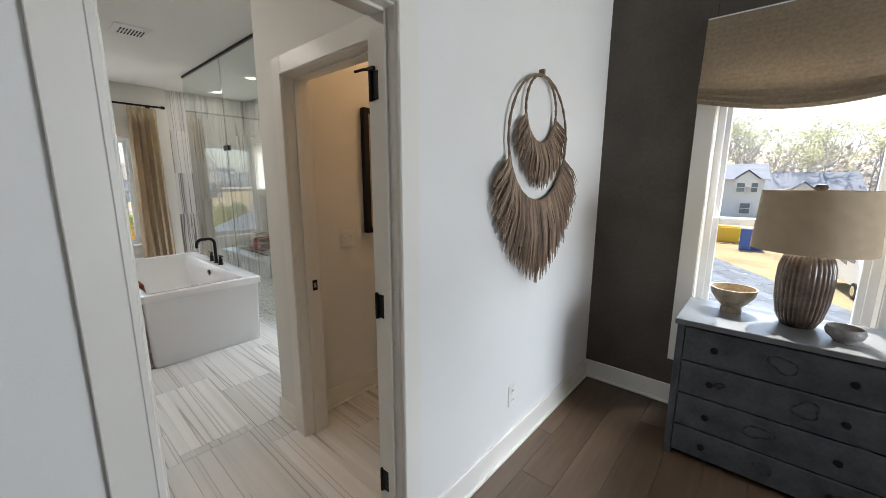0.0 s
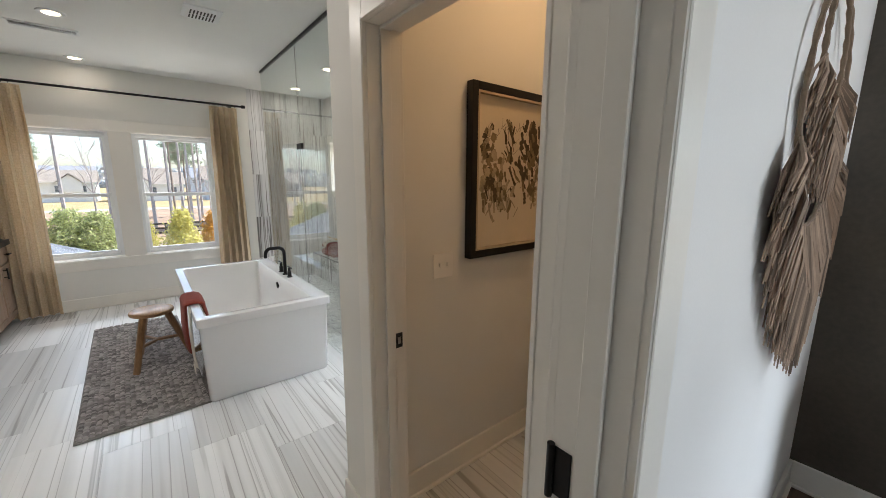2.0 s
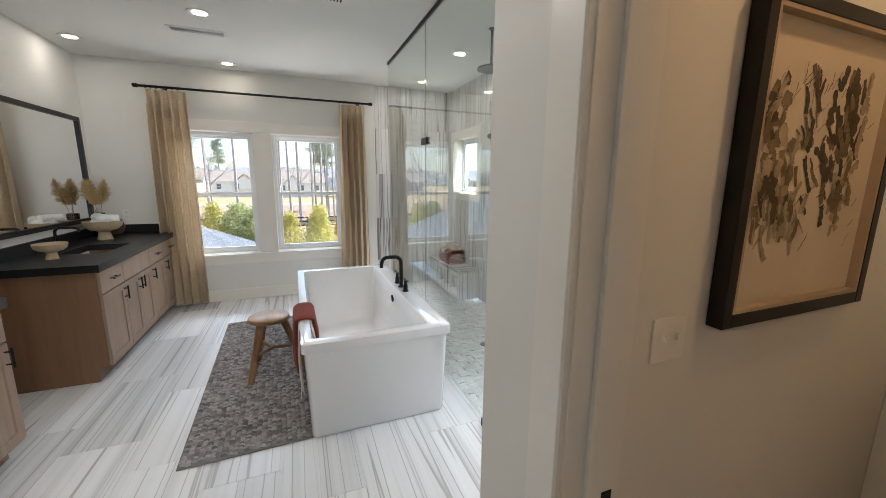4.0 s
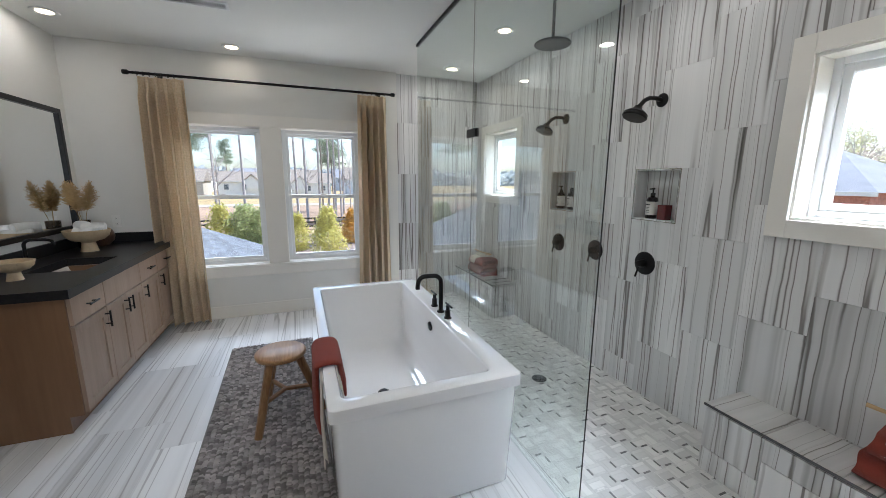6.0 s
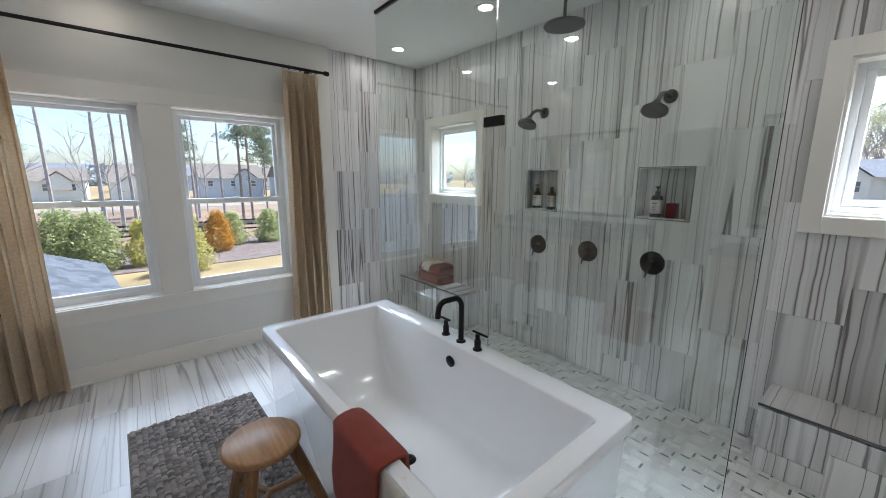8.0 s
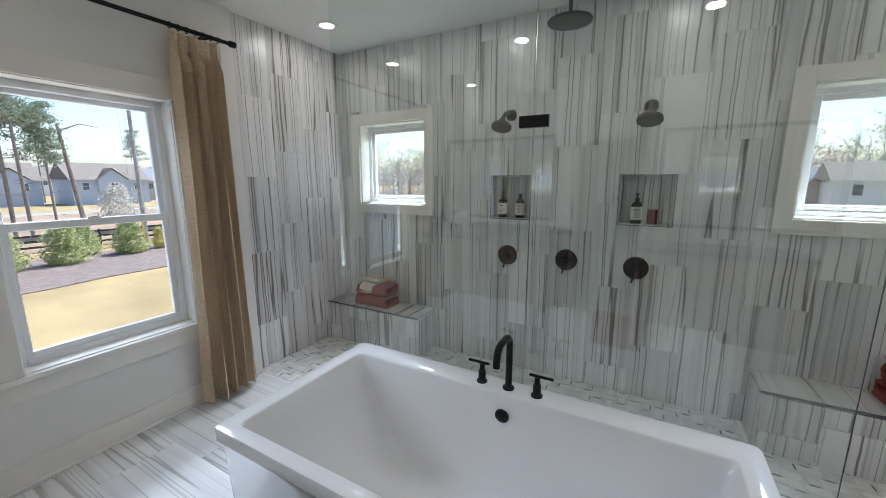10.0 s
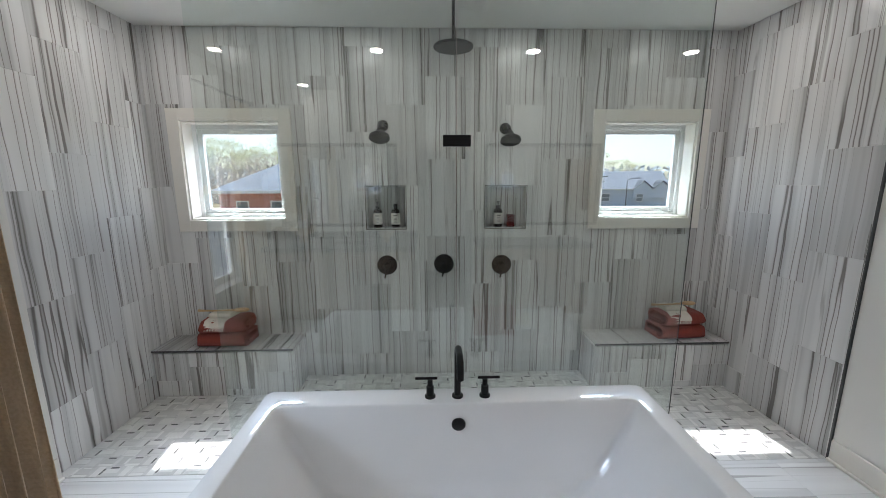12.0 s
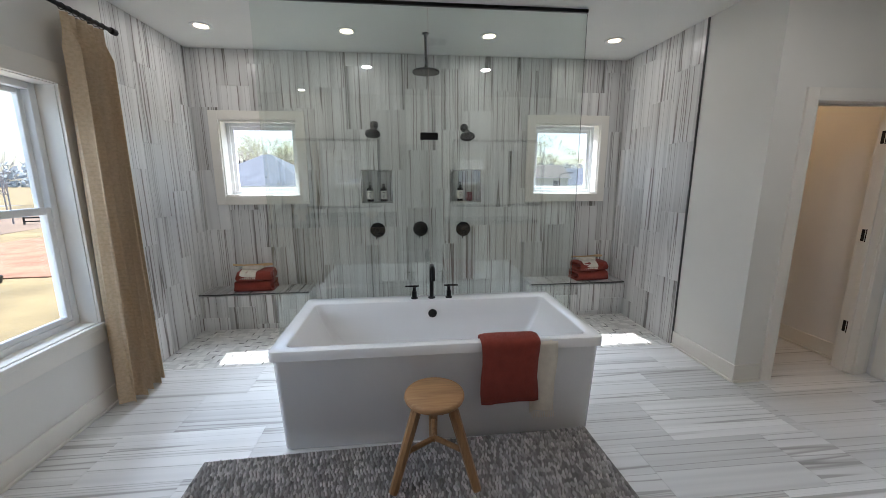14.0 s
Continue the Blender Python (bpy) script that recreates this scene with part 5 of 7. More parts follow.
# masses of brushwork: middle, spread, direction, length, width, how many, inks
MASSES = [((0.12, 0.16), (0.03, 0.07), 75, 0.10, 0.013, 40, (1, 2, 2)), ((0.06, 0.06), (0.05, 0.07), 118, 0.12, 0.010, 36, (1, 2, 2)),
          ((-0.05, 0.10), (0.02, 0.09), 100, 0.10, 0.007, 18, (1, 2)), ((-0.21, 0.12), (0.025, 0.045), 95, 0.07, 0.015, 26, (1, 2)),
          ((-0.17, -0.03), (0.05, 0.04), -88, 0.12, 0.013, 44, (0, 1, 1, 2)), ((-0.11, -0.10), (0.06, 0.03), -90, 0.15, 0.008, 22, (0, 0, 1)),
          ((0.13, -0.11), (0.03, 0.03), 60, 0.07, 0.013, 20, (0, 1)), ((0.16, 0.06), (0.03, 0.10), 90, 0.09, 0.011, 22, (0, 0, 1)),
          ((-0.14, 0.02), (0.06, 0.08), 80, 0.08, 0.014, 26, (0, 0, 1)), ((0.02, -0.02), (0.10, 0.09), 40, 0.09, 0.0012, 34, (2,)), ((-0.03, 0.20), (0.09, 0.04), 60, 0.08, 0.0012, 26, (2,))]
step = 0
for (my, mz), (sy, sz), ang, ln, w, count, inks in MASSES:
    for i in range(int(count * 0.95)):
        k = rr.choice(inks)
        step += 1
        stroke(layers[k], max(-0.24, min(0.22, rr.gauss(my, sy))), max(-0.22, min(0.21, rr.gauss(mz, sz))), radians(ang + rr.gauss(0, 10)), ln * rr.uniform(0.3, 0.75), w * rr.uniform(0.5, 1.35), rr, 0.00001 * step + 0.0002 * k)
for bm, m in zip(layers, INKS):
    part("brushwork", bm, m, paper)["kind"] = "stuff"


# ---------------------------------------------------------------- vanity
def pull(parent, x, y, z, vertical, ln=0.11):
    p = part("handle", bmesh.new(), M_BLACK, parent, "matte black bar handle")
    bm = bmesh.new()
    d = (0, 0, 1) if vertical else (1, 0, 0)
    a = Vector((x, y + 0.03, z))
    v = Vector(d) * ln / 2
    add_tube(bm, [a - v, a + v], 0.006, 10)
    for s in (-0.62, 0.62):
        add_tube(bm, [a + v * s, a + v * s + Vector((0, -0.031, 0))], 0.0045, 8)
    bmesh.ops.recalc_face_normals(bm, faces=bm.faces[:])
    bm.to_mesh(p.data); bm.free()
    return p


def shaker(parent, name, x0, x1, z0, z1, y, panel=True):
    """A front with a recessed flat panel, or a plain slab front."""
    if not panel:
        return part(name, box(x0, x1, y, y + 0.02, z0, z1, 0.0015), M_CAB, parent)
    s = 0.055
    bm = bmesh.new()
    loops = []
    for i, yy in ((0.0, y), (0.0, y + 0.0185), (0.0015, y + 0.02), (s - 0.001, y + 0.02), (s, y + 0.019), (s + 0.0015, y + 0.011)):
        loops.append([bm.verts.new(p) for p in ((x0 + i, yy, z0 + i), (x1 - i, yy, z0 + i), (x1 - i, yy, z1 - i), (x0 + i, yy, z1 - i))])
    for p, q in zip(loops, loops[1:]):
        for k in range(4):
            bm.faces.new((p[k], p[(k + 1) % 4], q[(k + 1) % 4], q[k]))
    bm.faces.new(loops[0][::-1]); bm.faces.new(loops[-1])
    return part(name, bm, M_CAB, parent)


def cabinet(x0, x1, doors, label, handle_side=1, end_panel=False, fy=0.65):
    t = thing("vanity_cabinet", ((x0 + x1) / 2, YS, 0), label, "cabinet", "vanity cabinet units")
    hw = (x1 - x0) / 2 - 0.0005
    if doors == 2:      # open at the top for the basin
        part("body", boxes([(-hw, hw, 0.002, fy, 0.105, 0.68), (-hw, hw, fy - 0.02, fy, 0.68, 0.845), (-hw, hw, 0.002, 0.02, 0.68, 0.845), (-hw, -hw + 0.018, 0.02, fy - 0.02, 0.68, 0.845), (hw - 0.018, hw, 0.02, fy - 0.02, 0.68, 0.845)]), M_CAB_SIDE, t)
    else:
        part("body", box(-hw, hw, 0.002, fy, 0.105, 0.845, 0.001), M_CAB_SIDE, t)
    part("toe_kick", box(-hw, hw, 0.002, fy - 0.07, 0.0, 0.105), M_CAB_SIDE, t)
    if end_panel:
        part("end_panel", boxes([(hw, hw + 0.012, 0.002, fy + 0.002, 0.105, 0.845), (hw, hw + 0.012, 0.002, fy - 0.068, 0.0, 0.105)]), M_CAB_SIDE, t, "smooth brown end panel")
    g = 0.003
    if doors == 2:
        f = shaker(t, "drawer_front", -hw + g, hw - g, 0.67, 0.835, fy + 0.001, False)
        for s in (-1, 1):
            a, b = (-hw + g, -g / 2) if s < 0 else (g / 2, hw - g)
            d = shaker(t, "door", a, b, 0.115, 0.66, fy + 0.001)
            pull(d, s * 0.035, fy + 0.021, 0.585, True)
    else:
        f = shaker(t, "drawer_front", -hw + g, hw - g, 0.67, 0.835, fy + 0.001, False)
        pull(f, 0, fy + 0.021, 0.755, False)
        d = shaker(t, "door", -hw + g, hw - g, 0.115, 0.66, fy + 0.001)
        pull(d, handle_side * (hw - 0.035), fy + 0.021, 0.585, True)
    return t


cabinet(-5.13, -4.735, 1, "greige wood vanity cabinet with one drawer above a door", -1, True)
cabinet(-5.74, -5.13, 2, "greige wood sink cabinet with two shaker doors")
cabinet(-6.14, -5.74, 1, "greige wood vanity cabinet with one drawer above a door", 1)
cabinet(XW + 0.001, -6.14, 1, "greige wood vanity cabinet with one drawer above a door", 1)
BX0, BX1, BY0, BY1 = -5.74, -5.24, -1.02, -0.70
top = thing("vanity_countertop", (0, 0, 0.845), "thick matte black stone countertop with low backsplash", "countertop")
part("slab", slab("y", 0, 1, (0, 1), (0, 1), []), M_STONE_BLK, top)
bm = bmesh.new()
for r in ((XW, BX0, YS, -0.545), (BX1, -4.685, YS, -0.545), (BX0, BX1, YS, BY0), (BX0, BX1, BY1, -0.545)):
    add_box(bm, r[0], r[1], r[2], r[3], 0.0005, 0.055)
top.children[0].data.clear_geometry()
bmesh.ops.remove_doubles(bm, verts=bm.verts[:], dist=0.0001)
bm.to_mesh(top.children[0].data); bm.free()
part("backsplash", boxes([(XW, -4.685, YS, YS + 0.02, 0.0555, 0.15), (XW, XW + 0.02, YS + 0.02, -0.545, 0.0555, 0.15)], 0.001), M_STONE_BLK, top)
sink = thing("sink", ((BX0 + BX1) / 2, (BY0 + BY1) / 2, 0.845), "white rectangular undermount sink", "sink")
part("basin", loft([(rounded_rect(-0.252, 0.252, -0.18, 0.18, 0.03), -0.001), (rounded_rect(-0.243, 0.243, -0.157, 0.157, 0.03), -0.001), (rounded_rect(-0.225, 0.225, -0.135, 0.135, 0.04), -0.12), (rounded_rect(-0.1, 0.1, -0.06, 0.06, 0.03), -0.135)], False, True), M_CERAMIC, sink, smooth=True)
vf = thing("sink_faucet", (-5.49, -1.12, 0.90), "matte black gooseneck basin faucet", "faucet")
part("base", lathe([(0, 0), (0.024, 0), (0.024, 0.01), (0.014, 0.014), (0, 0.014)], 20), M_BLACK, vf, smooth=True)
part("spout", tube([(0, 0, 0), (0, 0, 0.15)] + [(0, 0.04 - 0.04 * math.cos(a), 0.15 + 0.04 * math.sin(a)) for a in [i * math.pi / 12 for i in range(1, 7)]] + [(0, 0.12, 0.19), (0, 0.155, 0.18), (0, 0.165, 0.15)], 0.011, 12), M_BLACK, vf, smooth=True)
part("lever", tube([(0.0, 0.0, 0.05), (0.045, 0.0, 0.065), (0.08, 0.0, 0.07)], 0.006, 8), M_BLACK, vf, smooth=True)


def footed_bowl(x, y, label, size=1.0):
    t = thing("footed_bowl", (x, y, 0.90), label, "bowl", "footed bowls")
    part("bowl", lathe([(0, 0.0), (0.062, 0.0), (0.056, 0.02), (0.046, 0.075), (0.055, 0.085), (0.11, 0.10), (0.145, 0.135), (0.158, 0.185), (0.152, 0.187), (0.137, 0.142), (0.10, 0.112), (0, 0.100)], 40), M_CERAM_T, t, smooth=True)
    t.scale = (size, size, size)
    return t


def rolled(x, y, z, ln, r, rz, rx=0):
    t = thing("rolled_towel", (0, 0, 0), "white terry towel rolled up in a footed bowl", "towel", "rolled towels")
    bm = bmesh.new()
    pts = []
    add_tube(bm, [(-ln / 2, 0, 0), (-ln / 2 + 0.006, 0, 0), (0, 0, 0.002), (ln / 2 - 0.006, 0, 0), (ln / 2, 0, 0)], r, 18, [r * 0.8, r, r * 1.03, r, r * 0.8])
    part("roll", bm, M_TOWEL_WH, t, smooth=True)
    t.matrix_world = pose(x, y, z, rx, 0, rz)
    return t


M_TOWEL_WH = material("white_terry", (0.80, 0.80, 0.78), 0.95, var=0.06, scale=20, bump=0.9, bscale=420, sheen=0.3)
footed_bowl(-6.10, -1.02, "sand ceramic footed bowl filled with rolled white towels")
for i, (dx, dy, dz, rz) in enumerate(((-0.05, 0.0, 0.165, 78), (0.045, 0.01, 0.165, 70), (0.0, -0.02, 0.215, 40), (0.01, 0.05, 0.20, 100))):
    rolled(-6.10 + dx, -1.02 + dy, 0.90 + dz, 0.17, 0.044, rz)
footed_bowl(-5.06, -0.96, "small sand ceramic footed bowl on the black counter", 0.64)

vase = thing("vase", (-6.42, -1.06, 0.90), "round dark brown ceramic vase on the counter", "vase")
part("body", lathe([(0, 0), (0.05, 0), (0.09, 0.04), (0.105, 0.09), (0.09, 0.14), (0.045, 0.17), (0.035, 0.18), (0.04, 0.19), (0.03, 0.19), (0.028, 0.175), (0, 0.1)], 36), M_VASE, vase, smooth=True)
gv = thing("glass_vase", (-6.30, -1.12, 0.90), "smoked glass vase holding dried grass plumes", "vase")
part("body", lathe([(0, 0), (0.045, 0), (0.055, 0.01), (0.07, 0.12), (0.05, 0.19), (0.052, 0.25), (0.048, 0.25), (0.046, 0.19), (0.065, 0.12), (0.05, 0.014), (0, 0.012)], 32), glass("smoked_glass", (0.55, 0.48, 0.42)), gv, smooth=True)
rr = random.Random(4)
for k, (dx, dy) in enumerate(((0.13, 0.02), (-0.10, 0.03), (0.05, -0.04))):
    st = part("stem", tube([(0, 0, 0.03), (dx * 0.35, dy * 0.4, 0.28), (dx, dy, 0.46)], 0.0025, 6), M_PAMPAS, gv, "dried grass plume")
    pl = bmesh.new()
    for i in range(420):
        s = rr.random()
        z = 0.34 + 0.22 * s
        f = 0.35 + 0.65 * (z - 0.28) / 0.2
        w = 0.075 * math.sin(math.pi * min(1, 0.15 + 0.85 * s)) + 0.01
        a = rr.uniform(0, 6.28)
        b = Vector((dx * f, dy * f, z))
        add_tube(pl, [b, b + Vector((math.cos(a) * w * rr.uniform(0.3, 1), math.sin(a) * w * rr.uniform(0.3, 1), rr.uniform(-0.01, 0.05)))], 0.002, 3)
    part("plume", pl, M_PAMPAS, st)

for mirx in (-5.68, -3.06):
  mir = thing("wall_mirror", (mirx, YS, 1.585), "large black framed rectangular mirror above the vanity", "mirror")
  MW, MH = 0.755, 0.525
  part("frame", boxes([(-MW, -MW + 0.04, 0.002, 0.035, -MH, MH), (MW - 0.04, MW, 0.002, 0.035, -MH, MH), (-MW + 0.04, MW - 0.04, 0.002, 0.035, -MH, -MH + 0.04), (-MW + 0.04, MW - 0.04, 0.002, 0.035, MH - 0.04, MH)], 0.002), M_BLACK, mir)
  part("mirror_glass", box(-MW + 0.03, MW - 0.03, 0.004, 0.016, -MH + 0.03, MH - 0.03), M_MIRROR, mir, "clear silvered mirror glass")


def outlet(loc, axis, label="white duplex wall outlet"):
    t = thing("wall_outlet", loc, label, "outlet")
    part("plate", box(0.0, 0.005, -0.036, 0.036, -0.06, 0.06, 0.0015), M_PLATE, t)
    for z in (-0.026, 0.026):
        s = part("socket", box(0.005, 0.008, -0.017, 0.017, z - 0.015, z + 0.015, 0.002), M_PLATE, t)
        part("slot", boxes([(0.008, 0.0085, -0.008, -0.005, z - 0.006, z + 0.006), (0.008, 0.0085, 0.005, 0.008, z - 0.005, z + 0.005)]), M_DARK, s)
    return t


outlet((XW, -0.985, 1.107), "x")
outlet((-0.885, 1.872, 0.346), "x")

cabinet(-3.53, -3.135, 1, "greige wood vanity cabinet with one drawer above a door", -1, False, 0.555)
cabinet(-3.925, -3.53, 1, "greige wood vanity cabinet with one drawer above a door", -1, False, 0.555)
cabinet(-3.135, -2.60, 2, "greige wood sink cabinet with two shaker doors", 1, False, 0.555)
top2 = thing("vanity_countertop", (0, 0, 0.845), "thick matte black stone countertop with low backsplash", "countertop")
part("slab", box(-3.945, -2.58, YS, -0.642, 0.0005, 0.055, 0.002), M_STONE_BLK, top2)

# ---------------------------------------------------------------- bedroom
mac = thing("raffia_wall_hanging", (-0.862, 2.02, 1.695), "two-hoop raffia fringe wall hanging on a small hook", "wall hanging")
RO, RI = 0.305, 0.16
part("hook", box(-0.022, 0.006, -0.008, 0.008, RO - 0.004, RO + 0.03, 0.002), M_RATTAN, mac)
for nm, r, cz in (("outer_hoop", RO, 0.0), ("inner_hoop", RI, RO - RI)):
    bm = bmesh.new()
    n = 72
    add_tube(bm, [(0.0, r * math.cos(2 * math.pi * k / n), cz + r * math.sin(2 * math.pi * k / n)) for k in range(n + 1)], 0.0065, 8, [0.0062 + 0.0014 * math.sin(k * 2.1) for k in range(n + 1)], False)
    part(nm, bm, M_RATTAN, mac, smooth=True)


def fringe(name, r, cz, a0, a1, tip_z, side, n, seed):
    """Raffia strands knotted along the lower arc of a hoop."""
    rr = random.Random(seed)
    bm = bmesh.new()
    for i in range(n):
        s = (i + rr.random()) / n
        a = radians(a0 + (a1 - a0) * s)
        y, z = r * math.cos(a), cz + r * math.sin(a)
        m = 1 - abs(2 * s - 1)                      # 0 at the ends, 1 in the middle
        # the outline of the ends: a pointed leaf
        fan = (1 - m) ** 1.1
        dy, dz = math.cos(a) * (0.18 + 0.52 * fan), -1 + 0.50 * fan
        d = Vector((0, dy, dz)).normalized()
        ln = (side + (abs(tip_z - (cz - r)) - side) * m ** 0.9) * rr.uniform(0.82, 1.05)
        x = rr.uniform(-0.012, 0.034)
        sag = Vector((0, 0, -0.10 * ln * (1 - m)))
        p0 = Vector((0.004, y, z))
        p1 = p0 + d * ln * 0.5 + Vector((x, rr.uniform(-0.006, 0.006), 0)) + sag * 0.3
        p2 = p0 + d * ln + Vector((x * 0.9, rr.uniform(-0.012, 0.012), 0)) + sag
        add_tube(bm, [p0, p1, p2], 0.0026, 4, [0.0038, 0.0040, 0.0016])
    ob = part(name, bm, M_RAFFIA, mac)
    ob["kind"] = "stuff"


fringe("outer_fringe", RO, 0.0, 196, 344, -0.73, 0.17, 520, 1)
fringe("inner_fringe", RI, RO - RI, 192, 348, -0.25, 0.13, 270, 2)

DX0, DX1, DY0, DY1, DZ = -0.24, 0.74, 2.455, 2.93, 0.783
dresser = thing("dresser", ((DX0 + DX1) / 2, (DY0 + DY1) / 2, 0), "worn charcoal-stained wooden dresser with four drawers", "dresser")
hw, hd = (DX1 - DX0) / 2, (DY1 - DY0) / 2
part("top", box(-hw - 0.012, hw + 0.012, -hd - 0.012, hd, DZ - 0.03, DZ, 0.003), M_DRESSER_SHEEN, dresser)
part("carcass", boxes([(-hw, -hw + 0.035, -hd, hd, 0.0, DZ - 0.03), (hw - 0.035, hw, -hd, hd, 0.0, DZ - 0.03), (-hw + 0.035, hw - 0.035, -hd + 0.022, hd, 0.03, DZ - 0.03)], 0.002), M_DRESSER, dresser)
rr = random.Random(9)
zs = [0.03, 0.19, 0.375, 0.56, 0.748]
MARKS = {3: [(0.19, 0.659, 0.048, 0.036)], 2: [(0.287, 0.474, 0.05, 0.035), (-0.03, 0.473, 0.018, 0.014)], 1: [(0.139, 0.29, 0.05, 0.032)], 0: [(0.181, 0.115, 0.03, 0.028), (0.47, 0.10, 0.04, 0.03)]}
for k in range(4):
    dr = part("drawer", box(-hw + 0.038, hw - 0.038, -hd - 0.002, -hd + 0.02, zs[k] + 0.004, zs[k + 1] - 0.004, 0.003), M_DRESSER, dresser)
    for kx in (-0.07, 0.412):
        kn = part("knob", lathe([(0, 0.026), (0.014, 0.024), (0.017, 0.018), (0.012, 0.010), (0.010, 0.0)], 16), M_BLACK, dr, "dark metal knob", True)
        kn.matrix_local = pose(kx - (DX0 + DX1) / 2, -hd - 0.002, (zs[k] + zs[k + 1]) / 2, 90, 0, 0)
    for mx, mz, ra, rb in MARKS[k]:
        bm = bmesh.new()
        n = 26
        ph = rr.uniform(0, 6)
        pts = []
        for i in range(n + 1):
            a = 2 * math.pi * (i % n) / n
            q = 1 + 0.22 * math.sin(2 * a + ph) + 0.13 * math.sin(3 * a + 2 * ph)
            pts.append((mx - (DX0 + DX1) / 2 + ra * q * math.cos(a), -hd - 0.002, mz + rb * q * math.sin(a)))
        add_tube(bm, pts, 0.004, 6, [0.0035 + 0.002 * math.sin(i * 1.7) for i in range(n + 1)], False)
        part("knot_ring", bm, M_DARK, dr, smooth=True)

lamp = thing("table_lamp", (0.225, 2.735, DZ), "fluted brown ceramic table lamp with an oatmeal drum shade", "lamp")
part("base", lathe([(0, 0), (0.062, 0.0), (0.068, 0.008), (0.088, 0.05), (0.102, 0.13), (0.107, 0.22), (0.104, 0.30), (0.092, 0.345), (0.07, 0.37), (0.035, 0.385), (0, 0.388)], 120, (0, 0, 0), 0.05, 30), M_LAMP, lamp, smooth=True)
part("neck", tube([(0, 0, 0.38), (0, 0, 0.42)], 0.012, 12), M_CHROME, lamp, smooth=True)
part("shade", lathe([(0.228, 0.382), (0.212, 0.668), (0.209, 0.668), (0.225, 0.382), (0.228, 0.382)], 64), M_SHADE, lamp, "oatmeal linen drum shade", True)
part("spider", boxes([(-0.208, 0.208, -0.003, 0.003, 0.645, 0.650), (-0.003, 0.003, -0.208, 0.208, 0.645, 0.650)]), M_CHROME, lamp)
part("harp", tube([(0, 0, 0.39), (0, 0, 0.66)], 0.004, 8), M_CHROME, lamp)
part("finial", lathe([(0, 0.655), (0.012, 0.655), (0.010, 0.664), (0.022, 0.672), (0.026, 0.684), (0.020, 0.695), (0, 0.700)], 24), M_LAMP, lamp, "turned brown finial", True)

bowl = thing("footed_stone_bowl", (-0.043, 2.775, DZ), "marbled cream and brown footed stone bowl on the dresser", "bowl")
part("bowl", lathe([(0, 0), (0.048, 0), (0.05, 0.012), (0.045, 0.03), (0.07, 0.055), (0.097, 0.095), (0.106, 0.135), (0.100, 0.135), (0.088, 0.095), (0.06, 0.06), (0, 0.048)], 40), M_BOWL, bowl, smooth=True)
bowl2 = thing("small_bowl", (0.375, 2.60, DZ), "small grey stoneware bowl on the dresser", "bowl")
part("bowl", lathe([(0, 0), (0.035, 0), (0.038, 0.01), (0.062, 0.03), (0.068, 0.05), (0.062, 0.07), (0.056, 0.068), (0.058, 0.05), (0.045, 0.03), (0, 0.02)], 32), M_BOWL2, bowl2, smooth=True)

rs = thing("roman_shade", (0.14, 2.96, 2.56), "oatmeal woven roman shade half raised over the window", "window shade")
bm = bmesh.new()
prof = [(0.0, -0.16), (-0.02, -0.18), (-0.035, -0.28), (-0.045, -0.42), (-0.06, -0.50), (-0.085, -0.545), (-0.075, -0.575), (-0.045, -0.565), (-0.05, -0.545), (-0.09, -0.585), (-0.085, -0.605), (-0.045, -0.595), (-0.05, -0.57), (-0.095, -0.612), (-0.08, -0.63), (-0.03, -0.60)]
n = 30
rows = []
for i in range(n + 1):
    s = i / n
    x = -0.475 + 0.95 * s
    sag = math.sin(math.pi * s)
    rows.append([bm.verts.new((x, y, z - (0.075 * sag * min(1, max(0, (-z - 0.3) / 0.3))))) for y, z in prof])
for a, b in zip(rows, rows[1:]):
    for k in range(len(prof) - 1):
        bm.faces.new((a[k], a[k + 1], b[k + 1], b[k]))
bmesh.ops.solidify(bm, geom=bm.faces[:], thickness=0.003)
M_ROMAN_T = curtain_cloth("roman_shade_linen", (0.48, 0.385, 0.27), (0.58, 0.475, 0.345))
part("cloth", bm, M_ROMAN_T, rs, smooth=True)
part("head_rail", box(-0.475, 0.475, -0.012, 0.03, -0.20, -0.165), M_VINYL, rs)
setting("trim_wall_covering_seam", box(-0.300, -0.296, 2.9985, 3.0, 2.18, H), M_DARK, "seam of the dark wall covering", "trim")

# ---------------------------------------------------------------- outdoors
GZ = -3.3
M_LAWN = material("dormant_lawn", (0.29, 0.22, 0.108), 0.95, var=0.28, scale=0.35, bump=0.4, bscale=9)
M_MULCH = material("mulch", (0.17, 0.135, 0.125), 0.95, var=0.35, scale=2.5, bump=0.8, bscale=25)
M_CLAY = material("red_clay", (0.40, 0.20, 0.12), 0.95, var=0.3, scale=0.6, bump=0.8, bscale=4)
M_STRAW = material("bare_field", (0.25, 0.175, 0.125), 0.95, var=0.3, scale=0.2, bump=0.5, bscale=5)
M_ROAD = material("concrete_road", (0.26, 0.255, 0.245), 0.9, var=0.1, scale=0.5, bump=0.2, bscale=30)
M_SHINGLE = material("grey_shingle", (0.105, 0.12, 0.145), 0.9, var=0.2, scale=6, bump=0.4, bscale=60, island=0.35)
M_ROOF = material("slate_blue_roof", (0.20, 0.215, 0.255), 0.9, var=0.2, scale=1.2, bump=0.3, bscale=14)
M_ROOF2 = material("brown_grey_roof", (0.20, 0.175, 0.155), 0.9, var=0.2, scale=1.2, bump=0.3, bscale=14)
M_SIDING_W = material("white_siding", (0.72, 0.72, 0.70), 0.7, var=0.04, scale=0.8)
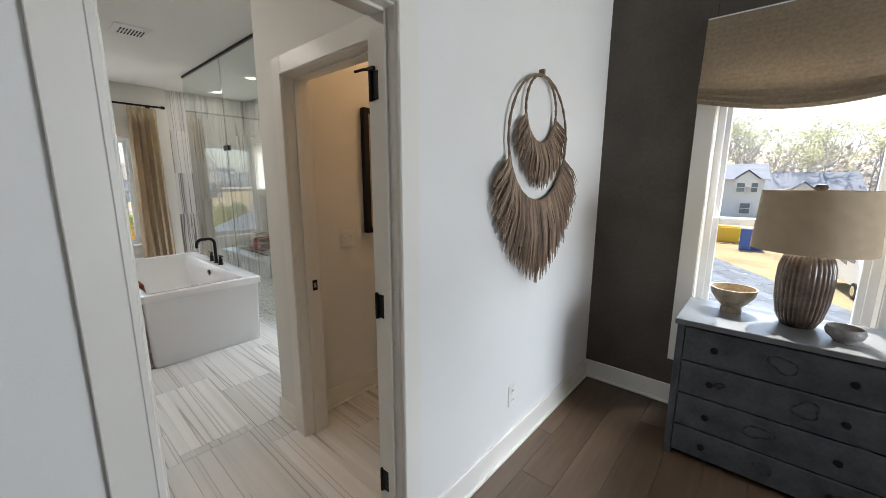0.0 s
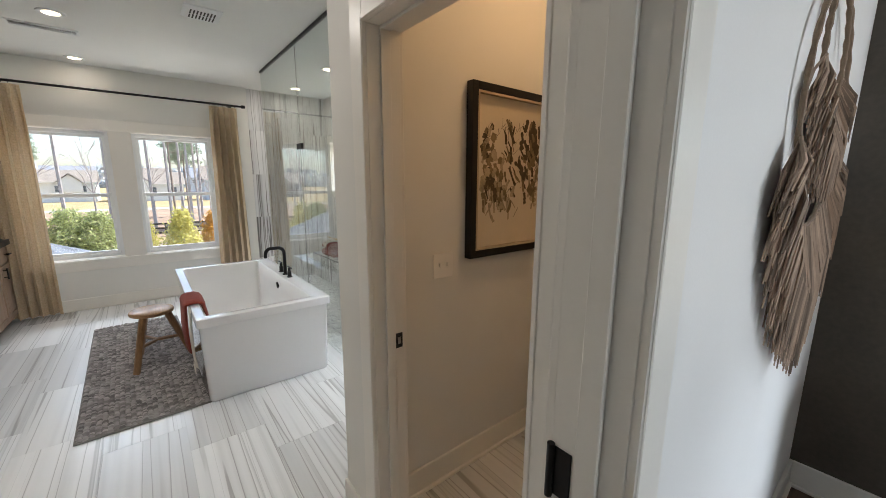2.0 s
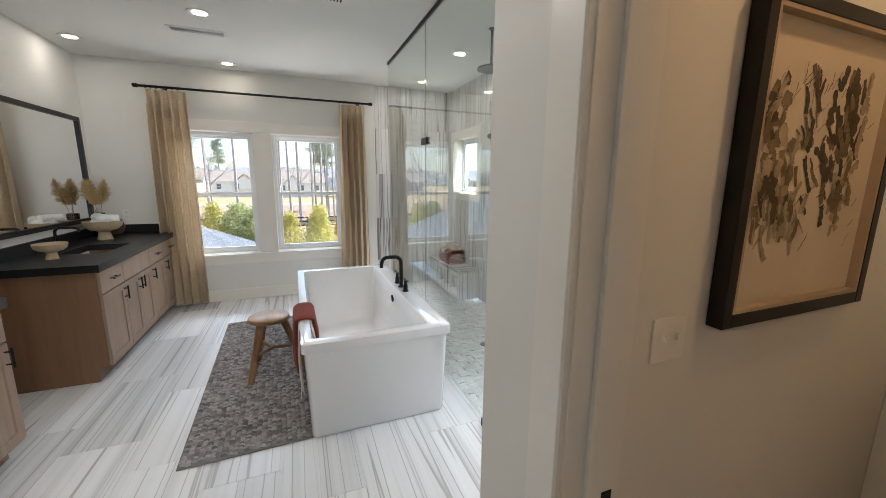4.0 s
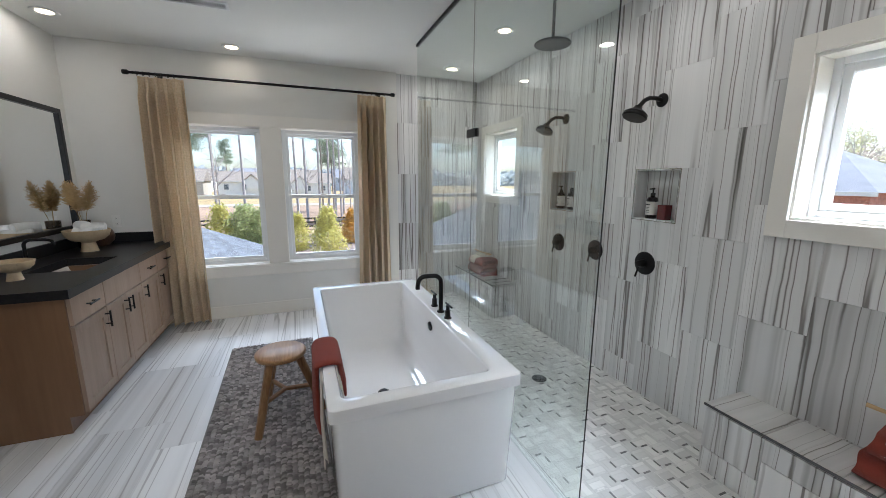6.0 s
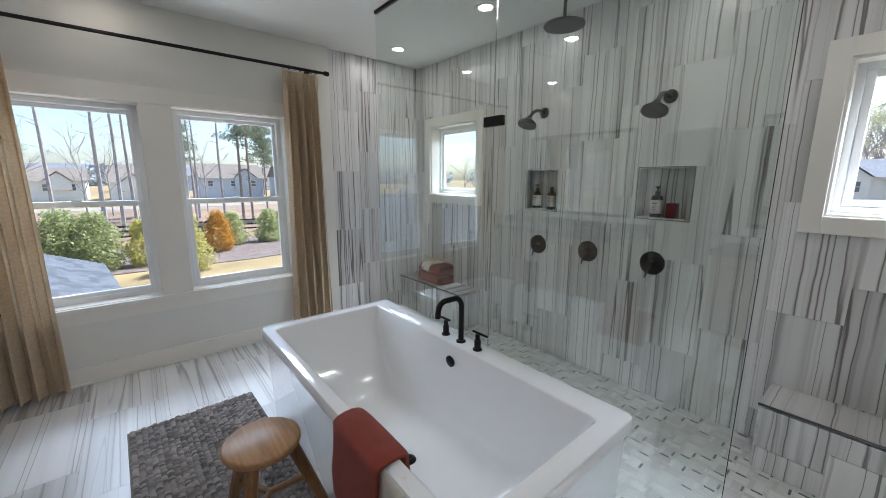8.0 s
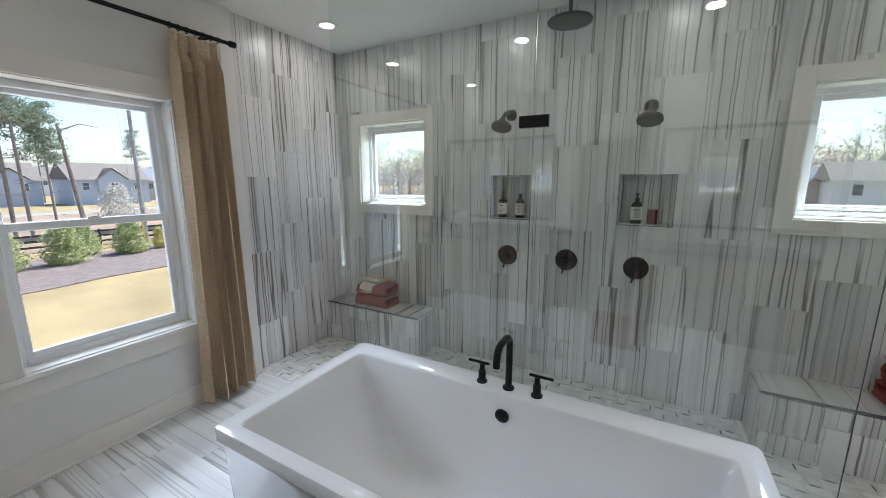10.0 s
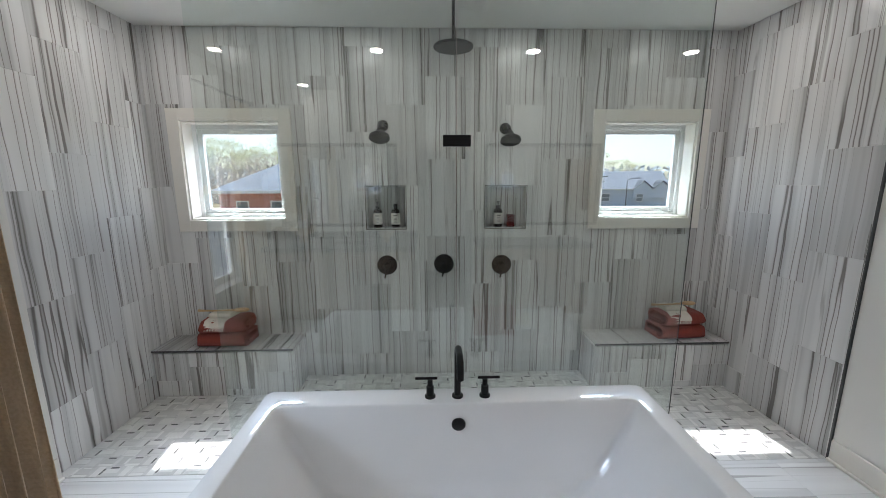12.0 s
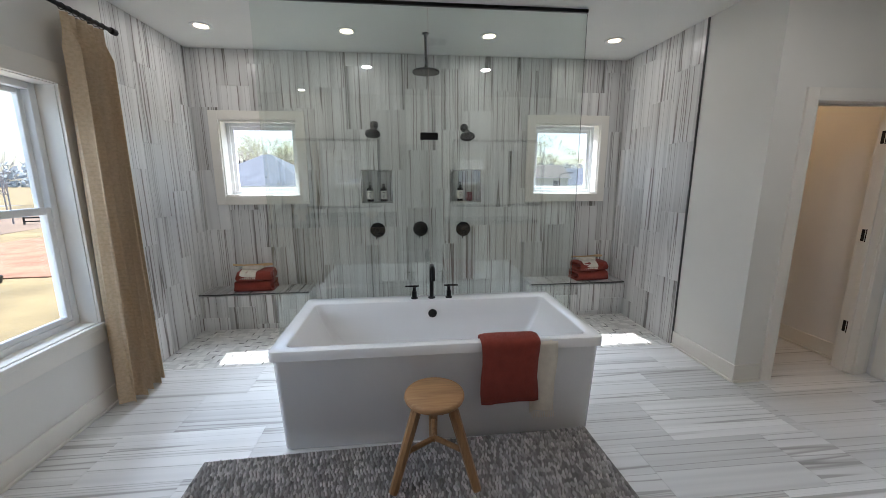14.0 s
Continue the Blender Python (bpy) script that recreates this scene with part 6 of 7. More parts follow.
M_SIDING_B = material("blue_grey_siding", (0.46, 0.51, 0.59), 0.7, var=0.06, scale=0.8)
M_SIDING_G = material("tan_siding", (0.42, 0.38, 0.33), 0.7, var=0.06, scale=0.8)
# brick is paled, with haze put into its colour
M_BRICK = material("red_brick", (0.50, 0.23, 0.18), 0.85, var=0.3, scale=7, bump=0.3, bscale=18)
M_DKGLASS = material("dark_window", (0.13, 0.15, 0.17), 0.1, var=0.1, scale=0.5)
# haze and glare are put into the paled bark and leaf colours below
M_BARK = material("grey_bark", (0.42, 0.39, 0.38), 0.95, var=0.3, scale=3, bump=0.6, bscale=20)
M_PINEBARK = material("pine_bark", (0.30, 0.25, 0.215), 0.95, var=0.3, scale=3, bump=0.6, bscale=20)
M_NEEDLE = material("pine_needles", (0.24, 0.29, 0.20), 0.9, var=0.2, island=0.4, leafy=0.5)
M_EVERGREEN = material("evergreen_shrub", (0.50, 0.54, 0.28), 0.9, var=0.2, island=0.45, leafy=0.7)
M_YELLOWGREEN = material("yellow_green_shrub", (0.60, 0.56, 0.19), 0.9, var=0.2, island=0.4, leafy=0.7)
M_ORANGE = material("orange_shrub", (0.62, 0.35, 0.07), 0.9, var=0.2, island=0.35, leafy=0.7)
M_BUD = material("spring_buds", (0.50, 0.50, 0.31), 0.9, var=0.2, island=0.3, leafy=0.8)
M_BLOSSOM = material("white_blossom", (0.62, 0.60, 0.54), 0.9, var=0.15, island=0.3, leafy=0.5)
M_FENCE = material("black_fence_paint", (0.025, 0.022, 0.02), 0.7, var=0.2)
M_YELLOW = material("yellow_plastic", (0.75, 0.50, 0.03), 0.5, var=0.05)
M_BLUE = material("blue_plastic", (0.05, 0.10, 0.32), 0.5, var=0.05)
M_CAR = material("white_car_paint", (0.75, 0.76, 0.78), 0.2, var=0.02, coat=0.6)
M_RUBBER = material("tyre_rubber", (0.02, 0.02, 0.02), 0.8, var=0.1)

tagged(part("ground", box(-900, 900, -900, 900, GZ - 2, GZ), M_LAWN), "wide dormant tan-green lawn reaching the horizon", "ground", "", "structure")


def patch(name, x0, x1, y0, y1, mat, label, h=0.03, seed=1, z=None):
    """A bed or strip on the ground with an uneven outline."""
    rr = random.Random(seed)
    n = 48
    pts = []
    for i in range(n):
        a = 2 * math.pi * i / n
        c, s = math.cos(a), math.sin(a)
        q = 1 / max(abs(c), abs(s)) ** 0.8
        w = 1 + rr.uniform(-0.05, 0.05)
        pts.append(((x0 + x1) / 2 + (x1 - x0) / 2 * c * q * w, (y0 + y1) / 2 + (y1 - y0) / 2 * s * q * w))
    return setting(name, loft([(pts, GZ - 0.02), (pts, GZ + h)]), mat, label, "ground")


patch("ground_mulch_bed", -37, -27.5, -16, 22, M_MULCH, "purple-brown mulch bed along the fence", 0.04, 2)
patch("ground_field", -77, -40, -60, 60, M_STRAW, "bare straw-coloured field beyond the fence", 0.03, 3)
patch("ground_red_clay", -36, -22, 18.5, 33, M_CLAY, "bare red clay of a building plot", 0.06, 4)
patch("ground_red_clay_street", -9, -1.5, 36.5, 40, M_CLAY, "bare red clay beside the street", 0.06, 5)
setting("road_north", boxes([(-60, 80, 40.5, 48, GZ - 0.01, GZ + 0.02), (4.2, 9.5, 22, 40.4, GZ - 0.01, GZ + 0.021)]), M_ROAD, "pale concrete street and driveway", "road")
setting("road_west", box(-84, -78, -80, 80, GZ - 0.01, GZ + 0.03), M_ROAD, "pale concrete street", "road")


def scatter_leaves(n, place, size, seed, flat=0.0):
    """Many small leaves; place(rr) gives each one's middle."""
    rr = random.Random(seed)
    vs, fs = [], []
    for i in range(n):
        c = place(rr)
        s = size * rr.uniform(0.6, 1.3)
        u = Vector((rr.gauss(0, 1), rr.gauss(0, 1), rr.gauss(0, 1))).normalized()
        v = u.orthogonal().normalized()
        w = u.cross(v)
        v, w = v * s, w * s * 0.55
        o = len(vs)
        vs += [tuple(c - v), tuple(c + w), tuple(c + v), tuple(c - w)]
        fs.append((o, o + 1, o + 2, o + 3))
    me = bpy.data.meshes.new("crown")
    me.from_pydata(vs, [], fs)
    return me


def branches(bm, p, d, ln, r, depth, rr, ends, spread=0.55):
    q = p + d * ln
    mid = p + d * ln * 0.5 + Vector((rr.gauss(0, 1), rr.gauss(0, 1), 0)) * ln * 0.03
    add_tube(bm, [p, mid, q], r, 5 if depth > 1 else 3, [r, r * 0.8, r * 0.6], False)
    if depth == 0:
        ends.append(q)
        return
    for k in range(rr.choice((2, 3))):
        nd = (d + Vector((rr.gauss(0, spread), rr.gauss(0, spread), rr.uniform(-0.05, 0.35)))).normalized()
        branches(bm, q - d * ln * rr.uniform(0, 0.35), nd, ln * rr.uniform(0.55, 0.8), r * 0.58, depth - 1, rr, ends, spread)


TREES = {}


def bare_tree(key, h, seed, leaf=None, label="", leaf_n=500):
    rr = random.Random(seed)
    bm = bmesh.new()
    ends = []
    trunk = h * 0.45
    lean = Vector((rr.uniform(-0.02, 0.02), rr.uniform(-0.02, 0.02), 1))
    add_tube(bm, [Vector((0, 0, -0.2)), lean * trunk * 0.5, lean * trunk], 0.1, 7, [h * 0.009, h * 0.007, h * 0.0055], False)
    for k in range(6):
        s = rr.uniform(0.55, 1.0)
        d = Vector((rr.gauss(0, 0.6), rr.gauss(0, 0.6), 1)).normalized() if k else Vector((0, 0, 1))
        branches(bm, lean * trunk * s, d, h * 0.22 * (1 if k else 1.2), h * 0.0042, 3, rr, ends)
    t = thing("bare_tree", (0, 0, 0), label or "tall leafless spring tree", "tree", "trees around the house")
    part("trunk", bm, M_BARK, t)
    if leaf:
        def place(r2):
            e = r2.choice(ends)
            return e + Vector((r2.gauss(0, 0.35), r2.gauss(0, 0.35), r2.gauss(0, 0.3)))
        me = scatter_leaves(leaf_n, place, 0.16, seed + 5)
        me.materials.append(leaf)
        c = new("crown", me); c.parent = t
    TREES[key] = t
    return t


def pine(key, h, seed):
    rr = random.Random(seed)
    t = thing("pine_tree", (0, 0, 0), "tall pine with a bare trunk and tufted top", "tree", "trees around the house")
    bm = bmesh.new()
    add_tube(bm, [Vector((0, 0, -0.2)), Vector((rr.uniform(-.2, .2), rr.uniform(-.2, .2), h * 0.5)), Vector((0, 0, h))], 0.2, 8, [h * 0.0095, h * 0.007, h * 0.0025], False)
    tips = []
    for k in range(26):
        z = h * (0.55 + 0.44 * (k / 26))
        a = rr.uniform(0, 6.28)
        ln = h * 0.16 * (1.15 - 0.8 * k / 26) * rr.uniform(0.6, 1.1)
        b = Vector((0, 0, z))
        e = b + Vector((math.cos(a) * ln, math.sin(a) * ln, ln * rr.uniform(-0.05, 0.3)))
        add_tube(bm, [b, (b + e) / 2 + Vector((0, 0, -ln * 0.05)), e], 0.03, 4, [h * 0.003, h * 0.002, h * 0.0008], False)
        tips += [e, (b + e * 3) / 4, (b + e) / 2 + Vector((rr.gauss(0, 0.3), rr.gauss(0, 0.3), 0.1))]
    for k in range(5):
        z = h * rr.uniform(0.28, 0.55)
        a = rr.uniform(0, 6.28)
        ln = rr.uniform(0.5, 1.3)
        add_tube(bm, [Vector((0, 0, z)), Vector((math.cos(a) * ln, math.sin(a) * ln, z + 0.2))], 0.02, 4, [0.035, 0.012], False)
    part("trunk", bm, M_PINEBARK, t)

    def place(r2):
        return r2.choice(tips) + Vector((r2.gauss(0, 0.42), r2.gauss(0, 0.42), r2.gauss(0, 0.2)))
    me = scatter_leaves(5600, place, 0.105, seed + 3)
    me.materials.append(M_NEEDLE)
    c = new("crown", me); c.parent = t
    TREES[key] = t
    return t


def shrub(key, r, h, mat, seed, label, n=5200, name="shrub"):
    t = thing(name, (0, 0, 0), label, "shrub", "shrubs along the fence")
    rr = random.Random(seed)
    bumps = [(rr.uniform(0, 6.28), rr.uniform(0.1, 0.9), rr.uniform(0.55, 1.35)) for _ in range(44)]

    def place(r2):
        z = r2.random() ** 1.15
        a = r2.uniform(0, 6.28)
        k = 1.0
        for ba, bz, bs in bumps:
            da = abs((a - ba + math.pi) % (2 * math.pi) - math.pi)
            if da < 0.34 and abs(z - bz) < 0.10:
                k = bs
        q = r * k * (1.05 - z) ** 0.5 * (0.62 + 0.38 * min(1, z * 5)) * (0.30 + 0.80 * r2.random() ** 0.6)
        if r2.random() < 0.22:
            q, z = q * r2.uniform(1.05, 1.4), min(1.1, z + r2.uniform(0.02, 0.09))
        return Vector((q * math.cos(a), q * math.sin(a), 0.05 + z * h))
    part("trunk", tube([(0, 0, -0.1), (0, 0, h * 0.55)], 0.06, 6, [0.06, 0.02]), M_BARK, t)
    me = scatter_leaves(n, place, 0.066 * max(1, r), seed + 1)
    me.materials.append(mat)
    c = new("crown", me); c.parent = t
    TREES[key] = t
    return t


def put(key, spots):
    """Stands the first on its spot and copies it to the others: x, y, size, turn."""
    base = TREES[key]
    for i, (x, y, s, a) in enumerate(spots):
        m = pose(x, y, GZ, 0, 0, a) @ Matrix.Scale(s, 4)
        if i == 0:
            base.matrix_world = m
        else:
            o = copy_thing(base, pose(x, y, GZ, 0, 0, a))
            o.scale = (s, s, s)


shrub("eg", 1.25, 2.9, M_EVERGREEN, 31, "dense grey-green evergreen shrub in the mulch bed")
put("eg", [(-33.8, 8.2, 0.82, 0), (-34.6, 11.7, 0.8, 80), (-33.6, 5.6, 0.8, 150), (-29.6, -2.75, 1.05, 30), (-29.0, -1.5, 1.0, 200), (-31.2, 2.4, 0.75, 100), (-35.6, 15.8, 0.9, 10), (-34.6, 18.5, 0.8, 70), (-31.5, -8.2, 1.0, 300), (-36.5, 9.9, 0.7, 0)])
shrub("yg", 1.0, 2.9, M_YELLOWGREEN, 41, "yellow-green feathery shrub in the mulch bed")
put("yg", [(-28.0, -5.6, 0.85, 0), (-29.2, 0.4, 0.85, 60), (-26.2, 2.2, 1.05, 150), (-30.2, -4.35, 1.05, 300), (-30.8, -6.8, 1.0, 220), (-35.0, 13.6, 0.5, 20)])
shrub("or", 0.9, 2.4, M_ORANGE, 51, "orange-leaved shrub in the mulch bed")
put("or", [(-31.6, 4.45, 1.05, 0)])
shrub("wb", 2.2, 4.2, M_BLOSSOM, 61, "white blossoming tree beside the far houses", 2400, "blossom_tree")
put("wb", [(-62, 21.5, 1.0, 0)])

pine("p1", 17, 71)
put("p1", [(-47, 9.2, 0.95, 0), (-46, 9.9, 0.85, 120), (-56, 3.6, 0.85, 60), (-58, -9.5, 1.05, 200), (-60, -13.0, 0.9, 20), (-120, 30, 1.0, 0), (-130, 52, 1.1, 70)])
pine("p2", 14, 72)
put("p2", [(-48, 11.9, 0.8, 0), (-62, 5.5, 0.9, 50), (-52, -18, 1.1, 80), (-140, 10, 1.2, 10), (-135, -20, 1.2, 30)])
bare_tree("b1", 13, 81)
put("b1", [(-58, -3.6, 0.9, 0), (-51, -12.5, 1.0, 80), (-66, -1.8, 0.9, 120), (-47, -12.0, 1.15, 200), (-66, 8.5, 0.9, 220), (-70, 48, 0.9, 260), (-55, 52, 0.8, 280), (-64, 57, 0.9, 30)])
bare_tree("b2", 12, 82)
put("b2", [(-60, 1.5, 0.9, 0), (-57, -9.0, 1.0, 50), (-66, 7.0, 0.8, 100), (-48, 45, 0.8, 200), (-60, 42, 0.9, 250)])
def pole_tree(key, h, seed):
    """A tall thin trunk with a few short bare limbs high up."""
    rr = random.Random(seed)
    t = thing("bare_tree", (0, 0, 0), "tall thin bare trunk with short limbs", "tree", "trees around the house")
    bm = bmesh.new()
    top = Vector((rr.uniform(-0.4, 0.4), rr.uniform(-0.4, 0.4), h))
    add_tube(bm, [Vector((0, 0, -0.2)), top * 0.5 + Vector((0.12, 0.1, 0)), top], 0.1, 6, [0.15, 0.11, 0.04], False)
    ends = []
    for k in range(14):
        s = rr.uniform(0.45, 0.97)
        d = Vector((rr.gauss(0, 1), rr.gauss(0, 1), 0.5)).normalized()
        branches(bm, top * s, d, h * 0.07 * (1.4 - s), 0.03, 1, rr, ends)
    part("trunk", bm, M_BARK, t)
    TREES[key] = t


pole_tree("q1", 17, 91)
put("q1", [(-45, -4.6, 1.0, 0), (-47, 1.4, 1.05, 70), (-46, 4.4, 0.95, 140), (-50, 2.9, 1.1, 200), (-49, -7.9, 1.0, 30), (-52, 5.6, 1.0, 90), (-55, -2.2, 1.1, 250), (-44, -1.6, 0.9, 300)])
pole_tree("q2", 15, 92)
put("q2", [(-48, -0.6, 1.1, 0), (-51, 4.0, 1.05, 60), (-46, -9.8, 1.1, 120), (-53, 0.4, 1.15, 180), (-57, 6.4, 1.0, 10), (-45, 7.2, 0.9, 220)])
bare_tree("l1", 14, 83, M_BUD, "tall tree with pale spring buds", 620)
bare_tree("l2", 16, 84, M_BUD, "tall tree with pale spring buds", 500)
rr = random.Random(13)
spots = [[], [], [], []]
for i in range(130):
    x = rr.uniform(-75, 60)
    y = rr.uniform(78, 104) if x < 26 else rr.uniform(112, 130)
    s = rr.uniform(0.85, 1.25) if x < 26 else rr.uniform(0.7, 0.95)
    spots[i % 4].append((x, y, s, rr.uniform(0, 360)))
put("l1", spots[0])
put("l2", spots[1])
for key, sp in (("b1", spots[2]), ("b2", spots[3])):
    for x, y, s, a in sp:
        o = copy_thing(TREES[key], pose(x, y, GZ, 0, 0, a)); o.scale = (s, s, s)
# undergrowth and far ridge of woods
def woods(name, x0, x1, y0, y1, h, n, mat, seed, label, size=0.9):
    me = scatter_leaves(n, lambda r2: Vector((r2.uniform(x0, x1), r2.uniform(y0, y1), GZ + h * r2.random() ** 1.6)), size, seed)
    me.materials.append(mat)
    tagged(new(name, me), label, "woods", "", "stuff")


# far haze and window glare are painted into both pale leaf colours
M_HAZE = material("far_woods", (0.42, 0.46, 0.50), 1.0, var=0.2, scale=0.1, island=0.2, leafy=0.8)
M_BRUSH = material("woods_brush", (0.52, 0.46, 0.43), 1.0, var=0.2, scale=0.1, island=0.25, leafy=0.8)
woods("wood_brush", -80, 28, 88, 104, 11, 22000, M_BRUSH, 5, "grey-brown brush under the spring woods", 0.33)
woods("far_woods", -330, -300, -260, 260, 13, 5000, M_HAZE, 6, "far hazy line of woods", 2.6)
woods("far_woods", -300, 300, 280, 310, 16, 5000, M_HAZE, 7, "far hazy line of woods", 2.6)


# ---- houses
def house(x, y, w, d, eave, ridge, wall, roof, rz, label, hip=False, windows=(), base=GZ, gables=()):
    """A house whose front looks to -y before it is turned. windows: (x, z, width, height) on the front; gables: (x, width, height)."""
    t = thing("house", (x, y, base), label, "house", "neighbouring houses", rz=rz)
    e, r = eave - base, ridge - base
    part("wall", box(-w / 2, w / 2, -d / 2, d / 2, 0, e), wall, t)
    o = 0.4
    bm = bmesh.new()
    run = (w / 2 - d / 2) if w > d else 0.0
    a = [bm.verts.new(p) for p in ((-w / 2 - o, -d / 2 - o, e), (w / 2 + o, -d / 2 - o, e), (w / 2 + o, d / 2 + o, e), (-w / 2 - o, d / 2 + o, e))]
    rx = max(run, 0.3) if hip else w / 2 + o
    b = [bm.verts.new((-rx, 0, r)), bm.verts.new((rx, 0, r))]
    for f in ((a[0], a[1], b[1], b[0]), (a[2], a[3], b[0], b[1]), (a[3], a[0], b[0]), (a[1], a[2], b[1]), (a[3], a[2], a[1], a[0])):
        bm.faces.new(f)
    rf = part("roof", bm, roof, t)
    part("fascia", boxes([(-w / 2 - o, w / 2 + o, -d / 2 - o - 0.04, -d / 2 - o, e - 0.18, e + 0.02)]), M_SIDING_W, t)
    for gx, gw, gh in gables:
        gb = bmesh.new()
        z1 = e + gw * 0.42
        f0 = [gb.verts.new(p) for p in ((gx - gw / 2, -d / 2 - 0.5, e - gh), (gx + gw / 2, -d / 2 - 0.5, e - gh), (gx + gw / 2, -d / 2 - 0.5, e), (gx, -d / 2 - 0.5, z1), (gx - gw / 2, -d / 2 - 0.5, e))]
        gb.faces.new(f0)
        f1 = [gb.verts.new(v.co + Vector((0, d * 0.45, 0))) for v in f0]
        for k in range(5):
            gb.faces.new((f0[k], f0[(k + 1) % 5], f1[(k + 1) % 5], f1[k]))
        part("gable", gb, wall, t)
        gr = bmesh.new()
        for s in (-1, 1):
            q = [(gx + s * (gw / 2 + 0.35), -d / 2 - 0.9, e - 0.12), (gx, -d / 2 - 0.9, z1 + 0.2), (gx, 0, z1 + 0.2), (gx + s * (gw / 2 + 0.35), 0, e - 0.12)]
            vs = [gr.verts.new(p) for p in q]
            gr.faces.new(vs)
        bmesh.ops.solidify(gr, geom=gr.faces[:], thickness=0.15)
        part("gable_roof", gr, roof, t)
    for wx, wz, ww, wh in windows:
        yy = -d / 2 - (0.5 if any(abs(wx - gx) < gw / 2 for gx, gw, gh in gables) else 0.0)
        wn_ = part("window", sash(bmesh.new(), "y", yy - 0.06, yy + 0.02, wx - ww / 2, wx + ww / 2, wz - base - wh / 2, wz - base + wh / 2, 0.09), M_SIDING_W, t)
        part("pane", box(wx - ww / 2 + 0.05, wx + ww / 2 - 0.05, yy - 0.03, yy + 0.02, wz - base - wh / 2 + 0.05, wz - base + wh / 2 - 0.05), M_DKGLASS, wn_)
        part("muntin", box(wx - ww / 2 + 0.06, wx + ww / 2 - 0.06, yy - 0.05, yy + 0.02, wz - base - 0.03, wz - base + 0.03), M_SIDING_W, wn_)
    return t


# brick house seen from the shower windows
bh = house(-15.6, 31.5, 7.6, 9.5, 1.05, 3.5, M_BRICK, M_ROOF, 0, "red brick house with a slate hip roof", True, [(-2.2, -0.2, 0.9, 1.1), (0.2, -0.2, 0.9, 1.1), (2.4, -0.2, 0.9, 1.1)])
for vx, vy, vz in ((-1.6, -1.5, 6.0), (-1.3, -1.4, 6.05), (0.2, -2.6, 5.3), (0.5, -3.0, 5.1), (1.1, -3.9, 4.75)):
    part("vent_pipe", tube([(vx, vy, vz - 0.6), (vx, vy, vz + 0.25)], 0.06, 8), M_STEEL, bh)
house(-8.8, 37.5, 6.5, 8, 0.4, 1.9, M_BRICK, M_ROOF, 0, "low brick house wing with a slate roof", True)
# houses to the north-east, across the street
house(17, 72, 13, 11, 0.2, 3.2, M_SIDING_G, M_ROOF, -8, "grey house with a white gable", False, [(-3, -1.3, 1.6, 1.5), (3, -1.3, 1.6, 1.5)], gables=[(-1.5, 3.6, 1.8)])
house(31, 70, 13, 11, 0.3, 3.4, M_SIDING_B, M_ROOF, -10, "blue-grey house with white twin gables", False, [(-4, -1.2, 1.6, 1.4), (1.5, -1.2, 1.2, 1.4)], gables=[(2.0, 3.0, 1.6), (5.0, 3.0, 1.6)])
house(3, 80, 12, 10, 0.0, 3.0, M_SIDING_W, M_ROOF, 5, "white house with a slate roof", False, [(-3, -1.4, 1.6, 1.5), (3, -1.4, 1.6, 1.5)], gables=[(0, 3.4, 1.8)])
# white house seen from the bedroom
house(-5.0, 68, 8, 9, 1.9, 4.0, M_SIDING_W, M_ROOF, 4, "white two-storey house with a slate roof and front gables", False,
      [(-2.5, 0.8, 0.9, 1.3), (-1.4, 0.8, 0.9, 1.3), (1.6, 0.8, 1.0, 1.3), (3.0, 0.8, 0.8, 1.3), (-2.3, -1.9, 1.2, 1.5), (2.3, -1.9, 1.2, 1.5)], gables=[(-1.9, 3.2, 5.0), (2.2, 2.4, 1.0)])
house(19, 64, 8, 9, 1.6, 3.8, M_SIDING_W, M_ROOF2, -6, "white two-storey house with a brown-grey roof", False, [(-2, 0.5, 1.0, 1.4), (2, 0.5, 1.0, 1.4), (-2, -2.0, 1.2, 1.5), (2, -2.0, 1.2, 1.5)])
# rows of houses to the west
WEST = [(-92, 33, 13, M_SIDING_B, M_ROOF2, 1.8, 5.2, [(0, 5, 2.5)]), (-96, 18, 14, M_SIDING_B, M_ROOF2, 1.6, 5.0, [(3, 5, 2.5)]), (-98, 2.5, 12, M_SIDING_W, M_ROOF2, 0.6, 3.4, [(-2, 4, 2)]),
        (-101, -12, 12, M_SIDING_W, M_ROOF2, 0.9, 3.6, [(2, 4, 2)]), (-104, -27, 13, M_SIDING_G, M_ROOF2, 1.0, 4.0, [(0, 4, 2)]), (-100, 47, 13, M_SIDING_G, M_ROOF, 1.6, 4.6, [(0, 5, 2)]),
        (-150, -35, 14, M_SIDING_W, M_ROOF2, 2.2, 5.6, []), (-152, -16, 13, M_SIDING_G, M_ROOF, 2.4, 6.0, []), (-150, 2, 13, M_SIDING_W, M_ROOF2, 2.2, 5.8, []), (-155, 20, 14, M_SIDING_B, M_ROOF, 2.4, 6.2, []), (-150, 40, 13, M_SIDING_W, M_ROOF2, 2.2, 5.8, [])]
NAMES = {M_SIDING_B.name: "blue-grey", M_SIDING_W.name: "white", M_SIDING_G.name: "tan"}
for x, y, w, wm, rm, ev, ri, gs in WEST:
    house(x * 1.18, y * 1.1, w, 10, ev, ri, wm, rm, 90, "%s sided house with a shingle roof across the field" % NAMES[wm.name], False, [(-w / 3, ev - 1.4, 1.2, 1.5), (0.2, ev - 1.4, 1.2, 1.5), (w / 3, ev - 1.4, 1.2, 1.5)], gables=gs)


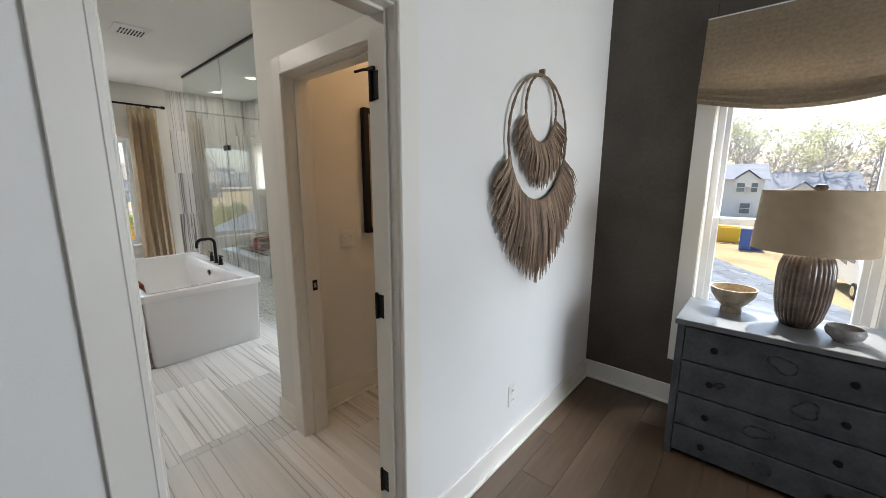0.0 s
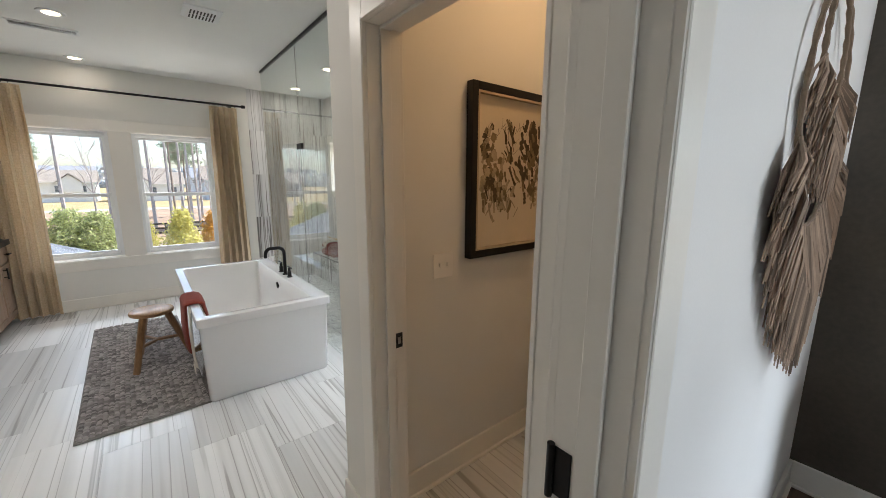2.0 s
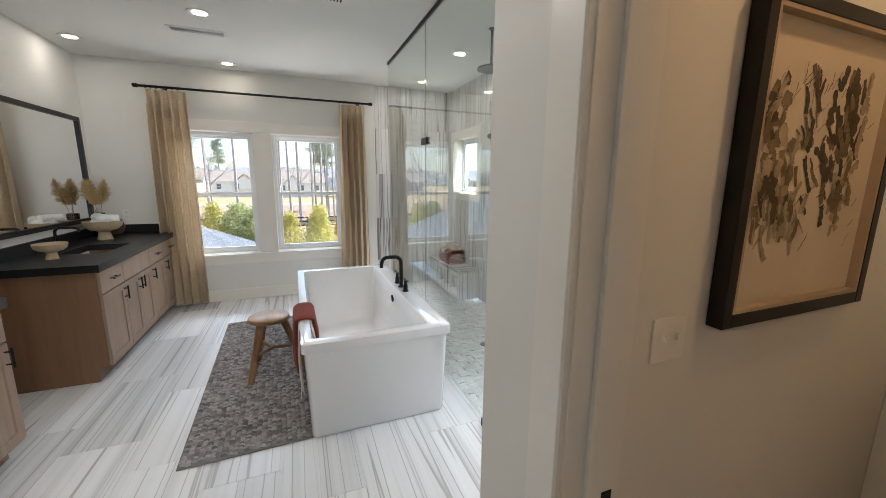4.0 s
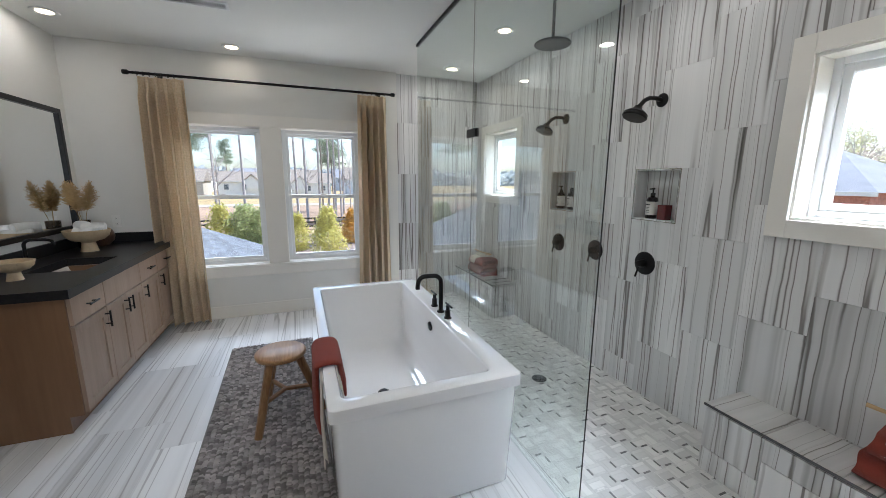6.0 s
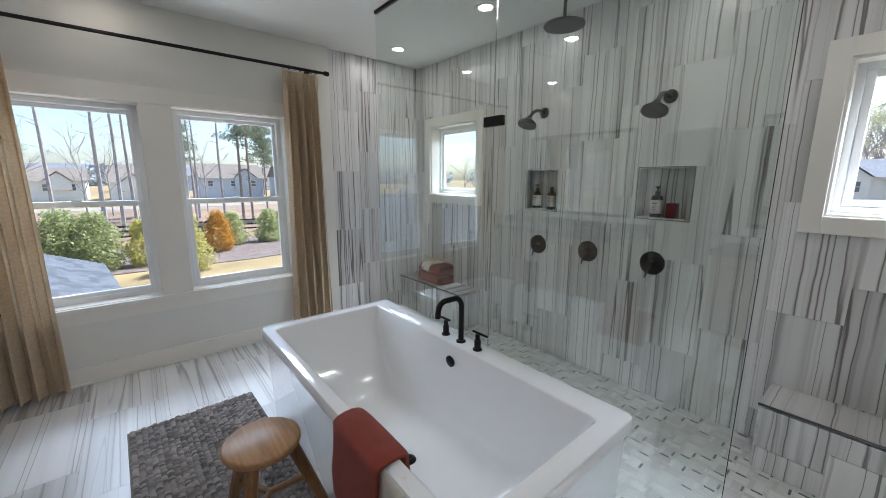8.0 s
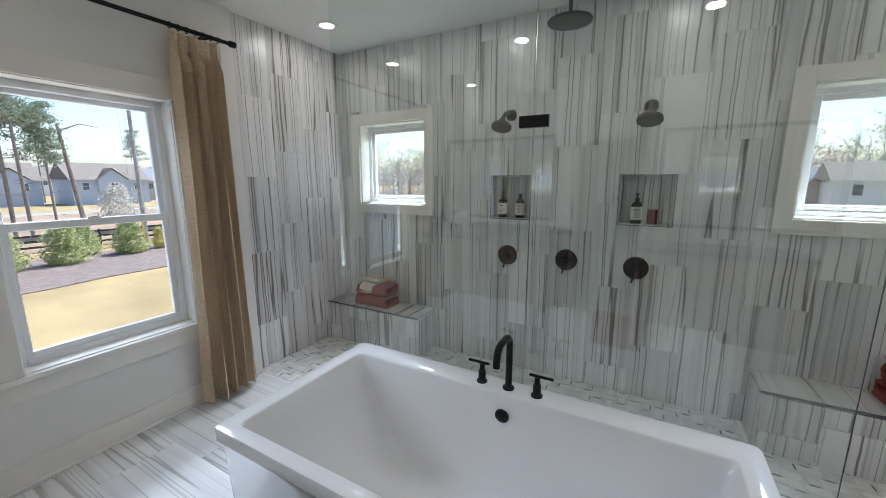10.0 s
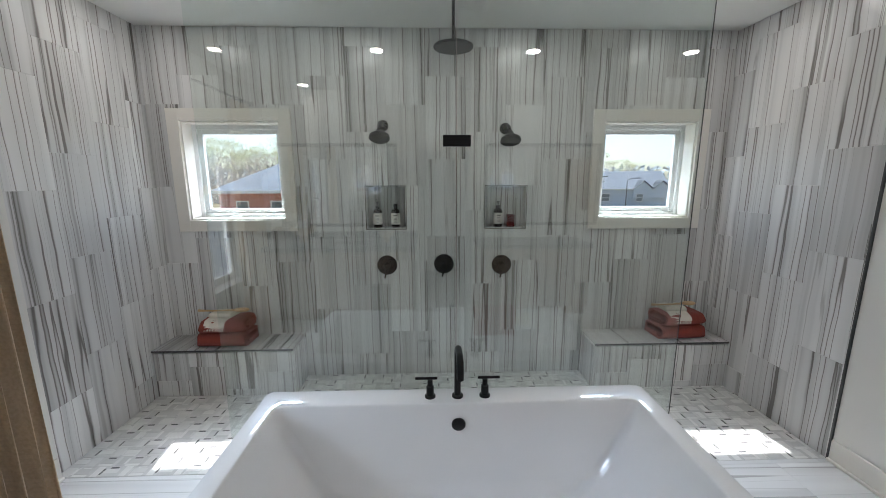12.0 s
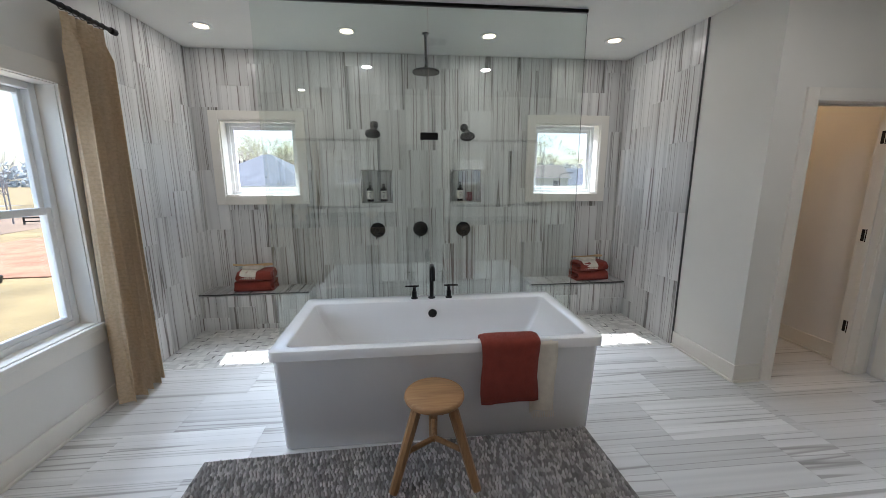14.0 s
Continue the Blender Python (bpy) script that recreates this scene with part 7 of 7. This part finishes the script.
# ---- porch roofs just below the windows, of single shingles in courses
def porch_roof(name, corner, ux, uy, nu, nv, sw, sh, label):
    """Courses of shingles on a sloping plane: ux runs along a course, uy down the slope."""
    ux, uy = Vector(ux), Vector(uy)
    t = thing(name, corner, label, "roof")
    nrm = ux.cross(uy).normalized()
    if nrm.z < 0:
        nrm = -nrm
    rr = random.Random(17)
    vs, fs = [], []
    for j in range(nv):
        for i in range(nu + 1):
            a0 = (i - (0.5 if j % 2 else 0)) * sw + 0.002
            a1 = a0 + sw - 0.004
            a0, a1 = max(a0, 0), min(a1, nu * sw)
            if a1 - a0 < 0.01:
                continue
            o = len(vs)
            lift = rr.uniform(0.0, 0.004)
            for a, b, h in ((a0, j * sh, 0.004), (a1, j * sh, 0.004), (a1, (j + 1) * sh + 0.015, 0.014 + lift), (a0, (j + 1) * sh + 0.015, 0.014 + lift)):
                vs.append(tuple(ux * a + uy * b + nrm * h))
            for a, b in ((a1, (j + 1) * sh + 0.015), (a0, (j + 1) * sh + 0.015)):
                vs.append(tuple(ux * a + uy * b))
            fs += [(o, o + 1, o + 2, o + 3), (o + 3, o + 2, o + 4, o + 5)]
    me = bpy.data.meshes.new("shingles")
    me.from_pydata(vs, [], fs)
    me.materials.append(M_SHINGLE)
    s = new("shingle_field", me); s.parent = t; s["kind"] = "stuff"
    deck = bmesh.new()
    q = [Vector((0, 0, 0)), ux * nu * sw, ux * nu * sw + uy * nv * sh, uy * nv * sh]
    f = [deck.verts.new(p - nrm * 0.004) for p in q]
    g = [deck.verts.new(p - nrm * 0.12) for p in q]
    deck.faces.new(f); deck.faces.new(g[::-1])
    for k in range(4):
        deck.faces.new((f[k], f[(k + 1) % 4], g[(k + 1) % 4], g[k]))
    part("deck", deck, M_SIDING_W, t)
    return t


porch_roof("porch_roof", (-5.27, 12.03, 0.39), (0.49, -0.872, 0.0), Vector((0.872, 0.49, -0.15)).normalized(), 32, 17, 0.30, 0.16, "grey asphalt shingle porch roof below the bedroom window")
porch_roof("porch_roof", (-7.2, -5.0, 1.35), (-1, -0.12, 0.0), Vector((0, 1, -0.38)).normalized(), 30, 37, 0.30, 0.16, "grey asphalt shingle porch roof below the bathroom windows")
setting("wall_outside", boxes([(XW - 0.35, XW - 0.21, -8, -0.6, GZ, 0.0), (XW - 0.35, XW - 0.21, -0.6, 3.3, GZ, 0.3), (XW - 0.21, 3.8, 3.21, 3.3, GZ, 0.2)]), M_SIDING_W, "white siding of the house outside", "wall")


# ---- fences, poles, street things
def rail_fence(x0, y0, x1, y1, n, label, mat=M_FENCE, h=1.25):
    t = thing("rail_fence", (x0, y0, GZ), label, "fence", "rail fences")
    d = Vector((x1 - x0, y1 - y0, 0))
    a = math.atan2(d.y, d.x)
    for i in range(n + 1):
        p = part("post", box(-0.07, 0.07, -0.07, 0.07, -0.1, h, 0.01), mat, t)
        p.matrix_local = pose(d.x * i / n, d.y * i / n, 0, 0, 0, math.degrees(a))
    for z in (0.35, 0.75, 1.12):
        p = part("rail", box(0, d.length, -0.03, 0.03, z - 0.07, z + 0.07, 0.01), mat, t)
        p.matrix_local = pose(0, 0, 0, 0, 0, math.degrees(a))
    return t


rail_fence(-41, -30, -40, 26, 24, "black three-rail wooden fence beyond the mulch bed")
rail_fence(-46, 44, -22, 50, 10, "black three-rail wooden fence beyond the clay plot")
gr = thing("guard_rail", (-43.5, 2, GZ), "grey steel guard rail beside the field", "guard rail")
part("rail", box(-0.05, 0.05, 0, 22, 0.45, 0.75, 0.02), M_ROAD, gr)
for i in range(8):
    part("post", box(-0.16, -0.05, i * 3 - 0.06, i * 3 + 0.06, -0.1, 0.75), M_FENCE, gr)
for k, (px, py) in enumerate(((-35.0, 12.35), (-35.1, 12.75))):
    t = thing("marker_post", (px, py, GZ), "yellow plastic guy-wire marker post", "marker post", "yellow marker posts")
    part("sleeve", tube([(0, 0, -0.1), (0, 0, 2.3)], 0.05, 8), M_YELLOW, t, smooth=True)
    part("wire", tube([(0, 0, 2.3), (-3.5, 1.2, 11.5)], 0.012, 4), M_ROAD, t)


def utility_pole(x, y, h, arms, label="grey wooden utility pole with crossarms"):
    t = thing("utility_pole", (x, y, GZ), label, "utility pole", "utility poles")
    part("pole", tube([(0, 0, -0.2), (0, 0, h)], 0.14, 8, [0.17, 0.11]), M_BARK, t, smooth=True)
    for k in range(arms):
        part("crossarm", box(-0.05, 0.05, -1.0, 1.0, h - 0.7 - k * 1.0, h - 0.58 - k * 1.0), M_BARK, t)
    return t


utility_pole(-38.8, 14.4, 14, 4)
snag = thing("dead_tree", (-47, 13.5, GZ), "dead snapped tree trunk with one bare limb", "tree")
part("trunk", tube([(0, 0, -0.2), (-0.2, -0.35, 4.5), (-0.1, -0.8, 9.5)], 0.2, 7, [0.20, 0.16, 0.10]), M_PINEBARK, snag, smooth=True)
part("limb", tube([(-0.1, -0.75, 8.9), (0, 0.6, 9.6), (0, 2.0, 9.4)], 0.06, 5, [0.08, 0.05, 0.02]), M_PINEBARK, snag, smooth=True)


def street_light(x, y, h, arm):
    t = thing("street_light", (x, y, GZ), "black street light with a flat arm head", "street light", "street lights")
    part("pole", tube([(0, 0, -0.1), (0, 0, h)], 0.07, 8, [0.08, 0.05]), M_FENCE, t, smooth=True)
    part("arm", tube([(0, 0, h), (arm * 0.3, 0, h + 0.25), (arm, 0, h + 0.3)], 0.04, 6), M_FENCE, t, smooth=True)
    part("head", box(min(arm * 0.7, arm * 1.3), max(arm * 0.7, arm * 1.3), -0.15, 0.15, h + 0.24, h + 0.36, 0.03), M_FENCE, t)


street_light(15.5, 46.0, 5.2, 1.3); street_light(20.5, 47.5, 5.0, 1.3); street_light(24.6, 44.0, 5.2, 1.2)

suv = thing("parked_suv", (3.75, 24.2, GZ + 0.02), "white suv parked on the driveway", "car", rz=100)
body = [(-2.3, 0.55), (-2.25, 0.95), (-1.55, 1.05), (-0.95, 1.62), (1.4, 1.66), (2.15, 1.05), (2.3, 0.95), (2.3, 0.45), (-2.3, 0.45)]
bm = bmesh.new()
for s in (-0.88, 0.88):
    bm.faces.new([bm.verts.new((x, s * (0.86 if z > 1.2 else 1.0), z)) for x, z in body])
bm.verts.ensure_lookup_table()
nb = len(body)
for i in range(nb):
    bm.faces.new((bm.verts[i], bm.verts[(i + 1) % nb], bm.verts[nb + (i + 1) % nb], bm.verts[nb + i]))
bmesh.ops.bevel(bm, geom=bm.edges[:], offset=0.06, segments=2, affect="EDGES")
part("body", bm, M_CAR, suv, smooth=True)
for s in (-1, 1):
    part("side_window", box(-0.75, 1.35, s * 0.80 - 0.012, s * 0.80 + 0.012, 1.12, 1.52, 0.01), M_DKGLASS, suv)
    part("headlight", box(-2.30, -2.18, s * 0.62 - 0.18, s * 0.62 + 0.18, 0.80, 0.93, 0.02), M_CHROME, suv)
    for wx in (-1.4, 1.4):
        w_ = part("wheel", tube([(wx, s * 0.72, 0.33), (wx, s * 0.92, 0.33)], 0.34, 20), M_RUBBER, suv)
        part("rim", tube([(wx, s * 0.90, 0.33), (wx, s * 0.935, 0.33)], 0.21, 16), M_CHROME, w_)
ws = part("windscreen", box(-0.012, 0.012, -0.68, 0.68, -0.33, 0.33, 0.01), M_DKGLASS, suv); ws.matrix_local = pose(-1.25, 0, 1.33, 0, 46, 0)
part("grille", box(-2.34, -2.26, -0.35, 0.35, 0.62, 0.85, 0.02), M_DARK, suv)

dump = thing("dumpster", (-2.3, 38.2, GZ), "yellow open-top skip beside the street", "dumpster")
part("tub", loft([(rounded_rect(-0.8, 0.8, -0.6, 0.6, 0.05), 0.0), (rounded_rect(-1.1, 1.1, -0.75, 0.75, 0.05), 1.2), (rounded_rect(-1.0, 1.0, -0.65, 0.65, 0.05), 1.2), (rounded_rect(-0.75, 0.75, -0.55, 0.55, 0.05), 0.2)]), M_YELLOW, dump)
for k, (px, py, m) in enumerate(((-0.9, 34.5, M_BLUE), (-0.3, 34.8, M_BLUE))):
    t = thing("portable_toilet", (px, py, GZ), "blue portable toilet cabin", "portable toilet", "portable toilets")
    part("cabin", box(-0.35, 0.35, -0.35, 0.35, 0, 1.5, 0.04), m, t)
    part("roof", box(-0.37, 0.37, -0.37, 0.37, 1.5, 1.6, 0.03), M_SIDING_W, t)
boat = thing("black_liner", (-25.3, 18.0, GZ), "black plastic liner heap on the lawn", "liner")
part("heap", loft([(egg(1.6, 0.5, -0.5, 20), 0.0), (egg(1.7, 0.55, -0.55, 20), 0.35), (egg(1.2, 0.35, -0.35, 20), 0.2)]), M_FENCE, boat)
silt = thing("silt_fence", (-36, 35.5, GZ), "low black silt fence along the clay plot", "fence")
part("fabric", box(0, 16, -0.02, 0.02, 0, 0.6), M_FENCE, silt)

# ---------------------------------------------------------------- pieces of floors and walls
B = (2.62, 2.21, 2.414)
CAS = 0.088
lay(north, "y", M_TILE_X, 2.940, -6.625, -2.150, 0.0, H - 0.001, 0.3075, 0.608, -5.15, B,
    [(a - CAS, b + CAS, SZ0 - CAS, SZ1 + CAS) for a, b in SHOWER_WINDOWS] + [(a, b, NZ0, NZ1) for a, b in NICHES])
west_sh = bpy.data.objects["wall_west_shower"]
lay(west_sh, "x", M_TILE_Y, -6.630, 1.841, 2.933, 0.0, H - 0.001, 0.2975, 0.608, 1.85, (2.20, 2.41, 2.62))
lay(bpy.data.objects["wall_toilet_west"], "x", M_TILE_Y, -2.150, 1.841, 2.933, 0.0, H - 0.001, 0.2975, 0.608, 1.85, (2.42, 2.21, 2.62))
lay(floor_bath, "z", M_TILE_F, -0.004, YS - 0.11, 1.838, XW + 0.002, -2.155, 0.39, 0.81, 0.25, (-3.30, -3.03, -2.76), along="u")
lay(floor_bath, "z", M_TILE_F, -0.004, YS - 0.11, 1.19, -2.155, -0.946, 0.39, 0.81, 0.25, (-3.30, -3.03, -2.76), along="u")
lay(floor_bath, "z", M_TILE_F, -0.004, 1.19, 2.93, -2.0, -1.0, 0.39, 0.81, 0.25, (-3.30, -3.03, -2.76), along="u")


def plank_floor():
    w = 0.18
    rr = random.Random(11)
    y = -3.2
    k = 0
    meshes = {}
    x = -0.945
    while x < 1.6:
        yy = -0.6 - rr.uniform(0, 1.2)
        while yy < 2.99:
            ln = rr.choice((1.2, 1.5, 1.8))
            a, b = max(yy, -1.0), min(yy + ln, 2.998)
            if b > a + 0.02:
                key = (round(b - a, 2),)
                if key not in meshes:
                    me = bpy.data.meshes.new("plank")
                    bm = box(-w / 2 + 0.0008, w / 2 - 0.0008, -(b - a) / 2 + 0.0008, (b - a) / 2 - 0.0008, -0.006, 0.0, 0.0012)
                    bm.to_mesh(me); bm.free(); me.materials.append(M_PLANK)
                    meshes[key] = me
                ob = new("plank", meshes[key]); ob.parent = floor_bed
                ob.location = (x + w / 2, (a + b) / 2, 0.0)
            yy += ln
        x += w


plank_floor()

# mosaic of the shower floor: a woven pattern of pale bars with small grey ones
def mosaic(name, mat, grey):
    vs, fs = [], []
    rr = random.Random(8)

    def chip(x0, x1, y0, y1, z1):
        o = len(vs)
        e = 0.0003
        for x, y, z in ((x0, y0, -0.003), (x1, y0, -0.003), (x1, y1, -0.003), (x0, y1, -0.003), (x0 + e, y0 + e, z1), (x1 - e, y0 + e, z1), (x1 - e, y1 - e, z1), (x0 + e, y1 - e, z1)):
            vs.append((x, y, z))
        fs.extend([(o + 4, o + 5, o + 6, o + 7), (o, o + 1, o + 5, o + 4), (o + 1, o + 2, o + 6, o + 5), (o + 2, o + 3, o + 7, o + 6), (o + 3, o, o + 4, o + 7)])

    P = 0.078
    rr2 = random.Random(2)
    x0, x1, y0, y1 = -6.624, -2.152, 1.842, 2.934
    ni, nj = int((x1 - x0) / P) + 1, int((y1 - y0) / P) + 1
    g = 0.0009
    for i in range(ni):
        for j in range(nj):
            ax, ay = x0 + i * P, y0 + j * P
            bars = []
            t = P * 0.27
            if (i + j) % 2:
                bars = [(ax, ax + P, ay, ay + t, 0), (ax, ax + P, ay + t, ay + P - t * 0.85, 0), (ax + P * 0.2, ax + P * 0.8, ay + P - t * 0.85, ay + P - t * 0.25, 1)]
                bars += [(ax, ax + P, ay + P - t * 0.25, ay + P, 0)]
            else:
                bars = [(ax, ax + t, ay, ay + P, 0), (ax + t, ax + P - t * 0.85, ay, ay + P, 0), (ax + P - t * 0.85, ax + P - t * 0.25, ay + P * 0.2, ay + P * 0.8, 1), (ax + P - t * 0.25, ax + P, ay, ay + P, 0)]
            for a, b, c, d, dark in bars:
                b, d = min(b, x1), min(d, y1)
                if bool(dark and rr2.random() < 0.5) == grey and b - a > 0.004 and d - c > 0.004:
                    chip(a + g, b - g, c + g, d - g, rr.uniform(-0.0002, 0.0))
    me = bpy.data.meshes.new(name)
    me.from_pydata(vs, [], fs)
    me.materials.append(mat)
    ob = new(name, me); ob.parent = floor_bath; ob["kind"] = "stuff"
    return ob


setting("floor_shower_grout", box(-6.624, -2.152, 1.841, 2.934, -0.0079, -0.0012), M_GROUT, "pale grout bed of the shower mosaic", "floor")
mosaic("mosaic_chips", M_MOSAIC, False)
mosaic("mosaic_accent_chips", M_MOSAIC_D, True)
